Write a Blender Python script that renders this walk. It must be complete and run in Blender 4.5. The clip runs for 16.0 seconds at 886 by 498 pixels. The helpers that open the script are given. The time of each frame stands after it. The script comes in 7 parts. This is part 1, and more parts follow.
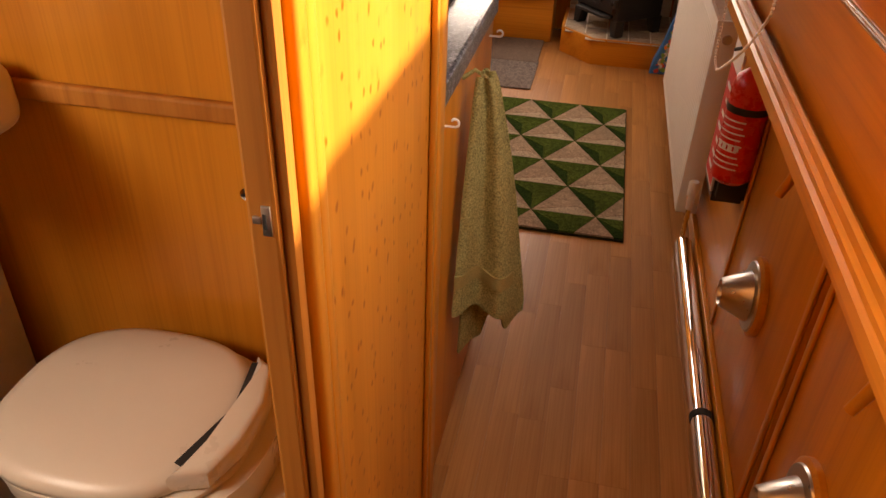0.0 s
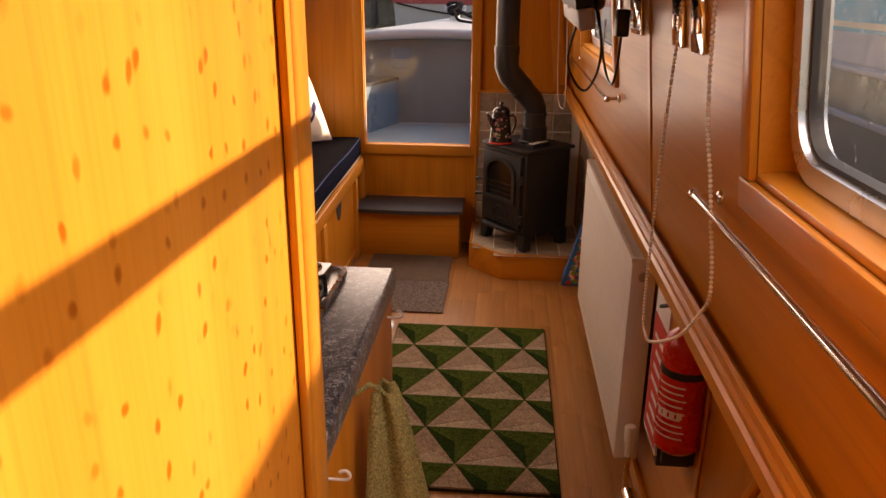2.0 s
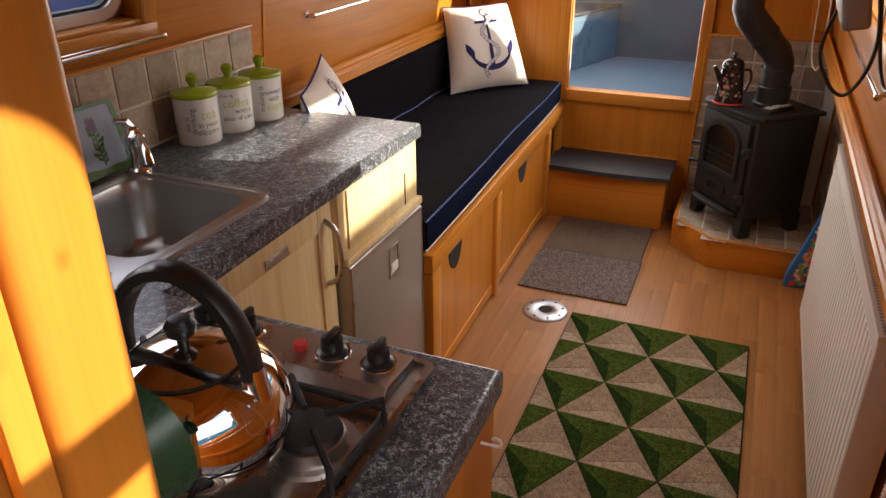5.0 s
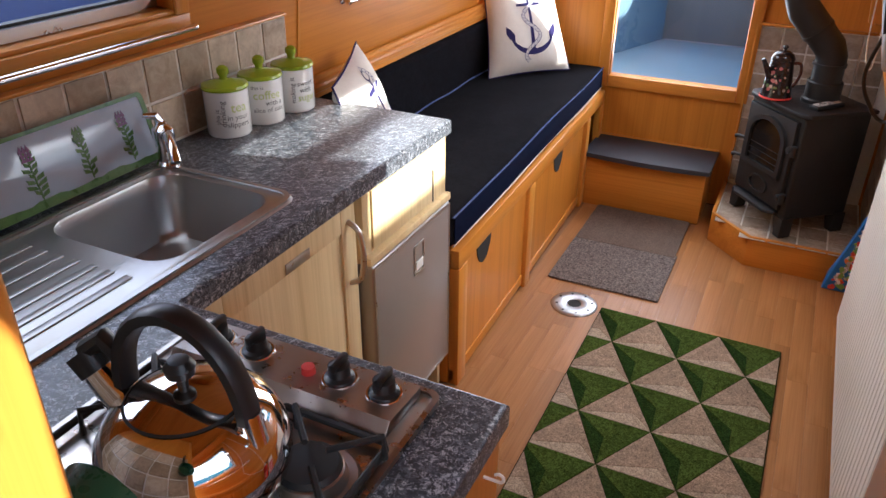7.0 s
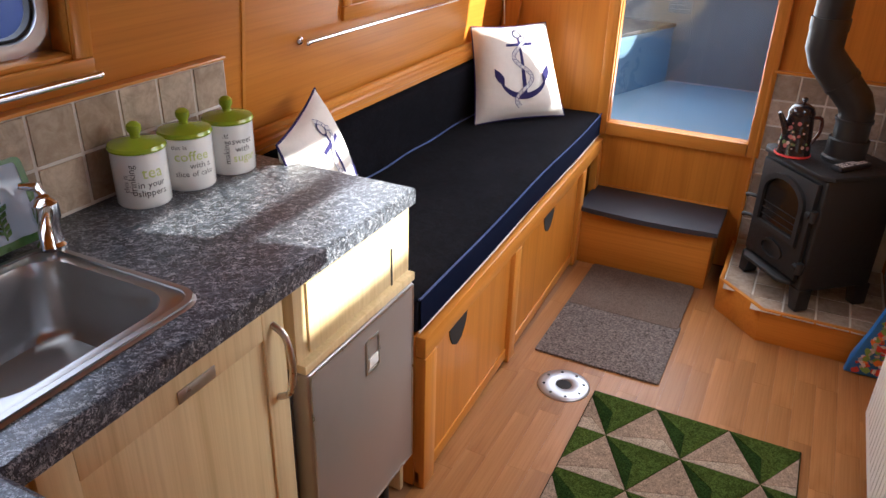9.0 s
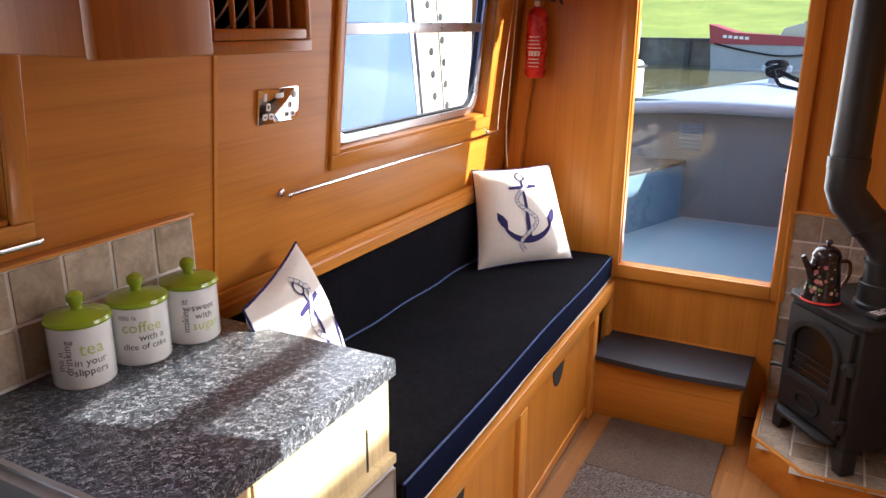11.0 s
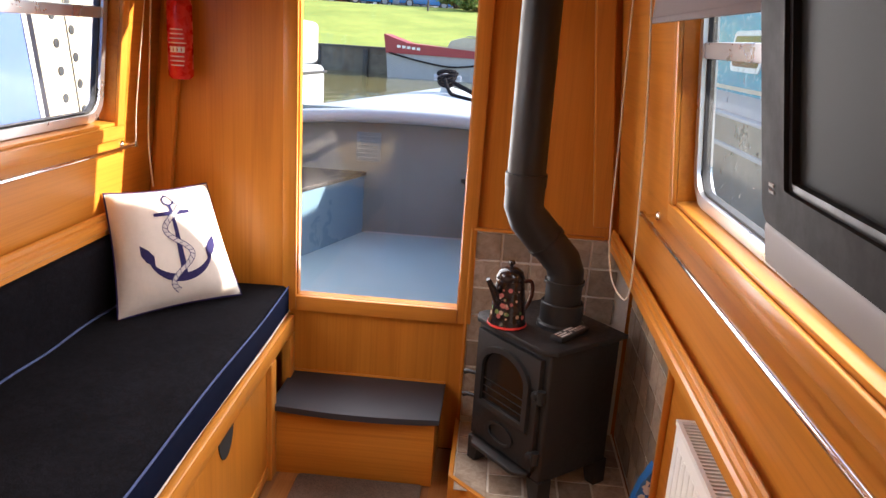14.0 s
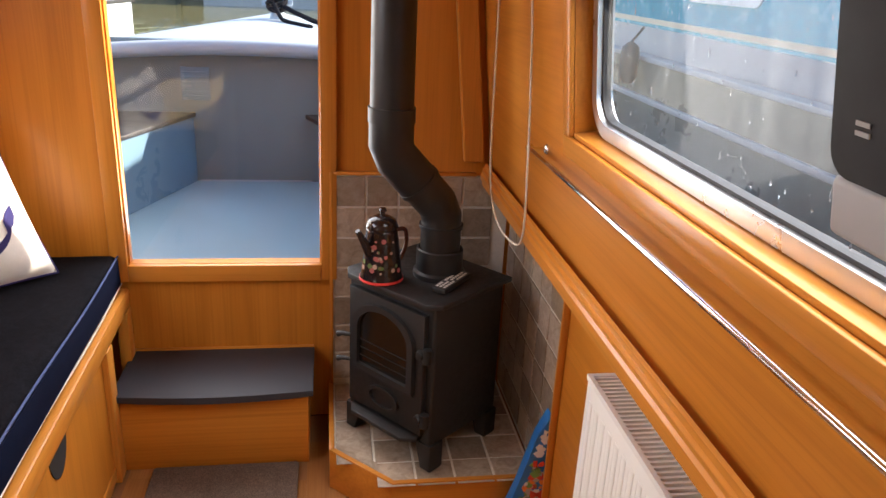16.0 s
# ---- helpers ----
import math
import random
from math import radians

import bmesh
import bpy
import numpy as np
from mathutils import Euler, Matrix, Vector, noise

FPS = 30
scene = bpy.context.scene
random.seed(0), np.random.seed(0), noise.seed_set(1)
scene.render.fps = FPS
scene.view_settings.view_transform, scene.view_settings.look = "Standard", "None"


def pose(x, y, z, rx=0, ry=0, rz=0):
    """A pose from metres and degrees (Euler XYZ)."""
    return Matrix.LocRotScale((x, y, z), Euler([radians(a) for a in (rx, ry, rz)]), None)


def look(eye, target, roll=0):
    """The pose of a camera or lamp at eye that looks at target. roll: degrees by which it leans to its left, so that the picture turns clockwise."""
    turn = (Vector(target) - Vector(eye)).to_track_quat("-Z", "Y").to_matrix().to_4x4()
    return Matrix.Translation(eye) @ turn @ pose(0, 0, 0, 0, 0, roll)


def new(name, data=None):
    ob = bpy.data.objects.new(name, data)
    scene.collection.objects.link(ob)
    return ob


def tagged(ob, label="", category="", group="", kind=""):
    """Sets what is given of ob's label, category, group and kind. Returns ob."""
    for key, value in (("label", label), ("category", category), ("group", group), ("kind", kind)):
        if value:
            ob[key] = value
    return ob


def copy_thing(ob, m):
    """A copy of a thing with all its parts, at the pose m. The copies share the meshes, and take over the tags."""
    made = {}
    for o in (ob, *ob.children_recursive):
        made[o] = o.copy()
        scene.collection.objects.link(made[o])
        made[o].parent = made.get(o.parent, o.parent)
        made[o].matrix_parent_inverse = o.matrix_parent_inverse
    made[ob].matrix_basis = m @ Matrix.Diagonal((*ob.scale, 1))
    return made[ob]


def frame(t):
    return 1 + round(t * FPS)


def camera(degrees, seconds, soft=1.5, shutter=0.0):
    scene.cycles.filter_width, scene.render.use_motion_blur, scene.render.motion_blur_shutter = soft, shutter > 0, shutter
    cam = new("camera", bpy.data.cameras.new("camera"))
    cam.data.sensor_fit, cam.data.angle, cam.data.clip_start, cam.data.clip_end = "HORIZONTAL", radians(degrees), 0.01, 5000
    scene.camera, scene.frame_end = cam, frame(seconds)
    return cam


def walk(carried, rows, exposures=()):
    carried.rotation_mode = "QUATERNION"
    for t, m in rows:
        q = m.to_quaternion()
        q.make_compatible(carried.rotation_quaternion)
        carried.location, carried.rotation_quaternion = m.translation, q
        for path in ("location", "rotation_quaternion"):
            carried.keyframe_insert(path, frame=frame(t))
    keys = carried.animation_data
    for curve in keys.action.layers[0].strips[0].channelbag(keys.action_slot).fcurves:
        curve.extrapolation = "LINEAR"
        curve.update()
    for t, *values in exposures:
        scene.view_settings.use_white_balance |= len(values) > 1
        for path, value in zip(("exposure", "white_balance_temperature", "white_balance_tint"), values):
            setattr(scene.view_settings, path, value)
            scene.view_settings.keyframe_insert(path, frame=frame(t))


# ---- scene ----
cam = camera(61.2, 16.0)
EXPO = ((0, 1.55, 8800, 20), (1, 1.18, 9600, 28), (2.5, 1.03, 9000, 29), (4.5, 1.18, 7200, 15), (7, 1.84, 5600, 9), (11, 1.72, 5800, 10), (12.5, 1.90, 6350, 14), (14, 1.86, 6350, 14), (16, 1.80, 6350, 12))
PATH = [
    (0, (0.512, 0.653, 1.312), (0.193, 2.292, 0.212), 2.0),
    (0.5, (0.518, 0.737, 1.341), (0.248, 2.461, 0.364), 1.6),
    (1, (0.511, 0.833, 1.365), (0.307, 2.607, 0.463), 1.3),
    (1.5, (0.506, 0.897, 1.38), (0.347, 2.726, 0.586), 0.9),
    (2, (0.494, 0.969, 1.387), (0.341, 2.851, 0.728), 0.5),
    (2.5, (0.509, 1.109, 1.413), (0.361, 3.019, 0.839), 0.3),
    (3, (0.526, 1.21, 1.421), (0.388, 3.126, 0.866), 0.2),
    (3.5, (0.528, 1.255, 1.422), (0.249, 3.109, 0.727), -0.9),
    (4, (0.547, 1.323, 1.439), (0.125, 3.114, 0.655), -1.5),
    (4.5, (0.537, 1.41, 1.456), (-0.06, 3.126, 0.62), -1.2),
    (7, (0.552, 1.527, 1.543), (-0.21, 3.108, 0.583), 0.4),
    (8, (0.5, 1.612, 1.533), (-0.251, 3.192, 0.563), 1.1),
    (8.5, (0.482, 1.759, 1.524), (-0.272, 3.35, 0.575), 1.7),
    (10.8, (0.441, 2.098, 1.513), (-0.449, 3.778, 0.893), 0.3),
    (11, (0.442, 2.106, 1.521), (-0.443, 3.802, 0.938), 0.3),
    (11.5, (0.435, 2.134, 1.528), (-0.414, 3.885, 1.067), 0.6),
    (12, (0.42, 2.17, 1.539), (-0.315, 3.992, 1.163), 1.6),
    (12.5, (0.4, 2.225, 1.536), (-0.119, 4.127, 1.201), 2.9),
    (13, (0.394, 2.289, 1.522), (0.039, 4.23, 1.196), 3.2),
    (13.5, (0.383, 2.407, 1.512), (0.214, 4.361, 1.122), 3.6),
    (14, (0.397, 2.541, 1.493), (0.278, 4.462, 0.948), 3.7),
    (14.5, (0.382, 2.611, 1.5), (0.287, 4.482, 0.8), 3.5),
    (15, (0.375, 2.662, 1.463), (0.291, 4.523, 0.733), 2.2),
    (15.5, (0.334, 2.746, 1.466), (0.47, 4.616, 0.768), 2.3),
    (16, (0.327, 2.805, 1.46), (0.632, 4.654, 0.762), 3.0),
]
walk(cam, [(t, look(eye, target, roll)) for t, eye, target, roll in PATH],
     exposures=EXPO)

# ---- world, sun, exposure ----
world = bpy.data.worlds.new("sky_world")
scene.world = world
world.use_nodes = True
wn = world.node_tree
sky = wn.nodes.new("ShaderNodeTexSky")
sky.sky_type = "NISHITA"
sky.sun_disc = False
TO_SUN = Vector((1.0, 0.37, 0.485)).normalized()
sky.sun_elevation = math.asin(TO_SUN.z)
sky.sun_rotation = math.atan2(TO_SUN.x, TO_SUN.y)
sky.air_density, sky.dust_density = 1.0, 1.5
wn.links.new(sky.outputs[0], wn.nodes["Background"].inputs[0])
wn.nodes["Background"].inputs[1].default_value = 0.15
sun = new("sun", bpy.data.lights.new("sun", "SUN"))
sun.data.energy, sun.data.angle, sun.data.color = 4.8, radians(0.6), (1.0, 0.90, 0.74)
sun.rotation_euler = TO_SUN.to_track_quat("Z", "Y").to_euler()
sun.location = (12, 6, 8)


def window_light(name, loc, toward, w, h, watts, spread=130):
    """An area lamp added in an opening to boost the sky light coming in."""
    ob = new(name, bpy.data.lights.new(name, "AREA"))
    ob.data.shape, ob.data.size, ob.data.size_y, ob.data.energy = "RECTANGLE", w, h, watts
    ob.data.color, ob.data.spread = (1.0, 0.95, 0.90), radians(spread)
    ob.matrix_basis = look(loc, toward)
    return ob


window_light("sky_light_window_1", (0.795, 3.70, 1.43), (0.0, 3.70, 0.40), 0.95, 0.42, 2.3, 120)
window_light("sky_light_window_2", (0.795, 1.40, 1.43), (0.45, 1.55, 0.30), 0.92, 0.42, 1.3, 120)
window_light("sky_light_window_4", (-0.785, 4.30, 1.40), (0.2, 4.25, 0.95), 0.90, 0.36, 1.7, 140)
window_light("sky_light_window_3", (-0.785, 2.35, 1.42), (0.1, 2.30, 0.8), 0.90, 0.40, 0.6, 140)
window_light("sky_light_door", (0.015, 5.045, 1.2), (0.0, 3.0, 0.75), 0.56, 1.2, 3.6, 150)
window_light("sky_light_bathroom", (-0.745, 0.62, 1.40), (0.2, 1.15, 0.7), 0.70, 0.36, 4.0, 150)


# ---- materials ----
def mat(name, color, rough=0.5, metal=0.0, **kw):
    m = bpy.data.materials.new(name)
    m.use_nodes = True
    b = m.node_tree.nodes["Principled BSDF"]
    b.inputs["Base Color"].default_value = (*color, 1)
    b.inputs["Roughness"].default_value = rough
    b.inputs["Metallic"].default_value = metal
    for k, v in kw.items():
        b.inputs[k.replace("_", " ")].default_value = v
    return m


def node(m, kind, **ins):
    n = m.node_tree.nodes.new(kind)
    for k, v in ins.items():
        n.inputs[k.replace("_", " ")].default_value = v
    return n


def coords(m, scale, source="Object"):
    tc = node(m, "ShaderNodeTexCoord")
    mp = node(m, "ShaderNodeMapping")
    mp.inputs["Scale"].default_value = scale
    m.node_tree.links.new(tc.outputs[source], mp.inputs["Vector"])
    return mp.outputs[0]


def ramp(m, fac, stops):
    r = node(m, "ShaderNodeValToRGB")
    els = r.color_ramp.elements
    while len(els) < len(stops):
        els.new(0.5)
    for e, (p, c) in zip(els, stops):
        e.position, e.color = p, (*c, 1)
    m.node_tree.links.new(fac, r.inputs[0])
    return r.outputs[0]


def mixed(m, kind, fac, a, b):
    n = node(m, "ShaderNodeMix")
    n.data_type, n.blend_type = "RGBA", kind
    for sock, v in ((n.inputs[0], fac), (n.inputs[6], a), (n.inputs[7], b)):
        if isinstance(v, (int, float)):
            sock.default_value = v
        elif isinstance(v, tuple):
            sock.default_value = (*v, 1)
        else:
            m.node_tree.links.new(v, sock)
    return n.outputs[2]


def bump(m, height, strength, dist=0.002):
    n = node(m, "ShaderNodeBump", Strength=strength, Distance=dist)
    m.node_tree.links.new(height, n.inputs["Height"])
    m.node_tree.links.new(n.outputs[0], m.node_tree.nodes["Principled BSDF"].inputs["Normal"])


def into(m, out, socket="Base Color"):
    m.node_tree.links.new(out, m.node_tree.nodes["Principled BSDF"].inputs[socket])


def noise_tex(m, vec, scale, detail=5.0, rough=0.6, distort=0.0):
    n = node(m, "ShaderNodeTexNoise", Scale=scale, Detail=detail, Roughness=rough, Distortion=distort)
    m.node_tree.links.new(vec, n.inputs["Vector"])
    return n.outputs[0]


def wood(name, light, dark, axis="z", rough=0.36, fine=1.0, knots=False, vary=0.0, coat=0.11, grain=0.34, figure=0.32):
    """Varnished veneer with the grain along one axis."""
    m = mat(name, light, rough, Coat_Weight=coat, Coat_Roughness=0.22, Specular_IOR_Level=0.22)
    long = {"x": (0.6, 9, 9), "y": (9, 0.6, 9), "z": (9, 9, 0.6)}[axis]
    v = coords(m, tuple(c * fine for c in long))
    broad = noise_tex(m, v, 1.1, 4, 0.55, 0.6)
    streak = noise_tex(m, coords(m, tuple(c * fine * (9 if c > 1 else 1.6) for c in long)), 1.6, 5, 0.7)
    col = ramp(m, broad, [(0.25, dark), (0.5, tuple((a + b) / 2 for a, b in zip(light, dark))), (0.72, light)])
    fine_col = ramp(m, streak, [(0.32, (0.62, 0.55, 0.45)), (0.55, (1, 1, 1))])
    col = mixed(m, "MULTIPLY", grain, col, fine_col)
    if figure:
        # cathedral figure: contour lines of a slow noise
        rings = node(m, "ShaderNodeMath")
        rings.operation = "MULTIPLY"
        rings.inputs[1].default_value = 15.0
        m.node_tree.links.new(noise_tex(m, v, 0.42, 2, 0.45, 0.3), rings.inputs[0])
        fold = node(m, "ShaderNodeMath")
        fold.operation = "PINGPONG"
        fold.inputs[1].default_value = 1.0
        m.node_tree.links.new(rings.outputs[0], fold.inputs[0])
        col = mixed(m, "MULTIPLY", figure, col, ramp(m, fold.outputs[0], [(0.0, (0.66, 0.56, 0.42)), (0.38, (1, 1, 1))]))
    if knots:
        sep, flat = node(m, "ShaderNodeSeparateXYZ"), node(m, "ShaderNodeCombineXYZ")
        warped = mixed(m, "LINEAR_LIGHT", 0.012, coords(m, (1, 1.0, 0.72)), noise_tex(m, coords(m, (1, 1, 1)), 14.0, 3))
        m.node_tree.links.new(warped, sep.inputs[0])
        m.node_tree.links.new(sep.outputs["Y"], flat.inputs["X"])
        m.node_tree.links.new(sep.outputs["Z"], flat.inputs["Y"])
        vk = node(m, "ShaderNodeTexVoronoi", Scale=40.0, Randomness=1.0)
        vk.voronoi_dimensions = "2D"
        m.node_tree.links.new(flat.outputs[0], vk.inputs["Vector"])
        spot = ramp(m, vk.outputs["Distance"], [(0.08, (0.52, 0.33, 0.13)), (0.19, (1, 1, 1))])
        here = ramp(m, vk.outputs["Color"], [(0.42, (0, 0, 0)), (0.62, (0.9, 0.9, 0.9))])
        col = mixed(m, "MULTIPLY", here, col, spot)
    if vary:
        oi = node(m, "ShaderNodeObjectInfo")
        hs = node(m, "ShaderNodeHueSaturation")
        mr = node(m, "ShaderNodeMapRange")
        mr.inputs["To Min"].default_value, mr.inputs["To Max"].default_value = 1 - vary, 1 + vary
        m.node_tree.links.new(oi.outputs["Random"], mr.inputs["Value"])
        m.node_tree.links.new(mr.outputs[0], hs.inputs["Value"])
        m.node_tree.links.new(col, hs.inputs["Color"])
        col = hs.outputs[0]
    into(m, col)
    bump(m, streak, 0.06, 0.0005)
    return m


OAK_L, OAK_D = (0.63, 0.246, 0.033), (0.52, 0.188, 0.021)
oak_v = wood("oak_veneer_upright", OAK_L, OAK_D, "z")
oak_y = wood("oak_veneer_lengthwise", OAK_L, OAK_D, "y")
oak_x = wood("oak_veneer_crosswise", OAK_L, OAK_D, "x")
oak_trim_y = wood("oak_trim_lengthwise", (0.67, 0.280, 0.046), (0.56, 0.212, 0.030), "y", 0.28)
oak_trim_z = wood("oak_trim_upright", (0.67, 0.280, 0.046), (0.56, 0.212, 0.030), "z", 0.28)
oak_trim_x = wood("oak_trim_crosswise", (0.67, 0.280, 0.046), (0.56, 0.212, 0.030), "x", 0.28)
ash_knotty = wood("pale_ash_panel", (0.66, 0.275, 0.046), (0.56, 0.210, 0.028), "z", 0.35, 1.0, knots=True)
jamb_wood = wood("worn_oak_jamb", (0.56, 0.22, 0.042), (0.33, 0.11, 0.018), "z", 0.6, 1.6, coat=0.0)
maple = wood("cream_maple", (0.80, 0.66, 0.38), (0.70, 0.54, 0.28), "z", 0.4)
laminate = wood("oak_laminate", (0.47, 0.222, 0.074), (0.29, 0.125, 0.038), "y", 0.38, 1.5, vary=0.13, coat=0.05, grain=0.62, figure=0.5)
laminate_base = mat("laminate_joint", (0.26, 0.12, 0.045), 0.6)


def speckled(name, base, flecks, rough=0.3, scale=90.0):
    m = mat(name, base, rough)
    v = coords(m, (1, 1, 1))
    col = base
    for i, (c, s, lo) in enumerate(flecks):
        vo = node(m, "ShaderNodeTexVoronoi", Scale=scale * s)
        m.node_tree.links.new(mixed(m, "LINEAR_LIGHT", 0.05, v, noise_tex(m, v, 60 * s, 2)), vo.inputs["Vector"])
        f = ramp(m, vo.outputs["Color"], [(lo, (0, 0, 0)), (lo + 0.06, (1, 1, 1))])
        col = mixed(m, "MIX", f, col, c)
    into(m, col)
    return m


granite = speckled("blue_black_granite_laminate", (0.032, 0.038, 0.049),
                   [((0.115, 0.130, 0.155), 1.0, 0.50), ((0.40, 0.42, 0.45), 1.25, 0.67), ((0.014, 0.016, 0.021), 1.6, 0.64)], 0.30, 115.0)


def fabric(name, col, scale=900.0, rough=0.95, rel=0.4, tone=0.8):
    m = mat(name, col, rough, Specular_IOR_Level=0.02)
    v = coords(m, (1, 1, 1))
    n1, n2 = noise_tex(m, v, scale, 2, 0.6), noise_tex(m, v, 7.0, 4, 0.6)
    c = ramp(m, n1, [(0.3, tuple(a * (1 - rel) for a in col)), (0.7, tuple(min(1, a * (1 + rel)) for a in col))])
    c = mixed(m, "MULTIPLY", 1 - tone, c, ramp(m, noise_tex(m, v, 55.0, 4, 0.7), [(0.32, (0.25, 0.25, 0.25)), (0.62, (1, 1, 1))]))
    into(m, mixed(m, "MULTIPLY", 0.7, c, ramp(m, n2, [(0.3, (tone,) * 3), (0.7, (1, 1, 1))])))
    bump(m, n1, 0.5, 0.0012)
    return m


navy = fabric("navy_weave", (0.0092, 0.0088, 0.0122), 420, 0.9, 0.8, 0.42)
navy.node_tree.nodes["Principled BSDF"].inputs["Sheen Weight"].default_value = 0.015
pipe_blue = fabric("pale_blue_piping_cloth", (0.10, 0.13, 0.27), 900)
navy_edge = fabric("royal_navy_cloth", (0.007, 0.010, 0.026), 700)
linen = fabric("cream_linen", (0.78, 0.74, 0.68), 1100, 0.95, 0.10, 0.93)
anchor_ink = fabric("navy_ink", (0.045, 0.040, 0.13), 900, 0.9, 0.3)
linen_rope = fabric("pale_rope_print", (0.66, 0.64, 0.64), 1100, 0.95, 0.10, 0.93)
anchor_line = fabric("soft_navy_line", (0.12, 0.12, 0.24), 900, 0.9, 0.3)
rug_green = fabric("green_pile", (0.060, 0.088, 0.018), 260, 1.0, 0.7, 0.5)
rug_green_dk = fabric("dark_green_pile", (0.022, 0.042, 0.010), 260, 1.0, 0.7, 0.5)
rug_beige = fabric("beige_pile", (0.33, 0.235, 0.165), 260, 1.0, 0.5, 0.6)
rug_cream = fabric("cream_pile", (0.40, 0.31, 0.225), 260, 1.0, 0.45, 0.65)
rug_back = fabric("rug_border", (0.030, 0.028, 0.012), 500)
mat_far = fabric("brown_ribbed_mat", (0.165, 0.125, 0.100), 300, 1.0, 0.35)
mat_near = fabric("grey_loop_mat", (0.175, 0.145, 0.130), 160, 1.0, 0.7)
towel_cloth = fabric("olive_terry", (0.36, 0.33, 0.14), 300, 1.0, 0.5, 0.75)
blind_cloth = fabric("grey_blind_cloth", (0.25, 0.225, 0.235), 1400, 0.9, 0.05, 0.95)
rope_white = fabric("white_cord", (0.72, 0.66, 0.55), 900)
rope_black = fabric("black_rope_fibre", (0.022, 0.022, 0.026), 300)


def plain(name, col, rough, metal=0.0, grain=14.0, rel=0.12, **kw):
    """Paint, plastic or metal with faint mottling and uneven gloss."""
    m = mat(name, col, rough, metal, **kw)
    v = coords(m, (1, 1, 1))
    n = noise_tex(m, v, grain, 5, 0.65)
    into(m, ramp(m, n, [(0.3, tuple(a * (1 - rel) for a in col)), (0.7, tuple(min(1, a * (1 + rel * 0.5)) for a in col))]))
    into(m, ramp(m, n, [(0.3, (max(0.02, rough * 0.8),) * 3), (0.7, (min(1, rough * 1.2),) * 3)]), "Roughness")
    return m


cast_iron = plain("black_cast_iron", (0.020, 0.020, 0.021), 0.55, 0.2, 60, 0.3)
flue_black = plain("black_enamelled_steel", (0.024, 0.024, 0.025), 0.42, 0.3, 9, 0.25)
soot_glass = mat("sooty_stove_glass", (0.012, 0.009, 0.007), 0.12)
chrome = plain("chrome", (0.80, 0.80, 0.82), 0.12, 1.0, 20, 0.05)
dull_chrome = plain("brushed_nickel", (0.58, 0.56, 0.53), 0.32, 1.0, 30, 0.1)
bright_chrome = plain("polished_chrome", (0.86, 0.86, 0.88), 0.05, 1.0, 12, 0.03)
brass = plain("brass", (0.72, 0.50, 0.20), 0.28, 1.0, 30, 0.1)
white_enamel = plain("white_enamel", (0.80, 0.79, 0.74), 0.35, 0.0, 6, 0.04)
cream_enamel = plain("cream_radiator_enamel", (0.84, 0.83, 0.77), 0.4, 0.0, 6, 0.04)
dark_slot = mat("dark_recess", (0.015, 0.014, 0.013), 0.8)
black_plastic = plain("black_plastic", (0.018, 0.018, 0.019), 0.38, 0.0, 40, 0.2)
grey_plastic = plain("silver_grey_plastic", (0.32, 0.32, 0.33), 0.4, 0.2, 30, 0.06)
red_paint = plain("red_enamel", (0.62, 0.018, 0.012), 0.28, 0.0, 25, 0.12)
white_print = mat("white_print", (0.80, 0.76, 0.72), 0.6)
red_print = mat("red_print", (0.62, 0.04, 0.03), 0.6)
fridge_grey = plain("silver_fridge_finish", (0.40, 0.37, 0.34), 0.35, 0.55, 10, 0.05)
step_rubber = plain("slate_blue_rubber", (0.035, 0.037, 0.048), 0.6, 0.0, 300, 0.25)
toilet_plastic = plain("ivory_toilet_plastic", (0.66, 0.58, 0.47), 0.32, 0.0, 5, 0.03)
dark_lino = plain("navy_lino", (0.02, 0.022, 0.035), 0.6)
bath_white = plain("bathroom_white", (0.62, 0.60, 0.57), 0.4)
alu = plain("window_aluminium", (0.66, 0.66, 0.67), 0.30, 0.9, 6, 0.04)
rubber_seal = mat("window_seal", (0.02, 0.02, 0.02), 0.6)
deck_blue = plain("blue_deck_paint", (0.38, 0.55, 0.61), 0.42, 0.0, 4, 0.10)
deck_side = plain("grey_blue_gloss_paint", (0.18, 0.29, 0.39), 0.30, 0.0, 3, 0.12)
deck_bulk = plain("slate_grey_paint", (0.17, 0.235, 0.27), 0.35, 0.0, 3, 0.10)
deck_pale = plain("pale_grey_blue_paint", (0.45, 0.51, 0.58), 0.35, 0.0, 3, 0.08)
locker_black = plain("black_locker_top", (0.030, 0.028, 0.032), 0.5, 0.0, 20, 0.2)
grout = plain("pale_grout", (0.76, 0.72, 0.64), 0.9, 0.0, 80, 0.1)


def glass_mat(name, tint=(1, 1, 1), rough=0.0):
    m = mat(name, tint, rough, Transmission_Weight=1.0, IOR=1.08)
    return m


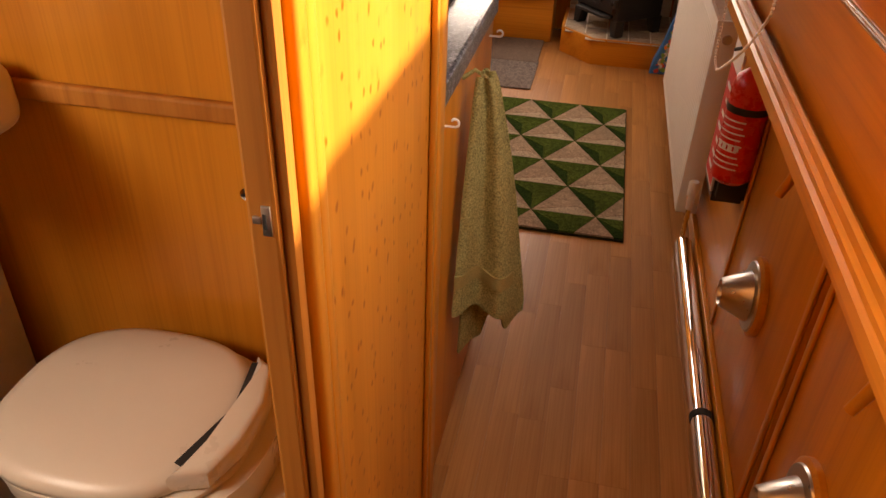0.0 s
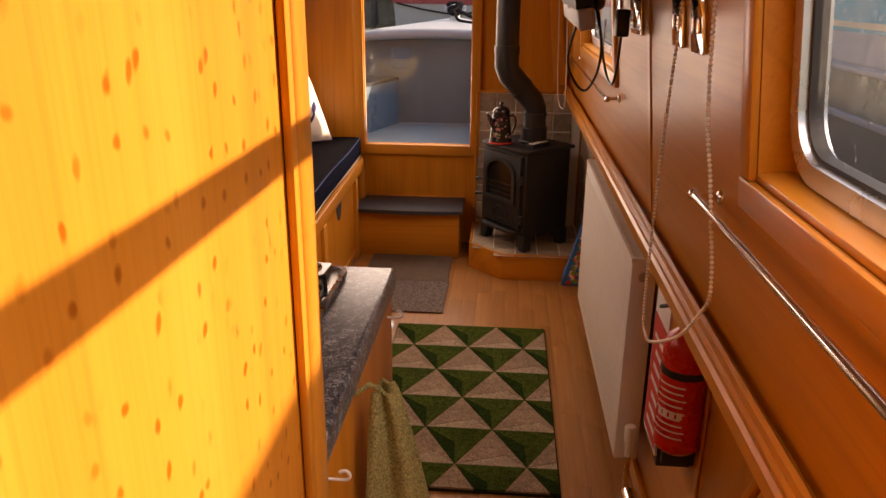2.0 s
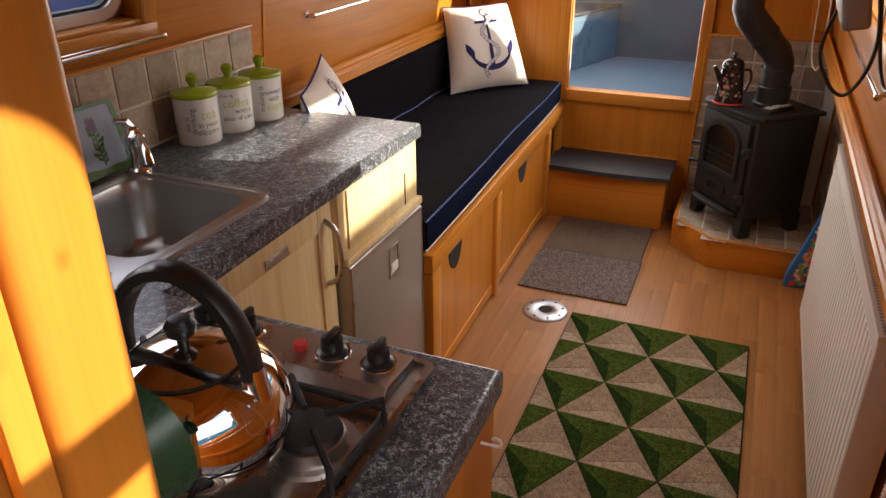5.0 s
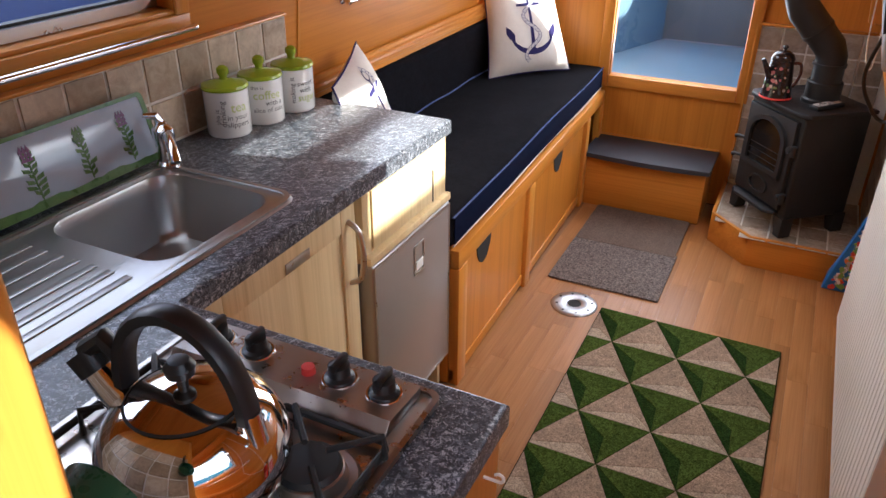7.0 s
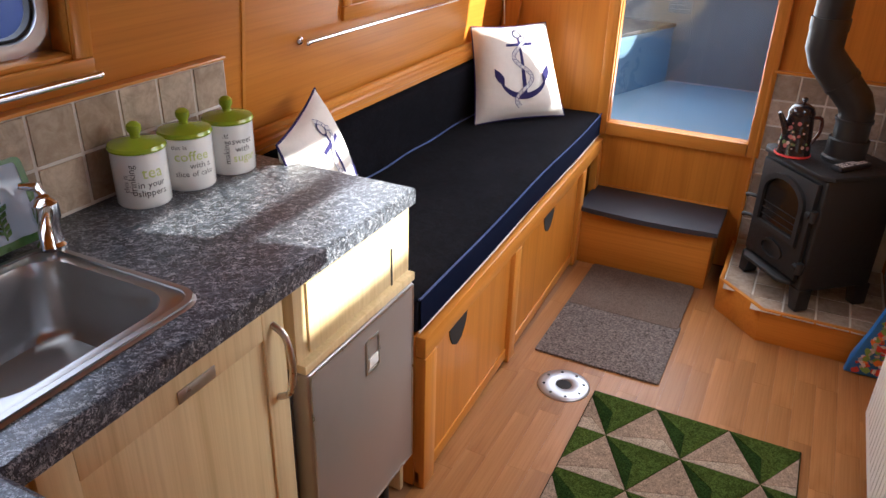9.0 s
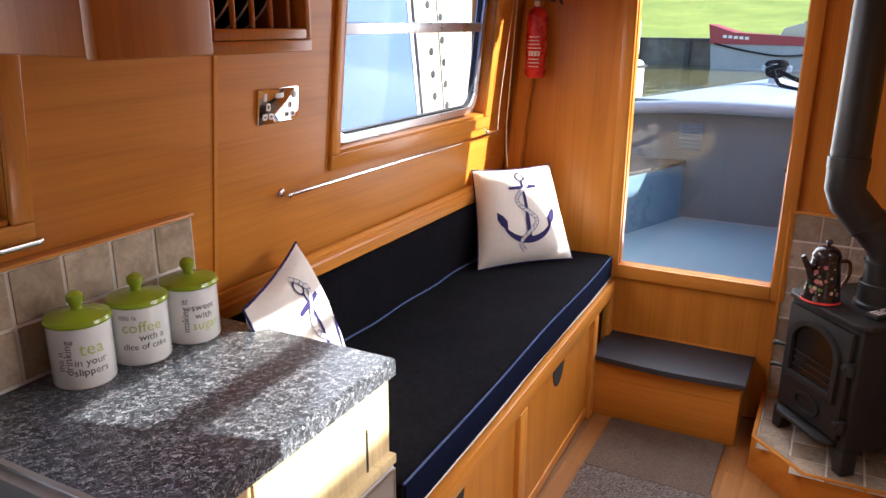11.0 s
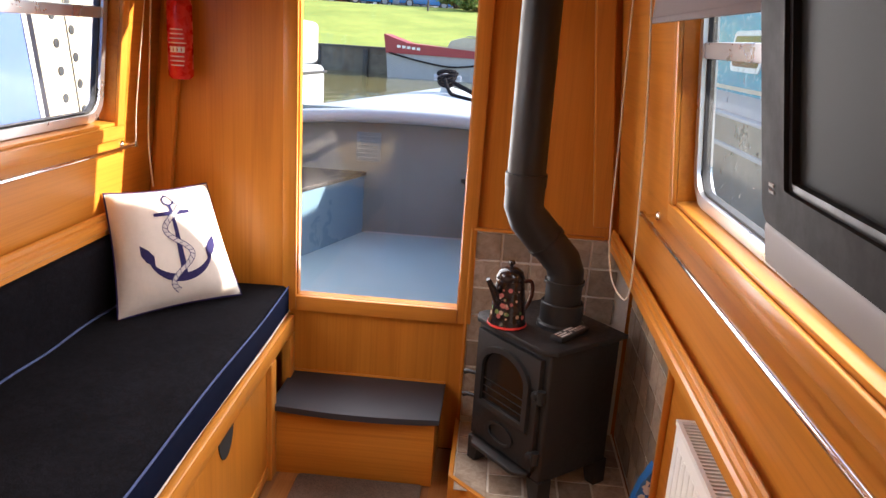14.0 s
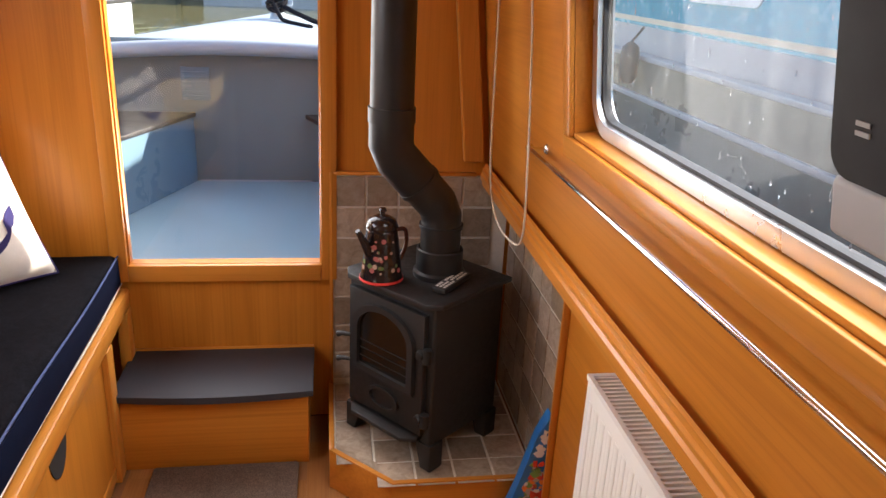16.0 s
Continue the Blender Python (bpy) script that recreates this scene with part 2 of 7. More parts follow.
def pane_mat(name, grazing, head_on, grime=0.0):
    """Clear pane: see-through with a gloss and a film of dried rain."""
    m = bpy.data.materials.new(name)
    m.use_nodes = True
    nt = m.node_tree
    nt.nodes.remove(nt.nodes["Principled BSDF"])
    tr, gl = nt.nodes.new("ShaderNodeBsdfTransparent"), nt.nodes.new("ShaderNodeBsdfGlossy")
    tr.inputs[0].default_value = (0.96, 0.97, 0.97, 1)
    gl.inputs["Roughness"].default_value = 0.01
    lw, mx = nt.nodes.new("ShaderNodeLayerWeight"), nt.nodes.new("ShaderNodeMixShader")
    lw.inputs[0].default_value = 0.5
    pw, sc = nt.nodes.new("ShaderNodeMath"), nt.nodes.new("ShaderNodeMath")
    pw.operation, sc.operation = "POWER", "MULTIPLY_ADD"
    pw.inputs[1].default_value, sc.inputs[1].default_value, sc.inputs[2].default_value = 4.5, grazing, head_on
    nt.links.new(lw.outputs["Facing"], pw.inputs[0])
    nt.links.new(pw.outputs[0], sc.inputs[0])
    nt.links.new(sc.outputs[0], mx.inputs[0])
    nt.links.new(tr.outputs[0], mx.inputs[1])
    nt.links.new(gl.outputs[0], mx.inputs[2])
    last = mx.outputs[0]
    if grime:
        film, tl = nt.nodes.new("ShaderNodeMixShader"), nt.nodes.new("ShaderNodeBsdfTranslucent")
        tl.inputs[0].default_value = (0.85, 0.86, 0.84, 1)
        streaks = noise_tex(m, coords(m, (14, 14, 1.6)), 3.0, 6, 0.75)
        spots = noise_tex(m, coords(m, (1, 1, 1)), 55.0, 4, 0.7)
        both = mixed(m, "MULTIPLY", 0.8, ramp(m, streaks, [(0.35, (0.3,) * 3), (0.7, (1, 1, 1))]), ramp(m, spots, [(0.4, (0.5,) * 3), (0.66, (1, 1, 1))]))
        amount = mixed(m, "MULTIPLY", 1.0, both, (grime,) * 3)
        nt.links.new(amount, film.inputs[0])
        nt.links.new(last, film.inputs[1])
        nt.links.new(tl.outputs[0], film.inputs[2])
        last = film.outputs[0]
    nt.links.new(last, nt.nodes["Material Output"].inputs[0])
    return m


door_glass, pane_glass = pane_mat("door_glass", 0.85, 0.055), pane_mat("window_glass", 0.20, 0.012, 0.06)


def stone_tile(name, a, b, rough=0.45):
    m = mat(name, a, rough)
    tc = node(m, "ShaderNodeTexCoord")
    oi = node(m, "ShaderNodeObjectInfo")
    add = node(m, "ShaderNodeVectorMath")
    add.operation = "MULTIPLY_ADD"
    cmb = node(m, "ShaderNodeCombineXYZ")
    for i in range(3):
        m.node_tree.links.new(oi.outputs["Random"], cmb.inputs[i])
    m.node_tree.links.new(cmb.outputs[0], add.inputs[0])
    add.inputs[1].default_value = (31, 17, 23)
    m.node_tree.links.new(tc.outputs["Object"], add.inputs[2])
    n1, n2 = noise_tex(m, add.outputs[0], 22, 6, 0.65, 1.0), noise_tex(m, add.outputs[0], 90, 4, 0.7)
    base = ramp(m, oi.outputs["Random"], [(0.0, a), (0.35, tuple((x + y) / 2 for x, y in zip(a, b))), (0.7, b), (1.0, a)])
    base = mixed(m, "MULTIPLY", 0.8, base, ramp(m, n1, [(0.3, (0.52, 0.46, 0.40)), (0.6, (1, 1, 1))]))
    base = mixed(m, "MULTIPLY", 0.6, base, ramp(m, n2, [(0.3, (0.75, 0.72, 0.68)), (0.6, (1, 1, 1))]))
    into(m, base)
    bump(m, n1, 0.25, 0.002)
    return m


tile_kitchen = stone_tile("tumbled_travertine", (0.70, 0.59, 0.44), (0.38, 0.29, 0.19))
tile_stove = stone_tile("brown_slate_tile", (0.56, 0.47, 0.37), (0.30, 0.24, 0.18))


# ---- mesh helpers ----
def link(name, bm, material, parent=None, label="", smooth=None):
    """One mesh object from a bmesh."""
    me = bpy.data.meshes.new(name)
    bmesh.ops.recalc_face_normals(bm, faces=bm.faces)
    bm.to_mesh(me)
    bm.free()
    for mt in material if isinstance(material, (list, tuple)) else (material,):
        me.materials.append(mt)
    ob = new(name, me)
    if parent is not None:
        ob.parent = parent
        ob.matrix_parent_inverse = parent.matrix_basis.inverted()
    if smooth:
        for p in me.polygons:
            p.use_smooth = True
        me.set_sharp_from_angle(angle=radians(smooth))
    if label:
        ob["label"] = label
    return ob


def part(name, bm, material, parent, label="", smooth=40):
    return link(name, bm, material, parent, label, smooth)


def thing(name, loc, label, category, group="", kind="", rz=0.0):
    """An empty at the base of a thing."""
    ob = new(name)
    ob.empty_display_size = 0.05
    ob.matrix_basis = pose(*loc, 0, 0, rz)
    return tagged(ob, label, category, group, kind)


def box(x0, x1, y0, y1, z0, z1, bev=0.003, seg=2, m=None, bm=None):
    bm = bm or bmesh.new()
    r = bmesh.ops.create_cube(bm, size=1.0, matrix=Matrix.Translation(((x0 + x1) / 2, (y0 + y1) / 2, (z0 + z1) / 2)) @ Matrix.Diagonal((abs(x1 - x0), abs(y1 - y0), abs(z1 - z0), 1)))
    if bev:
        es = list({e for v in r["verts"] for e in v.link_edges})
        bmesh.ops.bevel(bm, geom=es, offset=bev, segments=seg, affect="EDGES", profile=0.5)
    if m is not None:
        bm.transform(m)
    return bm


def prism(poly, d0, d1, axis="z", bev=0.0, seg=2, m=None):
    """A flat outline, pushed out between d0 and d1 along an axis (z: poly is x,y; y: x,z; x: y,z)."""
    bm = bmesh.new()
    put = {"z": lambda a, b, d: (a, b, d), "y": lambda a, b, d: (a, d, b), "x": lambda a, b, d: (d, a, b)}[axis]
    lo = [bm.verts.new(put(a, b, d0)) for a, b in poly]
    hi = [bm.verts.new(put(a, b, d1)) for a, b in poly]
    bm.faces.new(lo[::-1]), bm.faces.new(hi)
    n = len(poly)
    for i in range(n):
        bm.faces.new((lo[i], lo[(i + 1) % n], hi[(i + 1) % n], hi[i]))
    if bev:
        caps = [e for e in bm.edges if (e.verts[0] in lo) == (e.verts[1] in lo)]
        bmesh.ops.bevel(bm, geom=caps, offset=bev, segments=seg, affect="EDGES", profile=0.5)
    if m is not None:
        bm.transform(m)
    return bm


def lathe(profile, seg=32, m=None, bm=None):
    """A turned shape: profile of (radius, height) about z."""
    bm = bm or bmesh.new()
    rings = []
    for r, z in profile:
        if r < 1e-5:
            rings.append([bm.verts.new((0, 0, z))])
        else:
            rings.append([bm.verts.new((r * math.cos(2 * math.pi * i / seg), r * math.sin(2 * math.pi * i / seg), z)) for i in range(seg)])
    made = [v for r in rings for v in r]
    for a, b in zip(rings, rings[1:]):
        for i in range(seg):
            j = (i + 1) % seg
            if len(a) == 1 and len(b) == 1:
                continue
            if len(a) == 1:
                bm.faces.new((a[0], b[i], b[j]))
            elif len(b) == 1:
                bm.faces.new((a[i], a[j], b[0]))
            else:
                bm.faces.new((a[i], a[j], b[j], b[i]))
    if m is not None:
        bmesh.ops.transform(bm, matrix=m, verts=made)
    return bm


def tube(points, r, seg=12, closed=False, caps=True, bm=None):
    """A round bar along a line of points; r may be a list."""
    bm = bm or bmesh.new()
    pts = [Vector(p) for p in points]
    n = len(pts)
    rs = r if isinstance(r, (list, tuple)) else [r] * n
    rings, side = [], None
    for i, p in enumerate(pts):
        a = pts[(i - 1) % n] if (i or closed) else p
        b = pts[(i + 1) % n] if (i < n - 1 or closed) else p
        t = (b - a).normalized()
        if side is None:
            side = t.orthogonal().normalized()
        side = (side - t * side.dot(t)).normalized()
        up = t.cross(side)
        rings.append([bm.verts.new(p + rs[i] * (math.cos(2 * math.pi * k / seg) * side + math.sin(2 * math.pi * k / seg) * up)) for k in range(seg)])
    for i in range(n if closed else n - 1):
        a, b = rings[i], rings[(i + 1) % n]
        for k in range(seg):
            bm.faces.new((a[k], a[(k + 1) % seg], b[(k + 1) % seg], b[k]))
    if caps and not closed:
        bm.faces.new(rings[0][::-1]), bm.faces.new(rings[-1])
    return bm


def curve_points(ctrl, n=8):
    """A smooth line through control points."""
    p = [Vector(c) for c in ctrl]
    p = [p[0]] + p + [p[-1]]
    out = []
    for i in range(1, len(p) - 2):
        a, b, c, d = p[i - 1:i + 3]
        for k in range(n):
            t = k / n
            out.append(0.5 * ((2 * b) + (c - a) * t + (2 * a - 5 * b + 4 * c - d) * t * t + (3 * b - a - 3 * c + d) * t ** 3))
    return out + [p[-2]]


def rounded(w, h, r, n=6, cx=0.0, cy=0.0):
    """Outline of a rectangle with round corners."""
    out = []
    for sx, sy, a0 in ((1, 1, 0), (-1, 1, 90), (-1, -1, 180), (1, -1, 270)):
        for k in range(n + 1):
            a = radians(a0 + 90 * k / n)
            out.append((cx + sx * (w / 2 - r) + r * math.cos(a), cy + sy * (h / 2 - r) + r * math.sin(a)))
    return out


def ring_plate(outer, inner, d0, d1, axis="z", m=None):
    """A flat frame between two outlines with the same number of points."""
    bm = bmesh.new()
    put = {"z": lambda a, b, d: (a, b, d), "y": lambda a, b, d: (a, d, b), "x": lambda a, b, d: (d, a, b)}[axis]
    rows = [[bm.verts.new(put(a, b, d)) for a, b in o] for o, d in ((outer, d0), (outer, d1), (inner, d1), (inner, d0))]
    n = len(outer)
    for q in range(4):
        a, b = rows[q], rows[(q + 1) % 4]
        for i in range(n):
            bm.faces.new((a[i], a[(i + 1) % n], b[(i + 1) % n], b[i]))
    if m is not None:
        bm.transform(m)
    return bm


def joined(*bms):
    out = bmesh.new()
    for b in bms:
        me = bpy.data.meshes.new("tmp")
        b.to_mesh(me)
        b.free()
        out.from_mesh(me)
        bpy.data.meshes.remove(me)
    return out


# ---- the boat's shell ----
Z_GUN, Z_TOP = 0.87, 1.80
BULK = 5.06
LEAN_IN = 0.105


def wall_x(side, z):
    """Inner face of the cabin side above the gunwale."""
    return side * (0.825 - LEAN_IN * (z - Z_GUN)) + 0.012


def leaning_wall(name, side, y0, y1, holes, material, label):
    """Cabin side between gunwale and ceiling with its window openings, 50 mm thick."""
    ys = sorted({y0, y1, *[h[0] for h in holes], *[h[1] for h in holes]})
    zs = sorted({Z_GUN, 1.93, *[h[2] for h in holes], *[h[3] for h in holes]})
    bm = bmesh.new()
    cache = {}

    def v(y, z, k):
        key = (round(y, 4), round(z, 4), k)
        if key not in cache:
            cache[key] = bm.verts.new((wall_x(side, z) + side * 0.05 * k, y, z))
        return cache[key]

    full = {(i, j) for i in range(len(ys) - 1) for j in range(len(zs) - 1)
            if not any(h[0] - 1e-4 <= ys[i] and ys[i + 1] <= h[1] + 1e-4 and h[2] - 1e-4 <= zs[j] and zs[j + 1] <= h[3] + 1e-4 for h in holes)}
    for i, j in full:
        a, b, c, d = ys[i], ys[i + 1], zs[j], zs[j + 1]
        for k in (0, 1):
            bm.faces.new((v(a, c, k), v(b, c, k), v(b, d, k), v(a, d, k)))
        for (di, dj), (p, q) in {(-1, 0): ((a, c), (a, d)), (1, 0): ((b, c), (b, d)), (0, -1): ((a, c), (b, c)), (0, 1): ((a, d), (b, d))}.items():
            if (i + di, j + dj) not in full:
                bm.faces.new((v(*p, 0), v(*q, 0), v(*q, 1), v(*p, 1)))
    return tagged(link(name, bm, material), label, "wall", kind="structure")


# openings: y0, y1, z0, z1
WIN_L0 = (0.22, 1.02, 1.20, 1.62)
WIN_R1, WIN_R2 = (3.19, 4.20, 1.165, 1.69), (0.90, 1.895, 1.165, 1.69)
WIN_L2, WIN_L1 = (3.81, 4.785, 1.165, 1.69), (1.86, 2.852, 1.185, 1.69)
leaning_wall("wall_right_upper", 1, -0.7, 5.10, [WIN_R1, WIN_R2], oak_y, "varnished oak veneer cabin side with two windows")
leaning_wall("wall_left_upper", -1, -0.7, 5.10, [WIN_L0, WIN_L1, WIN_L2], oak_y, "varnished oak veneer cabin side with two windows")
X_LOW = 0.925
for side, nm in ((1, "wall_right_lower"), (-1, "wall_left_lower")):
    tagged(link(nm, box(side * X_LOW, side * (X_LOW + 0.04), -0.7, 5.10, -0.02, Z_GUN, 0), oak_y), "varnished oak lining below the gunwale", "wall", kind="structure")
    g = box(*sorted((side * 0.80 + 0.012, side * (X_LOW + 0.04))), -0.7, 5.06, 0.842, 0.882, 0.0)
    tagged(link("gunwale_ledge_" + ("right" if side > 0 else "left"), g, oak_trim_y), "oak ledge under the cabin side", "trim", kind="structure")
    # stepped dado moulding
    prof = [(0.0, 0.835), (0.010, 0.838), (0.010, 0.852), (0.017, 0.857), (0.017, 0.872), (0.012, 0.878), (0.012, 0.886), (0.006, 0.890), (0.006, 0.902), (0.0, 0.906)]
    xs = side * 0.803 + 0.012
    bm = prism([(xs - side * a, z) for a, z in prof], -0.7, 5.02, "y")
    tagged(link("dado_" + ("right" if side > 0 else "left"), bm, oak_trim_y), "stepped oak dado moulding", "trim", kind="structure")
    sk = box(*sorted((side * (X_LOW - 0.016), side * X_LOW)), -0.7, 5.04, 0.0, 0.055, 0.003)
    tagged(link("baseboard_" + ("right" if side > 0 else "left"), sk, oak_trim_y), "low oak skirting", "trim", kind="structure")


def ceiling_z(x):
    return 1.95 - 0.205 * x * x


bm = bmesh.new()
xs = [-0.80 + 1.6 * i / 20 for i in range(21)]
rows = [[bm.verts.new((x, y, ceiling_z(x) + dz)) for x in xs] for y, dz in ((-0.7, 0), (5.10, 0), (5.10, 0.05), (-0.7, 0.05))]
for a, b in ((0, 1), (1, 2), (2, 3), (3, 0)):
    for i in range(20):
        bm.faces.new((rows[a][i], rows[a][i + 1], rows[b][i + 1], rows[b][i]))
tagged(link("ceiling", bm, oak_y, smooth=30), "curved varnished wooden ceiling", "ceiling", kind="structure")
for side, nm in ((1, "cornice_right"), (-1, "cornice_left")):
    bm = box(*sorted((side * 0.565 + 0.01, side * 0.74 + 0.01)), -0.7, 5.05, *((1.815, 1.845) if side > 0 else (1.848, 1.884)), 0.004)
    tagged(link(nm, bm, oak_trim_y), "oak cornice board along the ceiling edge", "trim", kind="structure")

# forward bulkhead with the glazed door opening
DX0, DX1, DZ0, DZ1 = -0.285, 0.315, 0.565, 1.835
bms = [box(-0.97, DX0, BULK, BULK + 0.04, 0, 1.99, 0), box(DX1, 0.97, BULK, BULK + 0.04, 0, 1.99, 0),
       box(DX0, DX1, BULK, BULK + 0.04, 0, DZ0, 0), box(DX0, DX1, BULK, BULK + 0.04, DZ1, 1.99, 0)]
tagged(link("wall_bow", joined(*bms), oak_v), "oak veneer bulkhead at the bow end", "wall", kind="structure")
tagged(link("wall_stern", box(-0.97, 0.97, -0.74, -0.70, 0, 1.99, 0), oak_v), "oak veneer bulkhead closing the corridor", "wall", kind="structure")
tagged(link("floor", box(-0.95, 0.95, -0.74, BULK, -0.06, -0.004, 0), laminate_base), "oak-effect laminate floor in short strips", "floor", kind="structure")

# ---- corridor partition of the bathroom and its end post ----
PX = 0.30
bms = [box(PX - 0.015, PX, 1.079, 1.62, 0.0, 1.93, 0.0), box(PX - 0.03, PX, -0.70, 0.42, 0.0, 1.93, 0.0), box(PX - 0.03, PX, 0.42, 1.079, 1.84, 1.93, 0.0)]
partition = tagged(link("partition_wall", joined(*bms), ash_knotty), "pale knotty varnished wood partition panel", "wall", kind="structure")
part("end_post", box(PX - 0.035, PX + 0.012, 1.622, 1.668, 0.0, 1.92, 0.008, 3), oak_trim_z, partition, "rounded oak end post")
part("cover_bead", box(PX + 0.001, PX + 0.010, 1.604, 1.620, 0.0, 1.92, 0.003), oak_trim_z, partition, "thin oak cover strip")
jamb = tagged(link("door_jamb", box(PX - 0.006, PX + 0.017, 1.060, 1.078, 0.0, 1.84, 0.003), jamb_wood), "worn oak door jamb with a latch keep", "door jamb", kind="structure")
part("moulding", box(PX + 0.001, PX + 0.013, 1.080, 1.100, 0.0, 1.84, 0.004), oak_trim_z, jamb)
part("moulding", box(PX + 0.001, PX + 0.007, 1.102, 1.120, 0.0, 1.84, 0.002), oak_trim_z, jamb)
part("moulding", box(PX + 0.001, PX + 0.017, 1.122, 1.142, 0.0, 1.84, 0.005, 3), oak_trim_z, jamb)
part("moulding", box(PX + 0.001, PX + 0.014, 1.146, 1.168, 0.0, 1.84, 0.005, 3), oak_trim_z, jamb)
keep = part("latch_keep", box(PX + 0.006, PX + 0.013, 1.0572, 1.0596, 1.030, 1.054, 0.001), dull_chrome, jamb, "small steel latch keep")
part("keep_slot", box(PX + 0.0075, PX + 0.0100, 1.0562, 1.0571, 1.036, 1.048, 0), dark_slot, keep)
part("latch_tongue", box(PX - 0.001, PX + 0.0055, 1.0572, 1.0596, 1.039, 1.045, 0.001), dull_chrome, keep)
part("rebate", box(PX + 0.0175, PX + 0.026, 1.064, 1.078, 0.0, 1.84, 0.002), jamb_wood, jamb)
tagged(link("bathroom_wall_bow", box(-0.93, PX - 0.03, 1.625, 1.665, 0, 1.93, 0), oak_v), "oak veneer bathroom bulkhead", "wall", kind="structure")
tagged(link("bathroom_dado", box(-0.80, PX - 0.016, 1.607, 1.6245, 0.838, 0.871, 0.006, 3), jamb_wood), "oak dado rail across the bathroom bulkhead", "trim", kind="structure")
tagged(link("bathroom_wall_stern", box(-0.93, PX - 0.03, -0.10, -0.06, 0, 1.93, 0), bath_white), "white bathroom wall", "wall", kind="structure")
tagged(link("bathroom_floor", box(-0.92, PX - 0.016, -0.06, 1.625, -0.0035, 0.004, 0), dark_lino), "dark bathroom floor covering", "floor", kind="structure")

# ---- windows ----
def window(name, side, hole, label):
    """Aluminium hopper window in an oak-lined opening."""
    y0, y1, z0, z1 = hole
    yc, w = (y0 + y1) / 2, y1 - y0
    zc, h = (z0 + z1) / 2, z1 - z0
    ang = math.atan(LEAN_IN)
    x0 = wall_x(side, zc)
    # local frame: x out of the room, y along the boat, z up the leaning wall
    m = Matrix.Translation((x0, yc, zc)) @ Matrix.Rotation(-side * ang, 4, "Y") @ Matrix.Diagonal((side, 1, 1, 1))
    top = new(name)
    top.empty_display_size = 0.05
    top.matrix_basis = pose(x0, yc, z0)
    tagged(top, label, "window", kind="structure")
    hh = h / math.cos(ang)
    # oak architrave
    t = 0.042
    for nm, b, mt in (("trim", (-0.012, 0.0, -w / 2 - t, w / 2 + t, -hh / 2 - t, -hh / 2), oak_trim_y), ("trim", (-0.012, 0.0, -w / 2 - t, w / 2 + t, hh / 2, hh / 2 + t), oak_trim_y),
                      ("trim", (-0.0115, 0.0, -w / 2 - t, -w / 2, -hh / 2, hh / 2), oak_trim_z), ("trim", (-0.0115, 0.0, w / 2, w / 2 + t, -hh / 2, hh / 2), oak_trim_z)):
        part(nm, box(*b, 0.004, 2, m), mt, top)
    part("sill", box(-0.002, 0.05, -w / 2, w / 2, -hh / 2, -hh / 2 + 0.010, 0.002, 2, m), oak_trim_y, top)
    # aluminium frame with round corners, seal, mid bar, panes
    g = 0.012
    out, inn = rounded(w - 2 * g, hh - 2 * g, 0.075, 8), rounded(w - 2 * g - 0.05, hh - 2 * g - 0.05, 0.055, 8)
    inn2 = rounded(w - 2 * g - 0.062, hh - 2 * g - 0.062, 0.049, 8)
    big = rounded(w + 0.06, hh + 0.06, 0.10, 8)
    part("window_frame", ring_plate(out, inn, 0.030, 0.062, "x", m), alu, top, "aluminium frame with round corners", 30)
    part("flange", ring_plate(big, inn, 0.052, 0.058, "x", m), alu, top)
    part("seal", ring_plate(inn, inn2, 0.040, 0.056, "x", m), rubber_seal, top)
    zt = hh * 0.128
    part("mid_bar", box(0.034, 0.056, -w / 2 + 0.035, w / 2 - 0.035, zt - 0.016, zt + 0.016, 0.003, 2, m), alu, top)
    for a, b in ((-hh / 2 + 0.03, zt - 0.014), (zt + 0.014, hh / 2 - 0.03)):
        bm = bmesh.new()
        bm.faces.new([bm.verts.new(m @ Vector((0.047, y, z))) for y, z in ((-w / 2 + 0.03, a), (w / 2 - 0.03, a), (w / 2 - 0.03, b), (-w / 2 + 0.03, b))])
        p = link("pane", bm, pane_glass, top)
        p.visible_shadow = False
    return top


window("window_1", 1, WIN_R1, "aluminium window with round corners in oak trim")
window("window_2", 1, WIN_R2, "rain-spotted aluminium window in oak trim")
window("window_3", -1, WIN_L1, "aluminium window over the sink in oak trim")
window("window_5", -1, WIN_L0, "aluminium bathroom window in oak trim")
window("window_4", -1, WIN_L2, "aluminium hopper window over the bench in oak trim")

# glazed front door
door = thing("door_1", (0, BULK, DZ0), "glazed front door with a slim oak frame, closed", "door", kind="structure")
f = 0.042
for b, mt in (((DX0 - f, DX0 + 0.008, DZ0 - 0.055, DZ1 + f), oak_trim_z), ((DX1 - 0.008, DX1 + f, DZ0 - 0.055, DZ1 + f), oak_trim_z)):
    part("frame_post", box(b[0], b[1], BULK - 0.016, BULK + 0.0, b[2], b[3], 0.004), mt, door)
part("frame_head", box(DX0 + 0.008, DX1 - 0.008, BULK - 0.015, BULK, DZ1 - 0.006, DZ1 + f, 0.004), oak_trim_x, door)
part("sill", box(DX0 + 0.008, DX1 - 0.008, BULK - 0.020, BULK + 0.0, DZ0 - 0.055, DZ0, 0.004), oak_trim_x, door)
bm = bmesh.new()
bm.faces.new([bm.verts.new((x, BULK + 0.022, z)) for x, z in ((DX0, DZ0), (DX1, DZ0), (DX1, DZ1), (DX0, DZ1))])
p = link("pane", bm, door_glass, door)
p.visible_shadow = False
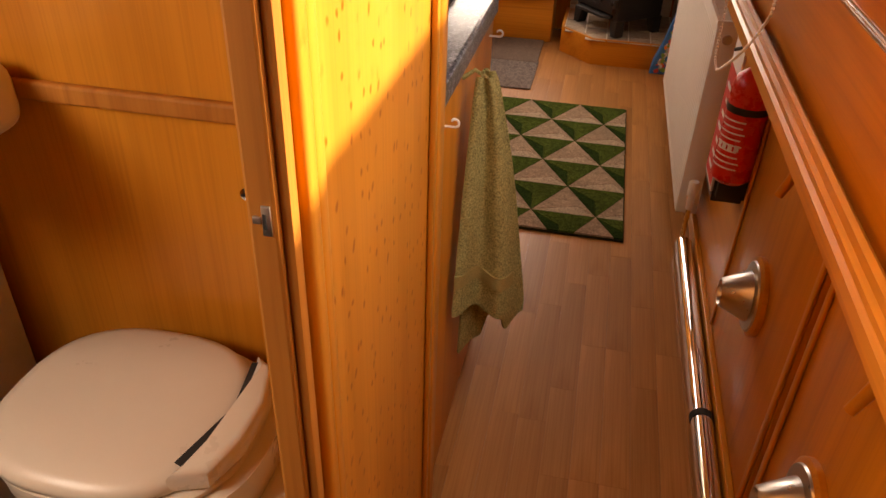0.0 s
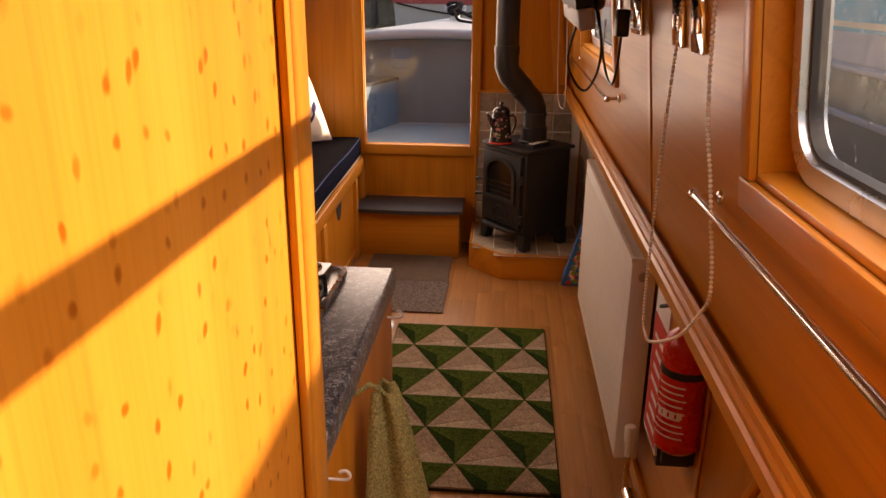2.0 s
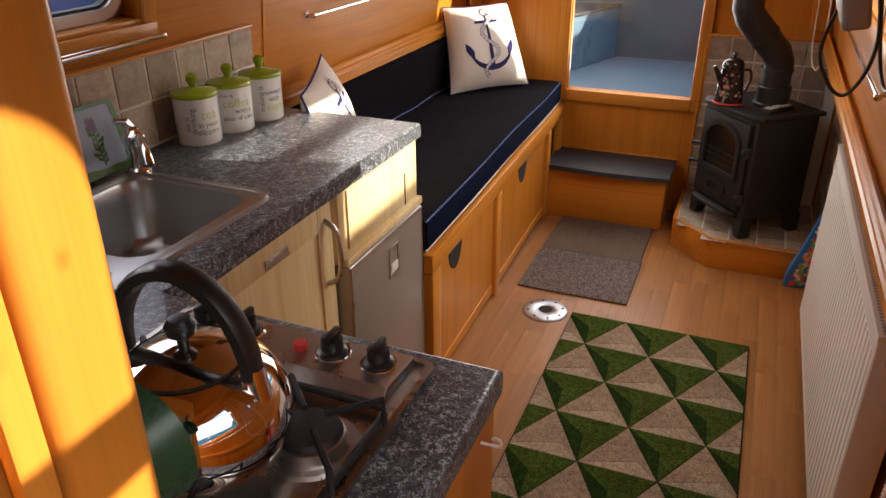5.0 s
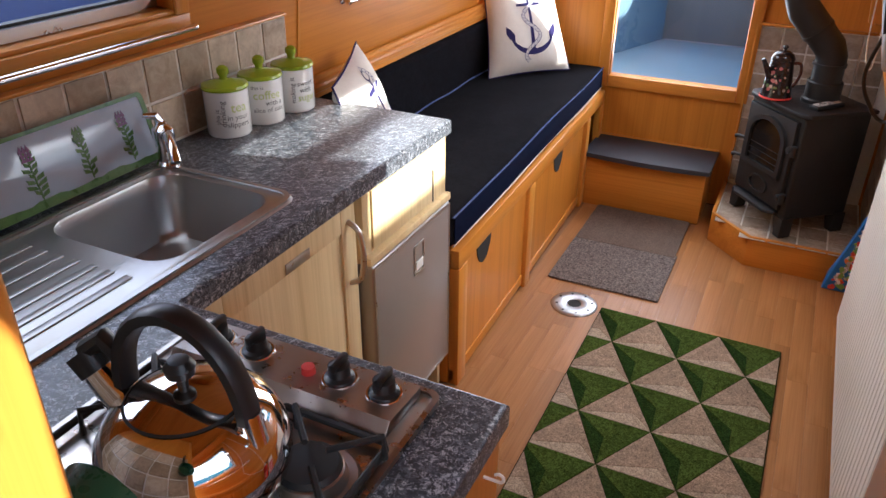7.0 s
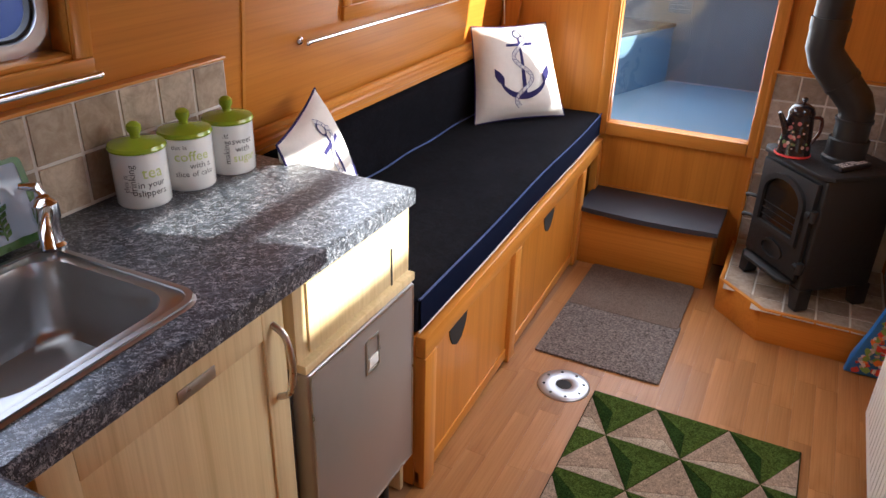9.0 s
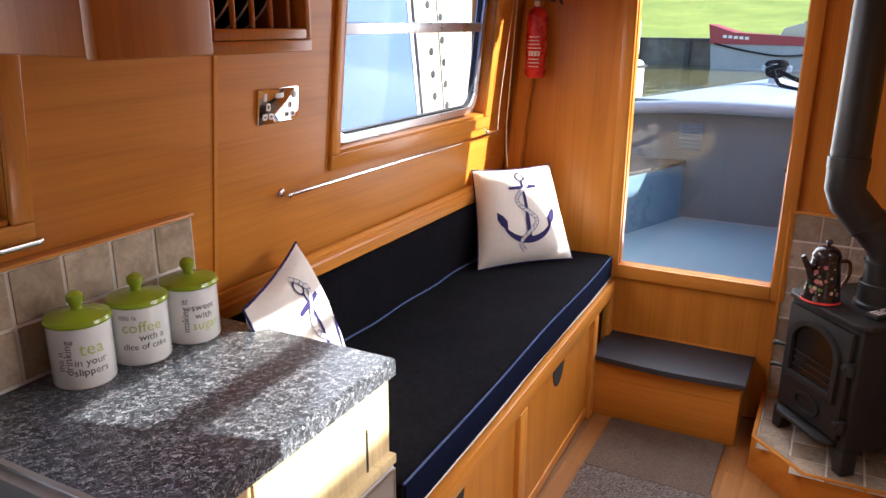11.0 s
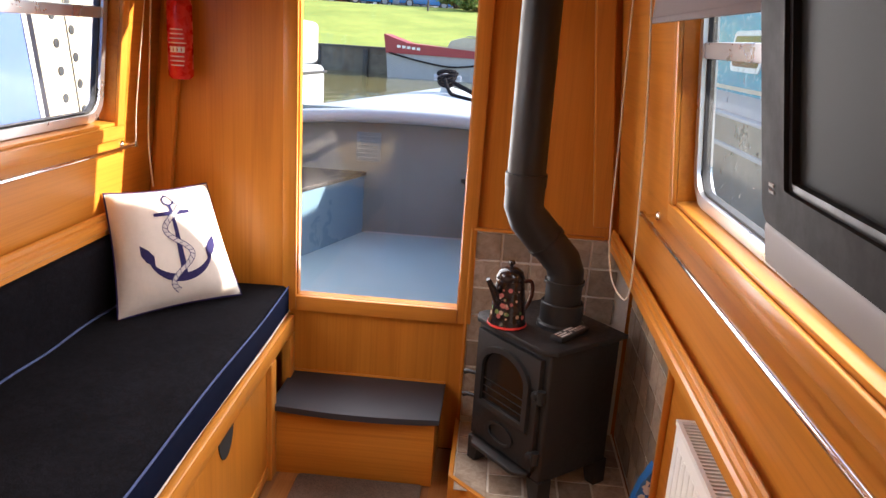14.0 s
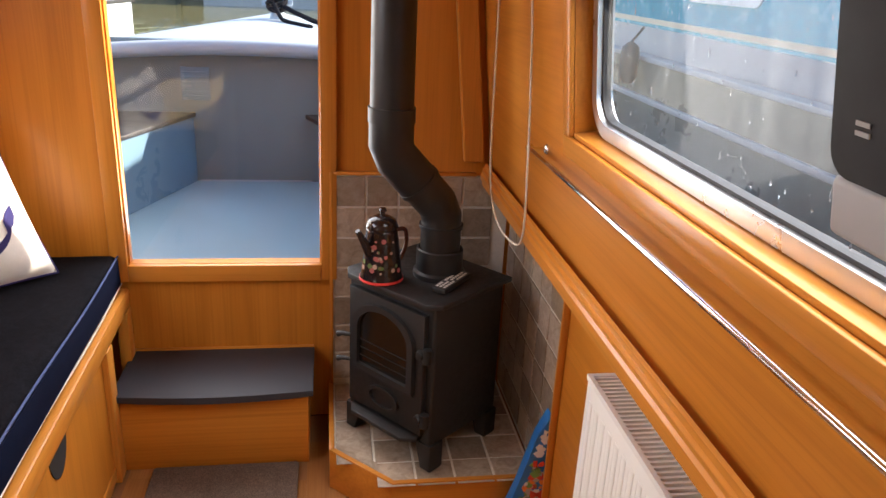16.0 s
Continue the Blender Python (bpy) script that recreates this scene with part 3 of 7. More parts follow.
part("lining", joined(box(DX0, DX0 + 0.012, BULK + 0.002, BULK + 0.036, DZ0, DZ1, 0.002), box(DX1 - 0.012, DX1, BULK + 0.002, BULK + 0.036, DZ0, DZ1, 0.002),
                      box(DX0, DX1, BULK + 0.002, BULK + 0.036, DZ1 - 0.012, DZ1, 0.002)), oak_trim_z, door)
part("latch", lathe([(0, 0), (0.024, 0), (0.024, 0.006), (0.016, 0.012), (0, 0.012)], 20, Matrix.Translation((0.02, BULK - 0.016, DZ1 - 0.004)) @ Matrix.Rotation(radians(90), 4, "X")), white_enamel, door, "small white round catch")
for side in (-1, 1):
    bm = box(*sorted((side * 0.735 + 0.012, side * 0.80 + 0.012)), BULK - 0.030, BULK - 0.001, 0.905, 1.83, 0.005)
    for v in bm.verts:
        v.co.x -= side * LEAN_IN * (v.co.z - 0.905)
    tagged(link("corner_post_" + ("right" if side > 0 else "left"), bm, oak_trim_z), "oak corner batten", "trim", kind="structure")


drop_m = mat("rain_drop", (0.92, 0.95, 0.97), 0.02, Transmission_Weight=0.95, IOR=1.33)
for wname, hole, seed in (("window_1", WIN_R1, 2), ("window_2", WIN_R2, 6)):
    rd = random.Random(seed)
    bm = bmesh.new()
    for i in range(230):
        y, z = rd.uniform(hole[0] + 0.05, hole[1] - 0.05), hole[2] + 0.05 + (hole[3] - hole[2] - 0.1) * rd.random() ** 1.6
        s = rd.uniform(0.0007, 0.0019)
        tall = rd.choice((1.0, 1.2, 2.0, 4.0))
        bmesh.ops.create_icosphere(bm, subdivisions=1, radius=s, matrix=Matrix.Translation((wall_x(1, z) + 0.050, y, z)) @ Matrix.Diagonal((0.6, 1, tall, 1)))
    ob = part("rain_drops", bm, drop_m, bpy.data.objects[wname], smooth=80)
    ob["kind"] = "stuff"


# ---- bench, step, hearth, stove ----
def splayed(bm):
    """The bench front runs in a little towards the bow."""
    for v in bm.verts:
        if v.co.x > -0.45:
            v.co.x += 0.044 - 0.028 * (v.co.y - 3.262)
    return bm


def bench():
    b = thing("bench_seat", (-0.55, 4.15, 0), "oak bench locker with hand holes along the cabin side", "bench")
    y0, y1, xf = 3.262, 5.045, -0.275
    part("top_rail", splayed(box(xf - 0.030, xf, y0, y1, 0.430, 0.492, 0.006)), oak_trim_y, b)
    part("seat_board", splayed(box(-0.915, xf - 0.031, y0, y1, 0.455, 0.490, 0.003)), oak_y, b)
    for ya, yb in ((3.262, 3.330), (3.925, 3.985), (4.735, 4.795), (4.985, 5.045)):
        part("post", splayed(box(xf - 0.032, xf + 0.001, ya, yb, 0.0, 0.4295, 0.004)), oak_trim_z, b)
    part("bottom_rail", splayed(box(xf - 0.030, xf - 0.012, y0, y1, 0.012, 0.055, 0.003)), oak_trim_y, b)
    part("end_panel", splayed(box(-0.915, xf - 0.033, 3.262, 3.285, 0.0, 0.454, 0.002)), oak_v, b)
    for ya, yb, yc in ((3.331, 3.924, 3.50), (3.986, 4.734, 4.33)):
        p = part("panel", splayed(box(xf - 0.030, xf - 0.016, ya, yb, 0.056, 0.4295, 0.0)), oak_v, b)
        pts = [(yc + 0.062 * math.cos(radians(a)), 0.425 + 0.088 * math.sin(radians(a))) for a in range(180, 361, 10)]
        part("hand_hole", splayed(prism(pts, xf - 0.0165, xf - 0.0135, "x")), dark_slot, p, "dark half-round hand hole")
    return b


bench()


def soft_slab(x0, x1, y0, y1, z0, z1, sag=0.008, nx=8, ny=24, r=0.018):
    """A foam slab with a crowned, slightly uneven top."""
    bm = box(x0, x1, y0, y1, z0, z1, 0.0)
    bmesh.ops.subdivide_edges(bm, edges=bm.edges, cuts=9, use_grid_fill=True)
    es = [e for e in bm.edges if len(e.link_faces) == 2 and e.calc_face_angle(0) > 1]
    bmesh.ops.bevel(bm, geom=es, offset=r, segments=3, affect="EDGES", profile=0.5)
    for v in bm.verts:
        u, w = (v.co.x - x0) / (x1 - x0), (v.co.y - y0) / (y1 - y0)
        k = max(0.0, 16 * u * (1 - u) * w * (1 - w)) ** 0.5
        n = noise.noise(v.co * 5.0)
        v.co.z += (sag * k + 0.004 * n) * (1 if v.co.z > (z0 + z1) / 2 else 0)
        v.co.x += 0.004 * noise.noise(v.co * 4.0 + Vector((9, 0, 0)))
    return bm


SEAT_TOP = 0.598


def splayed_seat(bm):
    """The cushion's front follows the bench rail."""
    for v in bm.verts:
        k = max(0.0, min(1.0, (v.co.x + 0.70) / 0.40))
        v.co.x += k * (0.012 - 0.028 * (v.co.y - 3.262))
    return bm


seat = thing("seat_cushion", (-0.53, 4.15, 0.4925), "long navy woven seat cushion with white piping on the bench", "cushion")
part("cover", splayed_seat(soft_slab(-0.80, -0.268, 3.262, 5.050, 0.4925, SEAT_TOP)), navy, seat)
part("front_band", splayed_seat(box(-0.2665, -0.2635, 3.275, 5.040, 0.505, 0.590, 0.001)), navy_edge, seat, "plain blue front band")
for z, mt in ((0.503, rope_white), (0.596, pipe_blue)):
    pts = [(-0.264 + 0.002 * math.sin(7 * y), y, z + 0.003 * math.sin(5 * y)) for y in [3.268 + 0.0594 * i for i in range(31)]]
    part("piping", splayed_seat(tube(pts, 0.0028, 8)), mt, seat, "white piping" if mt is rope_white else "")
part("label_tag", box(-0.340, -0.3065, 5.0525, 5.055, 0.53, 0.585, 0.0005), white_print, seat, "white sewn tag")
back = thing("back_cushion", (-0.78, 4.15, SEAT_TOP), "navy woven back cushion along the cabin side", "cushion")
part("cover", soft_slab(-0.905, -0.765, 3.30, 5.040, SEAT_TOP + 0.004, 0.828, 0.003), navy, back)
pts = [(-0.762, 3.31 + 0.059 * i, SEAT_TOP + 0.012 + 0.003 * math.sin(i)) for i in range(30)]
part("piping", tube(pts, 0.0032, 8), pipe_blue, back, "pale blue piping")


def cushion(name, m, size, tall, taper, thick, label):
    """A square scatter cushion; local x right, y up, z out of its face."""
    c = new(name)
    c.empty_display_size = 0.05
    c.matrix_basis = m
    tagged(c, label, "cushion", "anchor cushions")
    n = 26

    def surf(u, v, s):
        pin = 1 - 0.055 * (1 - abs(v) ** 2) * abs(u) ** 3, 1 - 0.055 * (1 - abs(u) ** 2) * abs(v) ** 3
        t = thick * max(0.0, (1 - abs(u) ** 2.6) * (1 - abs(v) ** 2.6)) ** 0.55
        t += 0.006 * noise.noise(Vector((u * 2.4, v * 2.4, s * 3 + size))) * (1 - max(abs(u), abs(v)) ** 6)
        return Vector((u * size / 2 * pin[0] * (1 - taper * v), v * tall / 2 * pin[1], s * t / 2))

    bm = bmesh.new()
    for s in (1, -1):
        g = [[bm.verts.new(surf(-1 + 2 * i / n, -1 + 2 * j / n, s)) for j in range(n + 1)] for i in range(n + 1)]
        for i in range(n):
            for j in range(n):
                bm.faces.new((g[i][j], g[i + 1][j], g[i + 1][j + 1], g[i][j + 1]))
    bmesh.ops.remove_doubles(bm, verts=bm.verts, dist=0.0004)
    bm.transform(m)
    part("cover", bm, linen, c)
    edge = [surf(*uv, 0) for uv in [(-1 + 2 * k / 16, -1) for k in range(16)] + [(1, -1 + 2 * k / 16) for k in range(16)] + [(1 - 2 * k / 16, 1) for k in range(16)] + [(-1, 1 - 2 * k / 16) for k in range(16)]]
    part("piping", tube([m @ e for e in edge], 0.0032, 6, closed=True), anchor_ink, c, "thin navy piping")

    def lay(name2, pts, w, mt=anchor_ink):
        """A printed stroke on the face: centre line in u, v with widths."""
        bm = bmesh.new()
        P = [Vector((p[0] * 1.10, p[1] * 1.08 + 0.03, 0)) for p in pts]
        L, R = [], []
        for i, p in enumerate(P):
            t = (P[min(i + 1, len(P) - 1)] - P[max(i - 1, 0)]).normalized()
            nrm = Vector((-t.y, t.x, 0))
            ww = w[i] if isinstance(w, list) else w
            for lst, s in ((L, 1), (R, -1)):
                q = p + nrm * ww * 0.8 * s
                e = surf(q.x, q.y, 1)
                e.z += {"anchor_rope": 0.0028, "rope_outline": 0.0034, "rope_strand": 0.0034}.get(name2, 0.0022)
                lst.append(bm.verts.new(m @ e))
        for i in range(len(P) - 1):
            bm.faces.new((L[i], L[i + 1], R[i + 1], R[i]))
        return part(name2, bm, mt, c)

    arc = lambda cx, cy, r, a0, a1, k=18: [(cx + r * math.cos(radians(a0 + (a1 - a0) * i / k)), cy + r * math.sin(radians(a0 + (a1 - a0) * i / k))) for i in range(k + 1)]
    lay("anchor_ring", arc(0, 0.66, 0.085, 0, 360, 24), 0.018)
    lay("anchor_shank", [(0, 0.58 - 0.1 * i) for i in range(12)], [0.030 + 0.003 * i for i in range(12)])
    lay("anchor_stock", [(-0.29 + 0.0644 * i, 0.44) for i in range(10)], [0.048 - 0.003 * abs(i - 4.5) for i in range(10)])
    lay("anchor_arm", arc(0, -0.02, 0.52, 205, 335, 24), [0.02 + 0.060 * math.sin(math.pi * i / 24) for i in range(25)])
    for s in (-1, 1):
        lay("anchor_fluke", [(s * 0.58, 0.02), (s * 0.53, -0.09), (s * 0.46, -0.20), (s * 0.41, -0.30)], [0.004, 0.085, 0.095, 0.01])
    # a pale laid rope winding round the shank, outlined and hatched in ink
    way = [(0.17 * math.sin(2 * math.pi * (0.80 - y) / 0.80) * (1 if y < 0.62 else 0.7), y) for y in [0.80 - 0.030 * i for i in range(52)]]
    bands = []
    for i, p in enumerate(way):
        a, b = way[max(0, i - 1)], way[min(len(way) - 1, i + 1)]
        d = Vector((b[0] - a[0], b[1] - a[1])).normalized()
        bands.append((p, Vector((-d.y, d.x))))
    lay("anchor_rope", way, 0.038, linen_rope)
    for s in (-1, 1):
        lay("rope_outline", [(p[0] + s * n.x * 0.036, p[1] + s * n.y * 0.036) for p, n in bands], 0.0075, anchor_line)
    for i in range(1, len(bands) - 1, 2):
        (p, n), (q, k) = bands[i], bands[i + 1]
        lay("rope_strand", [(p[0] - n.x * 0.030, p[1] - n.y * 0.030), (q[0] + k.x * 0.030, q[1] + k.y * 0.030)], 0.006, anchor_line)
    return c


def basis(center, right, up):
    r, u = Vector(right).normalized(), Vector(up)
    u = (u - r * u.dot(r)).normalized()
    n = r.cross(u)
    return Matrix(((r.x, u.x, n.x, center[0]), (r.y, u.y, n.y, center[1]), (r.z, u.z, n.z, center[2]), (0, 0, 0, 1)))


cushion("scatter_cushion", basis((-0.622, 4.790, 0.786), (0.69, 0.72, 0.02), (-0.31, 0.26, 0.915)), 0.372, 0.392, 0.10, 0.165, "cream linen cushion printed with a navy anchor, against the bulkhead")
cushion("scatter_cushion", basis((-0.608, 3.403, 0.783), (-0.374, 0.924, 0.082), (-0.255, -0.187, 0.949)), 0.388, 0.388, 0.0, 0.12, "cream linen anchor cushion slumped on the bench beside the worktop")

stepb = thing("step_box", (0, 4.9, 0), "oak step box with a slate rubber tread under the door", "step")
part("box", box(-0.278, 0.268, 4.795, BULK - 0.002, 0.0, 0.246, 0.004), oak_x, stepb)
poly = [(-0.292, BULK - 0.004), (-0.292, 4.775)] + [(-0.292 + 0.575 * i / 8, 4.775 - 0.022 * math.sin(math.pi * i / 8)) for i in range(1, 8)] + [(0.283, 4.775), (0.283, BULK - 0.004)]
part("tread", prism(poly, 0.2465, 0.268, "z", 0.004), step_rubber, stepb, "dark slate-blue rubber tread")
part("nosing", box(-0.29, 0.281, BULK - 0.014, BULK - 0.003, 0.2685, 0.275, 0.002), oak_trim_x, stepb)

HZ = 0.130
hearth = thing("hearth", (0.65, 4.8, 0), "oak-edged corner hearth with brown tiles under the stove", "hearth", kind="structure")
outline = [(0.330, BULK - 0.002), (0.330, 4.670), (0.500, 4.500), (X_LOW - 0.018, 4.500), (X_LOW - 0.018, BULK - 0.002)]
part("base", prism([(0.345, BULK - 0.003), (0.345, 4.677), (0.506, 4.515), (X_LOW - 0.019, 4.515), (X_LOW - 0.019, BULK - 0.003)], 0.0, HZ - 0.005, "z"), grout, hearth)
for a, b in (((0.330, BULK - 0.002), (0.330, 4.670)), ((0.330, 4.670), (0.500, 4.500)), ((0.500, 4.500), (X_LOW - 0.018, 4.500))):
    a, b = Vector((*a, 0)), Vector((*b, 0))
    L = (b - a).length
    m = Matrix.Translation(a) @ Matrix.Rotation(math.atan2(b.y - a.y, b.x - a.x), 4, "Z")
    part("front_board", box(0.0, L, 0.0, 0.013, 0.0, HZ - 0.003, 0.002, 2, m), oak_x, hearth)
    part("edge_strip", box(0.0, L, -0.001, 0.014, HZ - 0.0025, HZ + 0.003, 0.001, 2, m), oak_trim_x, hearth, "bright edge strip")


def stove():
    s = thing("wood_stove", (0.61, 4.767, HZ), "small black cast-iron wood stove with a glazed arched door", "stove")
    ax = Vector((0.646, -0.764, 0))
    m = Matrix.Translation((0.609, 4.767, 0)) @ Matrix(((ax.x, -ax.y, 0, 0), (ax.y, ax.x, 0, 0), (0, 0, 1, 0), (0, 0, 0, 1)))
    # local: x along the front, y into the stove, z up; front at y = -0.155
    W, D = 0.178, 0.158
    part("body", box(-W + 0.012, W - 0.012, -D + 0.012, D - 0.008, 0.205, 0.632, 0.010, 3, m), cast_iron, s)
    top = [(-W - 0.006, D), (W + 0.006, D), (W + 0.006, -D + 0.02), (W - 0.03, -D - 0.012), (-W + 0.03, -D - 0.012), (-W - 0.006, -D + 0.02)]
    part("top_plate", prism(top, 0.632, 0.649, "z", 0.004, 2, m), cast_iron, s)
    for x in (-W + 0.035, W - 0.035):
        for y in (-D + 0.035, D - 0.035):
            sx = 1 if x > 0 else -1
            poly = [(x - 0.030, 0.215), (x + 0.030, 0.215), (x + 0.018 + sx * 0.012, HZ + 0.002), (x - 0.018 + sx * 0.012, HZ + 0.002)]
            part("leg", prism(poly, y - 0.028, y + 0.028, "y", 0.004, 2, m), cast_iron, s)
    fy = -D + 0.012
    dw = 0.145

    def arch(w, z0, z1, k=14):
        r = w
        return [(-w, z0), (w, z0)] + [(w * math.cos(math.pi * i / k), z1 - r * 0.72 + r * 0.72 * math.sin(math.pi * i / k)) for i in range(k + 1)]

    door = part("door", prism([(-dw, 0.245), (dw, 0.245), (dw, 0.612), (-dw, 0.612)], fy - 0.020, fy, "y", 0.004, 2, m), cast_iron, s, "cast door with an arched window")
    a1, a2 = arch(0.118, 0.372, 0.592), arch(0.098, 0.388, 0.574)
    part("arch_moulding", ring_plate(a1, a2, fy - 0.034, fy - 0.0195, "y", m), cast_iron, door)
    part("door_glass", prism(arch(0.099, 0.387, 0.575), fy - 0.0225, fy - 0.0202, "y", 0, 2, m), soot_glass, door, "smoky brown glass")
    part("rib", box(-0.118, 0.118, fy - 0.030, fy - 0.0196, 0.362, 0.372, 0.002, 2, m), cast_iron, door)
    bars = joined(*[box(-0.095, 0.095, fy - 0.0235, fy - 0.0228, z, z + 0.004, 0, 1, m) for z in (0.41, 0.435, 0.46)])
    part("fire_bars", bars, flue_black, door)
    oval = [(0.062 * math.cos(2 * math.pi * i / 28), 0.305 + 0.036 * math.sin(2 * math.pi * i / 28)) for i in range(28)]
    oval2 = [(0.050 * math.cos(2 * math.pi * i / 28), 0.305 + 0.027 * math.sin(2 * math.pi * i / 28)) for i in range(28)]
    part("air_wheel", ring_plate(oval, oval2, fy - 0.028, fy - 0.0196, "y", m), cast_iron, door)
    for z in (0.30, 0.50):
        part("hinge", lathe([(0, -0.022), (0.013, -0.020), (0.013, 0.020), (0, 0.022)], 12, m @ Matrix.Translation((dw + 0.012, fy - 0.016, z))), cast_iron, s)
        part("hinge_boss", lathe([(0, 0), (0.015, 0), (0.011, 0.012), (0, 0.014)], 14, m @ Matrix.Translation((dw - 0.006, fy - 0.020, z)) @ Matrix.Rotation(radians(90), 4, "X")), cast_iron, s)
    for z in (0.455, 0.375):
        part("door_handle", tube([m @ Vector(p) for p in ((-dw + 0.004, fy - 0.018, z), (-dw - 0.020, fy - 0.030, z), (-dw - 0.034, fy - 0.034, z - 0.006))], [0.006, 0.007, 0.009], 10), cast_iron, s)
    ash = [(-0.135, fy), (0.135, fy), (0.135, fy - 0.020), (0.10, fy - 0.052), (-0.10, fy - 0.052), (-0.135, fy - 0.020)]
    part("ash_lip", prism(ash, 0.222, 0.236, "z", 0.004, 2, m), cast_iron, s)
    return s


stove()

flue = thing("flue_pipe", (0.655, 4.80, 0.649), "black enamelled flue pipe with a double bend above the stove", "flue pipe")
FB, FT = Vector((0.640, 4.755, 0)), Vector((0.492, 4.72, 0))
part("collar", lathe([(0.060, 0.649), (0.074, 0.649), (0.074, 0.662), (0.066, 0.668), (0.066, 0.728), (0.0615, 0.732)], 32, Matrix.Translation(FB)), flue_black, flue)
r = 0.0565
part("lower_bend", tube([FB + Vector((0, 0, z)) for z in (0.652, 0.80, 0.822)] + [FB + (FT - FB) * 0.10 + Vector((0, 0, 0.860)), FB + (FT - FB) * 0.5 + Vector((0, 0, 0.926))], r, 32), flue_black, flue)
part("upper_bend", tube([FB + (FT - FB) * 0.46 + Vector((0, 0, 0.919)), FB + (FT - FB) * 0.90 + Vector((0, 0, 0.992)), FT + Vector((0, 0, 1.028)), FT + Vector((0, 0, 1.125))], r * 1.045, 32), flue_black, flue)
part("upper_pipe", tube([FT + Vector((0, 0, 1.105)), FT + Vector((0, 0, 1.86))], r, 32), flue_black, flue)
d = (FT - FB).normalized()
for p0, p1 in ((FB + (FT - FB) * 0.44 + Vector((0, 0, 0.916)), FB + (FT - FB) * 0.50 + Vector((0, 0, 0.926))), (FT + Vector((0, 0, 1.088)), FT + Vector((0, 0, 1.126))), (FB + Vector((0, 0, 0.790)), FB + Vector((0, 0, 0.800)))):
    part("joint_band", tube([p0, p1], r * 1.09, 32), flue_black, flue)
part("ceiling_collar", lathe([(0.058, 1.822), (0.090, 1.822), (0.090, 1.836), (0.058, 1.84)], 32, Matrix.Translation(FT)), flue_black, flue)
fb = tagged(link("flue_board", box(0.372, 0.70, 4.50, BULK - 0.002, 1.838, 1.93, 0.004), oak_trim_x), "oak box round the flue at the ceiling", "ceiling box", kind="structure")

# ---- radiator ----
rad = thing("radiator", (0.86, 3.45, 0.11), "cream ribbed panel radiator hung on the lower cabin side", "radiator")
RX0, RX1, RY0, RY1, RZ0, RZ1 = 0.838, 0.905, 2.848, 4.05, 0.112, 0.722
part("front_panel", box(RX0, RX0 + 0.014, RY0, RY1, RZ0, RZ1 - 0.004, 0.004), cream_enamel, rad)
nrib = 33
for i in range(nrib):
    y = RY0 + 0.030 + (RY1 - RY0 - 0.06) * i / (nrib - 1)
    bm = box(RX0 - 0.0012, RX0 + 0.001, y - 0.0095, y + 0.0095, RZ0 + 0.035, RZ1 - 0.045, 0.0020, 2)
    part("rib", bm, cream_enamel, rad)
part("back_panel", box(RX1 - 0.010, RX1, RY0, RY1, RZ0, RZ1 - 0.004, 0.003), cream_enamel, rad)
part("top_frame", ring_plate([(RX0 - 0.001, RY0 - 0.004), (RX1 + 0.001, RY0 - 0.004), (RX1 + 0.001, RY1 + 0.004), (RX0 - 0.001, RY1 + 0.004)], [(RX0 + 0.008, RY0 + 0.008), (RX1 - 0.006, RY0 + 0.008), (RX1 - 0.006, RY1 - 0.008), (RX0 + 0.008, RY1 - 0.008)], RZ1 - 0.012, RZ1, "z"), cream_enamel, rad)
bms = [box(RX0 + 0.006, RX1 - 0.004, y - 0.0028, y + 0.0028, RZ1 - 0.010, RZ1 - 0.001, 0) for y in [RY0 + 0.016 + 0.0135 * i for i in range(88)]]
gr = part("top_grille", joined(*bms), cream_enamel, rad)
part("grille_shadow", box(RX0 + 0.015, RX1 - 0.011, RY0 + 0.008, RY1 - 0.008, RZ1 - 0.10, RZ1 - 0.09, 0), dark_slot, rad)
for y, s in ((RY0, -1), (RY1, 1)):
    part("side_panel", box(RX0 + 0.002, RX1 - 0.001, *sorted((y, y + s * 0.0035)), RZ0, RZ1 - 0.012, 0.001), cream_enamel, rad)
part("end_plug", lathe([(0, 0), (0.014, 0), (0.014, 0.006), (0.008, 0.008), (0, 0.008)], 16, Matrix.Translation((0.872, RY0 - 0.0036, 0.672)) @ Matrix.Rotation(radians(90), 4, "X")), dull_chrome, rad, "steel end plug")
valve = part("valve", lathe([(0, 0.0), (0.011, 0.0), (0.011, 0.045), (0.016, 0.048), (0.017, 0.090), (0.013, 0.096), (0, 0.096)], 18, Matrix.Translation((0.872, RY0 - 0.045, 0.150))), white_enamel, rad, "white radiator valve")
part("valve_pipe", tube([(0.872, RY0 - 0.045, 0.0), (0.872, RY0 - 0.045, 0.155)], 0.0075, 12), brass, valve)
part("valve_pipe", tube([(0.872, RY0 - 0.045, 0.172), (0.872, RY0 + 0.002, 0.172)], 0.009, 12), brass, valve)
for y in (3.0, 3.9):
    part("bracket", box(RX1 + 0.0005, X_LOW - 0.001, y - 0.02, y + 0.02, 0.25, 0.6, 0.001), cream_enamel, rad)

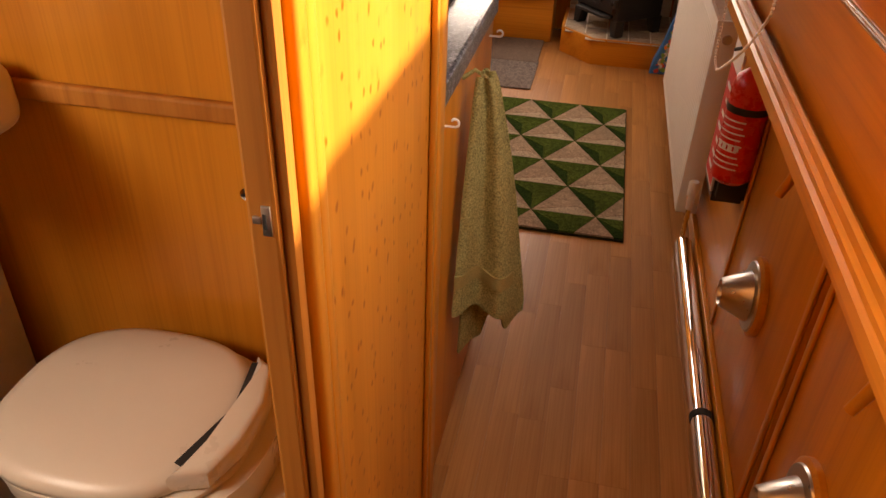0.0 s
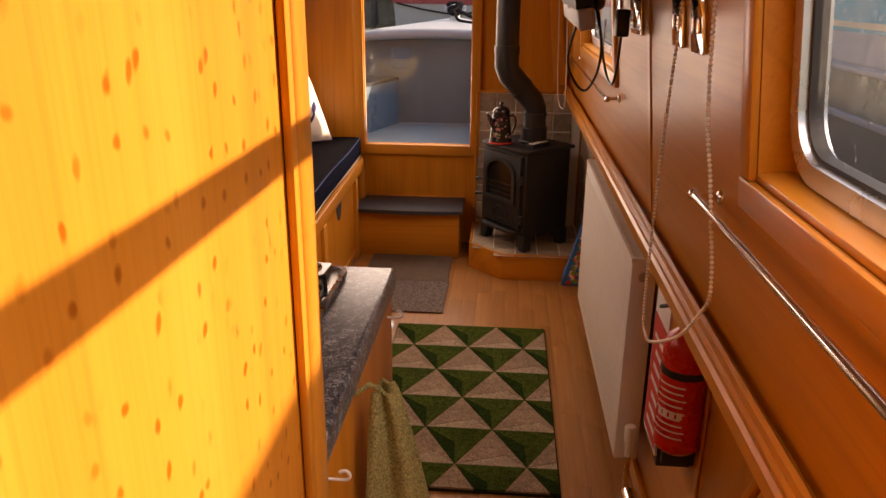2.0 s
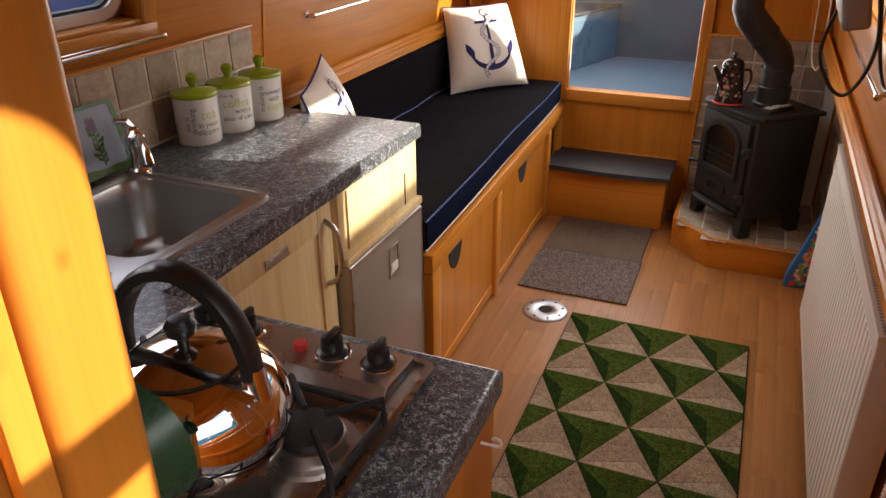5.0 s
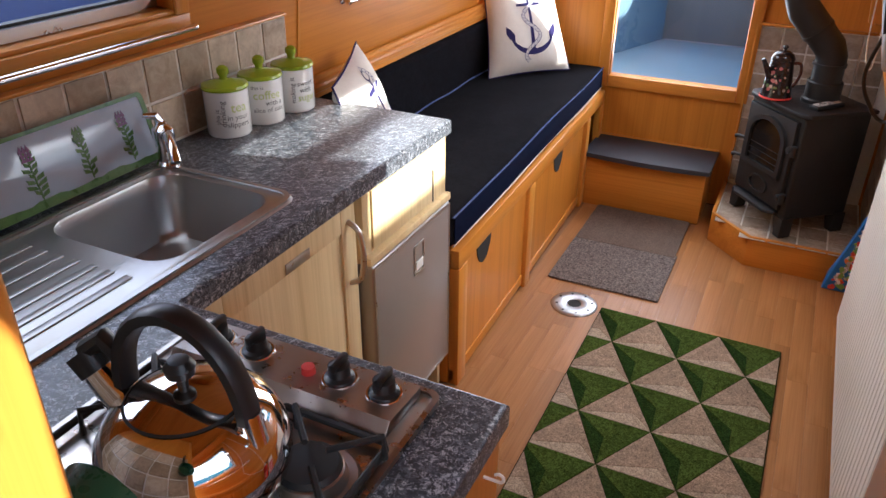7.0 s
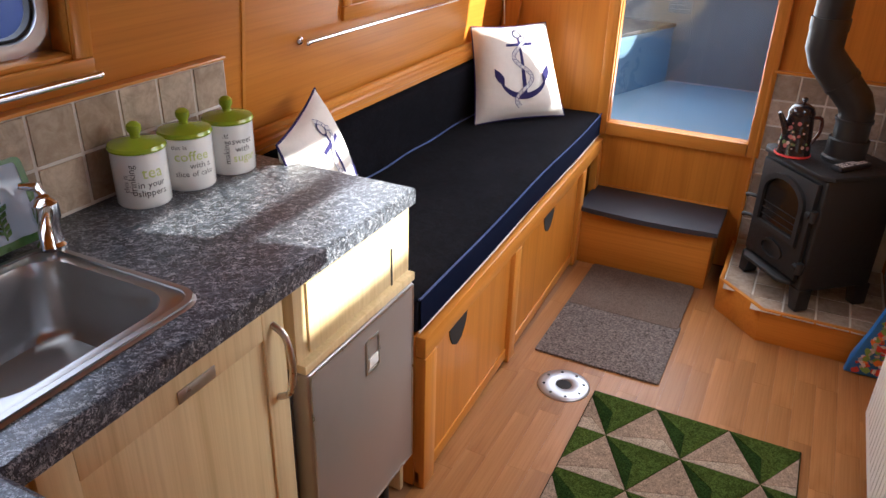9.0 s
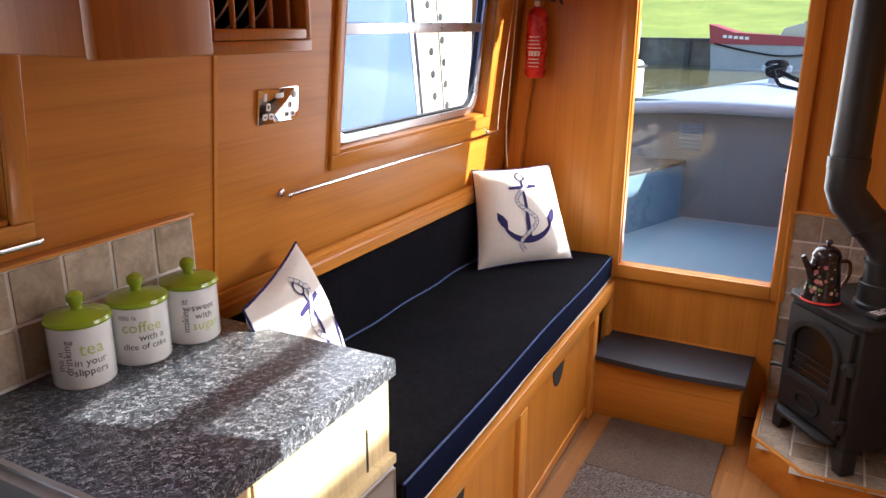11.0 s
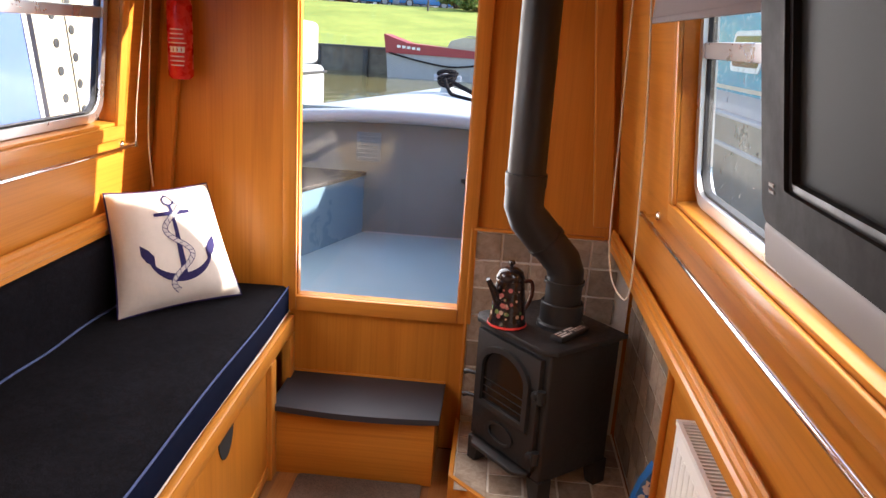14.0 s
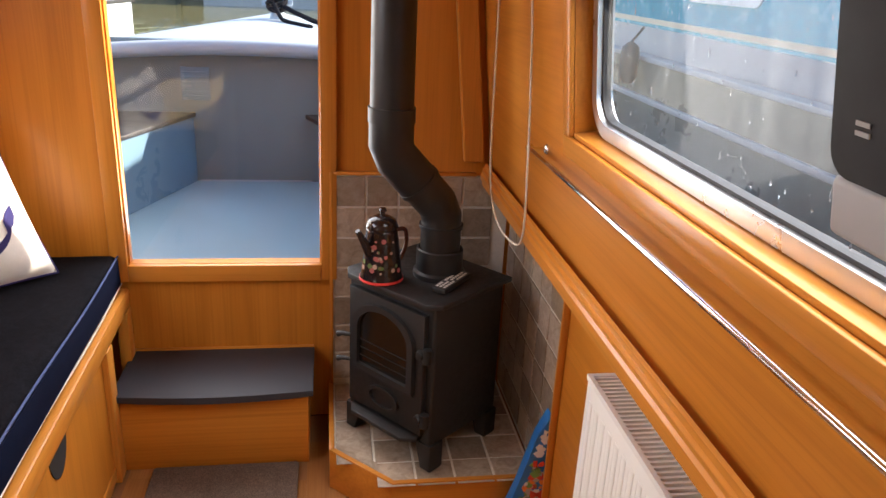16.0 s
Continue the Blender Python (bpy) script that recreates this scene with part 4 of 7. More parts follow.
# ---- rugs and the table socket in the floor ----
rug = thing("rug", (0.38, 3.355, 0), "green and beige rug with a triangle pattern on the laminate floor", "rug")
RGX0, RGX1, RGY0, RGY1, RGZ = 0.068, 0.690, 2.795, 3.908, 0.011
part("backing", box(RGX0 - 0.004, RGX1 + 0.004, RGY0 - 0.004, RGY1 + 0.004, 0.0, 0.0085, 0.002), rug_back, rug, "dark bound edge")


def clip_poly(poly):
    for ax, lim, sg in ((0, RGX0, 1), (0, RGX1, -1), (1, RGY0, 1), (1, RGY1, -1)):
        out = []
        for a, b in zip(poly, poly[1:] + poly[:1]):
            da, db = sg * (a[ax] - lim), sg * (b[ax] - lim)
            if da >= 0:
                out.append(a)
            if da * db < 0:
                k = da / (da - db)
                out.append(tuple(p + (q - p) * k for p, q in zip(a, b)))
        poly = out
        if len(poly) < 3:
            return []
    return poly


def pile(name, poly, mt, zz):
    poly = clip_poly(poly)
    if len(poly) < 3:
        return
    area = abs(sum(a[0] * b[1] - b[0] * a[1] for a, b in zip(poly, poly[1:] + poly[:1]))) / 2
    if area < 2e-4:
        return
    c = (sum(p[0] for p in poly) / len(poly), sum(p[1] for p in poly) / len(poly))
    sh = [(c[0] + (p[0] - c[0]) * 0.975, c[1] + (p[1] - c[1]) * 0.975) for p in poly]
    bm = bmesh.new()
    lo = [bm.verts.new((*p, 0.0085)) for p in poly]
    hi = [bm.verts.new((*p, zz)) for p in sh]
    bm.faces.new(hi)
    for i in range(len(lo)):
        j = (i + 1) % len(lo)
        bm.faces.new((lo[i], lo[j], hi[j], hi[i]))
    part(name, bm, mt, rug, smooth=None)


PER, ROW = 0.2205, 0.1985
for row in range(6):
    yt = RGY1 - 0.003 - ROW * row
    yb = yt - ROW
    off = 0.1565 + (PER / 2 if row % 2 else 0)
    for k in range(-2, 5):
        ap = off + PER * k
        l, rr = ap - PER / 2, ap + PER / 2
        # green triangle, wide side away, in a dark and a light facet
        q = (ap - 0.008, yt - ROW * 0.42)
        pile("green_facet", [(l, yt), q, (ap, yb)], rug_green_dk, 0.0128)
        pile("green_facet", [(l, yt), (rr, yt), (ap, yb), q], rug_green, 0.0134)
        # beige triangle between two green ones
        a2, l2, r2 = rr, ap, ap + PER
        q2 = (a2 + PER * 0.22, yb + ROW * 0.30)
        pile("beige_facet", [(l2, yb), (r2, yb), q2], rug_cream, 0.0130)
        pile("beige_facet", [(l2, yb), q2, (r2, yb), (a2, yt)], rug_beige, 0.0136)

dm = thing("door_mat", (0.02, 4.42, 0), "grey loop-pile mat half under a brown mat by the step", "mat")
part("near_mat", prism(rounded(0.440, 0.40, 0.012, 4, 0.025, 4.245), 0.0, 0.009, "z", 0.003), mat_near, dm)
part("far_mat", prism(rounded(0.430, 0.372, 0.012, 4, 0.022, 4.602), 0.0, 0.0115, "z", 0.003), mat_far, dm)

fl = thing("table_socket", (-0.037, 3.896, 0), "round aluminium table-leg socket screwed to the floor", "floor socket")
part("plate", lathe([(0.026, 0.006), (0.030, 0.0085), (0.080, 0.0065), (0.086, 0.003), (0.087, 0.0), (0.026, 0.0)], 40, Matrix.Translation((-0.037, 3.896, 0))), plain("brushed_aluminium", (0.46, 0.46, 0.47), 0.36, 1.0, 12, 0.04), fl)
part("socket_hole", lathe([(0, 0.0045), (0.0265, 0.0045), (0.0265, 0.003)], 24, Matrix.Translation((-0.037, 3.896, 0))), dark_slot, fl, "black socket hole")
for i in range(8):
    a = 2 * math.pi * (i + 0.5) / 8
    part("screw", lathe([(0, 0.0088), (0.0048, 0.0083), (0.0052, 0.006)], 10, Matrix.Translation((-0.037 + 0.066 * math.cos(a), 3.896 + 0.066 * math.sin(a), 0))), dark_slot, fl)

# ---- galley: worktop, units, fridge ----
CX, CZ = -0.250, 0.900
worktop = thing("worktop", (-0.3, 2.4, 0.862), "L-shaped blue-black granite laminate worktop", "worktop")
SX0, SX1, SY0, SY1 = -0.655, -0.350, 2.310, 2.625      # bowl cut-out
bowl_hole = rounded(SX1 - SX0, SY1 - SY0, 0.05, 4, (SX0 + SX1) / 2, (SY0 + SY1) / 2)


def slab(outl, hole, joint):
    """A laminate top with rounded rims but for the straight edge at the joint."""
    bm = bmesh.new()
    loops = []
    for d in (CZ - 0.038, CZ):
        vo = [bm.verts.new((*p, d)) for p in outl]
        vi = [bm.verts.new((*p, d)) for p in hole]
        es = [bm.edges.new((v[i], v[(i + 1) % len(v)])) for v in (vo, vi) for i in range(len(v))]
        bmesh.ops.triangle_fill(bm, edges=es, use_beauty=True)
        loops.append((vo, vi))
    for lo, hi in zip(*loops):
        for i in range(len(lo)):
            j = (i + 1) % len(lo)
            bm.faces.new((lo[i], lo[j], hi[j], hi[i]))
    bmesh.ops.recalc_face_normals(bm, faces=bm.faces)
    bm.normal_update()
    vo = set(loops[1][0])
    rim = [e for e in bm.edges if e.verts[0] in vo and e.verts[1] in vo and len(e.link_faces) == 2 and e.calc_face_angle(0) > 1.0
           and not all(abs(v.co.y - joint) < 0.002 and v.co.x <= CX + 0.001 for v in e.verts)]
    bmesh.ops.bevel(bm, geom=rim, offset=0.009, segments=3, affect="EDGES", profile=0.5)
    return bm


part("run_slab", slab([(-0.797, 2.2504), (CX, 2.2504), (CX, 3.236), (-0.797, 3.236)], bowl_hole, 2.2504), granite, worktop, smooth=30)
part("peninsula_slab", slab([(-0.797, 1.668), (0.302, 1.668), (0.302, 2.250), (CX, 2.250), (-0.797, 2.250)], [], 2.250), granite, worktop, smooth=30)

pen = thing("peninsula_unit", (0.02, 1.95, 0), "oak-clad peninsula unit under the hob", "cabinet")
part("body", box(-0.245, 0.280, 1.670, 2.220, 0.0, 0.861, 0.003), oak_v, pen)
part("end_panel", box(0.2805, 0.296, 1.670, 2.236, 0.0, 0.861, 0.003), oak_v, pen)

base = thing("base_unit", (-0.5, 2.5, 0), "cream maple base cabinet under the sink", "cabinet")
part("body", box(-0.91, -0.285, 2.222, 2.800, 0.09, 0.745, 0.002), maple, base)
part("front_rail", box(-0.302, -0.285, 2.222, 2.800, 0.7455, 0.861, 0.002), maple, base)
part("plinth", box(-0.88, -0.33, 2.222, 2.800, 0.0, 0.09, 0.0), dark_slot, base)
def shaker(y0, y1, z0, z1, xf, parent, nm="door"):
    """Framed door with a set-back panel."""
    d = part(nm, box(xf - 0.020, xf - 0.006, y0 + 0.001, y1 - 0.001, z0, z1, 0.002), maple, parent)
    w = 0.055
    for b in ((y0, y0 + w, z0, z1), (y1 - w, y1, z0, z1)):
        part("stile", box(xf - 0.0058, xf, b[0], b[1], b[2], b[3], 0.002), maple, d)
    for b in ((y0 + w + 0.0005, y1 - w - 0.0005, z0, z0 + w), (y0 + w + 0.0005, y1 - w - 0.0005, z1 - w, z1)):
        part("rail", box(xf - 0.0058, xf - 0.0004, b[0], b[1], b[2], b[3], 0.002), maple, d)
    return d


d = shaker(2.290, 2.775, 0.11, 0.850, -0.265, base)
pts = curve_points([(-0.266, 2.745, 0.66), (-0.238, 2.745, 0.68), (-0.228, 2.745, 0.735), (-0.238, 2.745, 0.795), (-0.266, 2.745, 0.815)], 6)
part("handle", tube(pts, 0.0065, 10), dull_chrome, d, "bowed nickel handle")
part("maker_plate", box(-0.2645, -0.262, 2.52, 2.60, 0.800, 0.822, 0.001), dull_chrome, d, "small metal plate")
fil = thing("fridge_surround", (-0.5, 3.0, 0), "cream maple housing round the small fridge", "cabinet")
part("top_front", box(-0.300, -0.262, 2.800, 3.228, 0.695, 0.861, 0.002), maple, fil)
part("drawer_front", box(-0.2615, -0.256, 2.835, 3.150, 0.705, 0.853, 0.002), maple, fil)
part("shelf", box(-0.90, -0.245, 2.803, 3.228, 0.674, 0.6945, 0.003), maple, fil)
part("side_panel", box(-0.90, -0.285, 3.229, 3.246, 0.0, 0.861, 0.002), maple, fil)
part("pull_slot", box(-0.2555, -0.2545, 3.135, 3.141, 0.70, 0.790, 0), dark_slot, fil)
fr = thing("fridge", (-0.5, 3.0, 0), "small silver-fronted fridge with a recessed latch", "fridge")
part("cabinet", box(-0.85, -0.292, 2.812, 3.222, 0.15, 0.672, 0.004), fridge_grey, fr)
fd = part("door", box(-0.290, -0.245, 2.808, 3.224, 0.152, 0.670, 0.007, 3), fridge_grey, fr)
part("edge_bead", ring_plate([(2.812, 0.156), (3.220, 0.156), (3.220, 0.666), (2.812, 0.666)], [(2.817, 0.161), (3.215, 0.161), (3.215, 0.661), (2.817, 0.661)], -0.2448, -0.2435, "x"), dull_chrome, fd)
lt = part("latch", ring_plate(rounded(0.056, 0.088, 0.005, 3, 3.035, 0.585), rounded(0.044, 0.076, 0.004, 3, 3.035, 0.585), -0.2449, -0.2415, "x"), dull_chrome, fd)
part("latch_flap", box(-0.2449, -0.2405, 3.016, 3.054, 0.556, 0.580, 0.001), white_enamel, lt)
for y in (2.85, 3.18):
    part("foot", lathe([(0, 0), (0.016, 0), (0.012, 0.15), (0, 0.15)], 12, Matrix.Translation((-0.31, y, 0))), black_plastic, fr)

# ---- foredeck ----
def deck():
    z = 0.430
    d = thing("bow_well", (0, 6.0, z), "blue-grey painted steel bow well with side lockers", "boat deck", kind="structure")
    part("deck_floor", box(-0.90, 0.90, BULK + 0.045, 6.50, z - 0.03, z, 0.0), deck_blue, d, "pale blue painted deck")
    part("well_bulkhead", box(-0.95, 0.95, 6.50, 6.54, z - 0.03, 1.10, 0.0), deck_bulk, d, "slate grey end plate")
    for s, far, near in ((-1, -0.300, -0.80), (1, 0.285, 0.80)):
        back = BULK + 0.05
        part("locker_front", prism([(far, 6.499), (near, back), (near + s * 0.02, back), (far + s * 0.02, 6.499)], z + 0.001, 0.746, "z"), deck_side, d)
        lip = -0.012 if s < 0 else 0.060
        part("locker_lid", prism([(far - s * abs(lip), 6.497), (near - s * abs(lip), back + 0.03), (s * 0.915, back + 0.03), (s * 0.815, 6.497)], 0.747, 0.768, "z", 0.003), locker_black, d, "black locker lid")
        bm = bmesh.new()
        pr = [(BULK + 0.045, 0.93), (5.7, 0.92), (6.5, 0.82)]
        a = [bm.verts.new((s * x, y, 0.75)) for y, x in pr]
        b = [bm.verts.new((s * (x + 0.03), y, 1.05)) for y, x in pr]
        for i in range(2):
            bm.faces.new((a[i], a[i + 1], b[i + 1], b[i]))
        part("well_side", bm, deck_bulk, d)
    lv = part("vent_plate", box(-0.345, -0.215, 6.492, 6.4995, 0.825, 0.980, 0.002), deck_side, d, "louvred vent plate")
    for i in range(6):
        part("louvre", box(-0.335, -0.225, 6.486, 6.4918, 0.840 + 0.022 * i, 0.849 + 0.022 * i, 0.001), deck_side, lv)
    part("deck_weld", tube([(-0.29, 6.496, z + 0.004), (0.25, 6.496, z + 0.004)], 0.005, 6), deck_pale, d)
    # curved foredeck, rising to the stem, with a rolled rear lip
    n = 20
    bm = bmesh.new()
    rows = []
    for j in range(11):
        v = j / 10
        y = 6.44 + 2.15 * v
        half = 0.98 * (1 - v ** 2.2) ** 0.6 + 0.01
        rows.append([bm.verts.new((half * (-1 + 2 * i / n), y, 1.105 + 0.015 * v - (0.075 + 0.10 * v) * (2 * i / n - 1) ** 2)) for i in range(n + 1)])
    for a, b in zip(rows, rows[1:]):
        for i in range(n):
            bm.faces.new((a[i], a[i + 1], b[i + 1], b[i]))
    part("foredeck", bm, deck_pale, d)
    lip = [(0.98 * (-1 + 2 * i / n), 6.44, 1.080 - 0.075 * (2 * i / n - 1) ** 2) for i in range(n + 1)]
    part("coaming", tube(lip, 0.036, 12), deck_pale, d, "rolled pale coaming")
    for s in (-1, 1):
        pts = [(s * 0.985, 6.46, 1.02), (s * 0.99, 5.8, 1.03), (s * 0.98, BULK + 0.05, 1.05)]
        part("gunwale_rail", tube(pts, 0.035, 10), deck_pale, d)
        bm = bmesh.new()
        pr = [(-0.7, 1.04), (6.4, 1.04), (7.6, 0.78), (8.3, 0.38), (8.62, 0.02)]
        a = [bm.verts.new((s * x, y, 0.0)) for y, x in pr]
        b = [bm.verts.new((s * x, y, 1.03 - 0.08 * max(0, (y - 6.4) / 2.2))) for y, x in pr]
        for i in range(4):
            bm.faces.new((a[i], a[i + 1], b[i + 1], b[i]))
        part("hull_side", bm, deck_side, d)
    return d


deck()
stud = thing("bow_stud", (0.02, 7.9, 1.20), "pale painted bow stud with a black mooring rope", "mooring stud")
part("post", lathe([(0, 1.19), (0.055, 1.19), (0.045, 1.22), (0.038, 1.30), (0.038, 1.335), (0, 1.34)], 20, Matrix.Translation((0.02, 7.9, -0.09))), deck_pale, stud)
part("cross_bar", tube([(-0.075, 7.9, 1.215), (0.115, 7.9, 1.215)], 0.022, 12), deck_pale, stud)
mr = thing("mooring_rope", (0.02, 7.9, 1.23), "black mooring rope looped over the bow stud", "rope")
for k in range(4):
    pts = [(0.02 + (0.052 + 0.004 * k) * math.cos(2 * math.pi * i / 20), 7.885 + 0.05 * math.sin(2 * math.pi * i / 20), 1.185 + 0.020 * k + 0.02 * math.sin(2 * math.pi * i / 20 + k)) for i in range(20)]
    part("turn", tube(pts, 0.014, 8, closed=True), rope_black, mr)
part("tail", tube(curve_points([(0.05, 7.85, 1.20), (0.15, 7.75, 1.16), (0.30, 7.6, 1.115), (0.50, 7.45, 1.09), (0.75, 7.3, 1.05)], 6), 0.015, 8), rope_black, mr)
part("tail", tube(curve_points([(0.0, 7.85, 1.22), (0.05, 7.70, 1.14), (0.10, 7.6, 1.12), (0.24, 7.40, 1.11)], 6), 0.013, 8), rope_black, mr)

# ---- outside: water, neighbours, far bank ----
water_m = mat("river_water", (0.16, 0.145, 0.055), 0.08)
wv = coords(water_m, (1, 0.35, 1))
bump(water_m, noise_tex(water_m, wv, 1.6, 3, 0.5), 0.35, 0.12)
bm = bmesh.new()
far = [bm.verts.new((x, y, 0.03)) for x, y in ((-600, -600), (600, -600), (600, 600), (-600, 600))]
near = [bm.verts.new((x, y, 0.03)) for x, y in ((-1.03, -0.74), (1.03, -0.74), (1.03, 6.4), (-1.03, 6.4))]
for i in range(4):
    bm.faces.new((far[i], far[(i + 1) % 4], near[(i + 1) % 4], near[i]))
tagged(link("water", bm, water_m), "still olive-brown marina water", "water", kind="structure")

nb_blue = plain("neighbour_blue_gloss", (0.10, 0.155, 0.40), 0.12, 0.0, 3, 0.1)
nb_white = plain("coach_line_white", (0.78, 0.78, 0.76), 0.3)
nb_cream = plain("cream_hatch_paint", (0.52, 0.47, 0.36), 0.35)
nb_dark = plain("hull_blacking", (0.022, 0.023, 0.026), 0.45)
hull_grey = plain("weathered_hull_paint", (0.10, 0.105, 0.098), 0.3, 0.0, 2, 0.35)
nb_teal = plain("teal_gloss", (0.035, 0.33, 0.46), 0.25)
nb_red = plain("maroon_gloss", (0.30, 0.03, 0.045), 0.35)
nb_grey = plain("grey_hull_paint", (0.34, 0.35, 0.37), 0.5)
NX = -1.62
nbL = thing("blue_narrowboat", (-2.4, 3, 0.05), "blue narrowboat with white coach lines moored alongside", "boat")
part("cabin_side", prism([(-6, 0.70), (5.80, 0.70), (5.55, 2.05), (-6, 2.05)], NX - 1.5, NX, "x"), nb_blue, nbL)
part("coach_line", prism([(-6, 0.985), (5.785, 0.985), (5.775, 1.020), (-6, 1.020)], NX, NX + 0.003, "x"), nb_white, nbL)
part("coach_line", prism([(5.745, 1.021), (5.775, 1.021), (5.605, 1.95), (5.575, 1.95)], NX, NX + 0.003, "x"), nb_white, nbL)
pl = part("fore_panel", prism([(5.860, 0.86), (6.85, 0.86), (6.65, 1.98), (5.66, 1.98)], NX - 0.9, NX - 0.01, "x"), nb_cream, nbL, "cream front panel with round vents")
for i in range(8):
    for k in range(2):
        z = 0.98 + 0.125 * i
        yv = 6.00 + 0.13 * k - 0.178 * (z - 0.90)
        part("vent_hole", lathe([(0, 0), (0.022, 0), (0.022, 0.004), (0.015, 0.005), (0, 0.0052)], 14, Matrix.Translation((NX - 0.0098, yv, z + 0.06 * k)) @ Matrix.Rotation(radians(90), 4, "Y")), nb_dark, pl)
part("panel_seam", prism([(6.10, 0.87), (6.106, 0.87), (5.92, 1.97), (5.914, 1.97)], NX - 0.0098, NX - 0.006, "x"), nb_dark, pl)
part("hull", prism([(-6, 0.05), (8.2, 0.05), (8.6, 0.78), (-6, 0.699)], NX - 1.6, NX + 0.10, "x"), nb_blue, nbL)

nbR = thing("teal_narrowboat", (3.3, 5, 0.05), "teal and black narrowboat moored on the other side", "boat")
RXN = 2.55
part("hull", prism([(-3, 0.05), (13, 0.05), (13, 0.96), (-3, 0.96)], RXN - 0.12, RXN + 2.0, "x"), hull_grey, nbR)
part("rubbing_strake", box(RXN - 0.15, RXN - 0.115, -3, 13, 0.70, 0.735, 0.006), nb_grey, nbR)
part("gunwale_edge", box(RXN - 0.135, RXN - 0.02, -3, 13, 0.955, 0.985, 0.006), nb_grey, nbR)
part("cabin_lower", box(RXN, RXN + 1.7, -2.5, 11.8, 0.98, 1.155, 0.0), nb_grey, nbR)
# cabin top and roof raised, out of view, to keep sun off the bow locker
cs = part("cabin_side", box(RXN - 0.002, RXN + 1.7, -2.5, 11.8, 1.156, 2.06, 0.0), nb_teal, nbR)
part("coach_line", box(RXN - 0.006, RXN - 0.003, -2.5, 11.8, 1.180, 1.215, 0.0), nb_cream, nbR)
part("roof", box(RXN - 0.02, RXN + 1.75, -2.6, 11.9, 2.06, 2.10, 0.01), nb_cream, nbR)
for yw in (1.6, 4.4, 7.0, 9.6):
    w = part("window", prism(rounded(0.86, 0.36, 0.07, 5, yw, 1.53), RXN - 0.012, RXN - 0.003, "x"), nb_white, nbR)
    part("pane", prism(rounded(0.76, 0.27, 0.05, 5, yw, 1.53), RXN - 0.015, RXN - 0.0125, "x"), soot_glass, w)
fen = thing("boat_fender", (2.37, 7.72, 0.72), "black rubber fender hanging against the narrowboat hull", "fender")
part("fender", lathe([(0, 0.80), (0.035, 0.805), (0.062, 0.84), (0.066, 0.98), (0.055, 1.04), (0.022, 1.07), (0, 1.075)], 20, Matrix.Translation((2.335, 7.72, 0))), nb_dark, fen)
part("lanyard", tube([(2.335, 7.72, 1.07), (2.41, 7.72, 1.17)], 0.008, 6), rope_black, fen)
jet = thing("mooring_finger", (1.8, 4, 0.03), "weathered timber mooring finger between the boats", "jetty", kind="structure")
jt = wood("weathered_jetty_timber", (0.30, 0.27, 0.20), (0.18, 0.16, 0.12), "x", 0.8, coat=0.0)
for i in range(46):
    y = 0.2 + 0.145 * i
    part("plank", box(1.45, 2.05, y, y + 0.135, 0.285, 0.325, 0.004), jt, jet)
for x in (1.5, 2.0):
    part("bearer", box(x - 0.04, x + 0.04, 0.2, 6.86, 0.02, 0.284, 0.0), jt, jet)

gelcoat = plain("weathered_gelcoat", (0.50, 0.55, 0.62), 0.3, 0.0, 2, 0.12)
wc = thing("white_cruiser", (-2.9, 12.5, 0.05), "pale cabin cruiser with a raked bow moored ahead", "boat")
part("hull", prism([(11.9, 0.06), (16, 0.06), (16, 0.88), (11.0, 1.00), (11.25, 0.60)], -5.2, -2.72, "x", 0.16, 4), gelcoat, wc)
part("cabin", prism([(12.2, 0.9), (16, 0.9), (16, 1.60), (13.6, 1.66), (13.1, 1.55)], -4.9, -2.84, "x", 0.14, 4), gelcoat, wc)
part("cabin_window", prism([(13.0, 1.08), (13.9, 1.08), (13.9, 1.36), (13.25, 1.36)], -2.842, -2.828, "x"), soot_glass, wc)
part("rubbing_strake", prism([(11.1, 0.84), (16, 0.74), (16, 0.79), (11.1, 0.90)], -2.735, -2.700, "x", 0.01, 1), nb_dark, wc)
part("bow_rail", tube(curve_points([(-2.80, 11.2, 0.98), (-2.80, 11.25, 1.22), (-2.84, 12.2, 1.30), (-2.86, 13.0, 1.30)], 5), 0.014, 8), chrome, wc)

grass = mat("mown_grass", (0.12, 0.20, 0.025), 0.9)
gv = coords(grass, (1, 1, 1))
into(grass, mixed(grass, "MULTIPLY", 0.8, ramp(grass, noise_tex(grass, gv, 0.35, 6, 0.7), [(0.3, (0.16, 0.23, 0.022)), (0.7, (0.32, 0.38, 0.06))]), ramp(grass, noise_tex(grass, gv, 9.0, 4, 0.7), [(0.3, (0.55, 0.6, 0.5)), (0.65, (1, 1, 1))])))
stone_q = plain("quay_stone", (0.17, 0.15, 0.12), 0.9, 0.0, 3, 0.5)
tarmac = plain("car_park_tarmac", (0.09, 0.09, 0.092), 0.9, 0.0, 2, 0.2)
bm = bmesh.new()
prof = [(31.4, 0.92), (32.5, 0.98), (40, 1.70), (50, 2.75), (57, 3.38), (60, 3.45)]
vs = [[bm.verts.new((x, y, z + 0.05 * math.sin(x * 0.7 + y))) for x in [-60 + 6 * i for i in range(21)]] for y, z in prof]
for a, b in zip(vs, vs[1:]):
    for i in range(20):
        bm.faces.new((a[i], a[i + 1], b[i + 1], b[i]))
tagged(link("grass_bank", bm, grass, smooth=60), "sunlit mown grass bank", "ground", kind="structure")
qw = tagged(link("quay_wall", box(-70, 70, 31.0, 31.4, -0.5, 0.90, 0), stone_q), "weathered stone and timber quay wall", "wall", kind="structure")
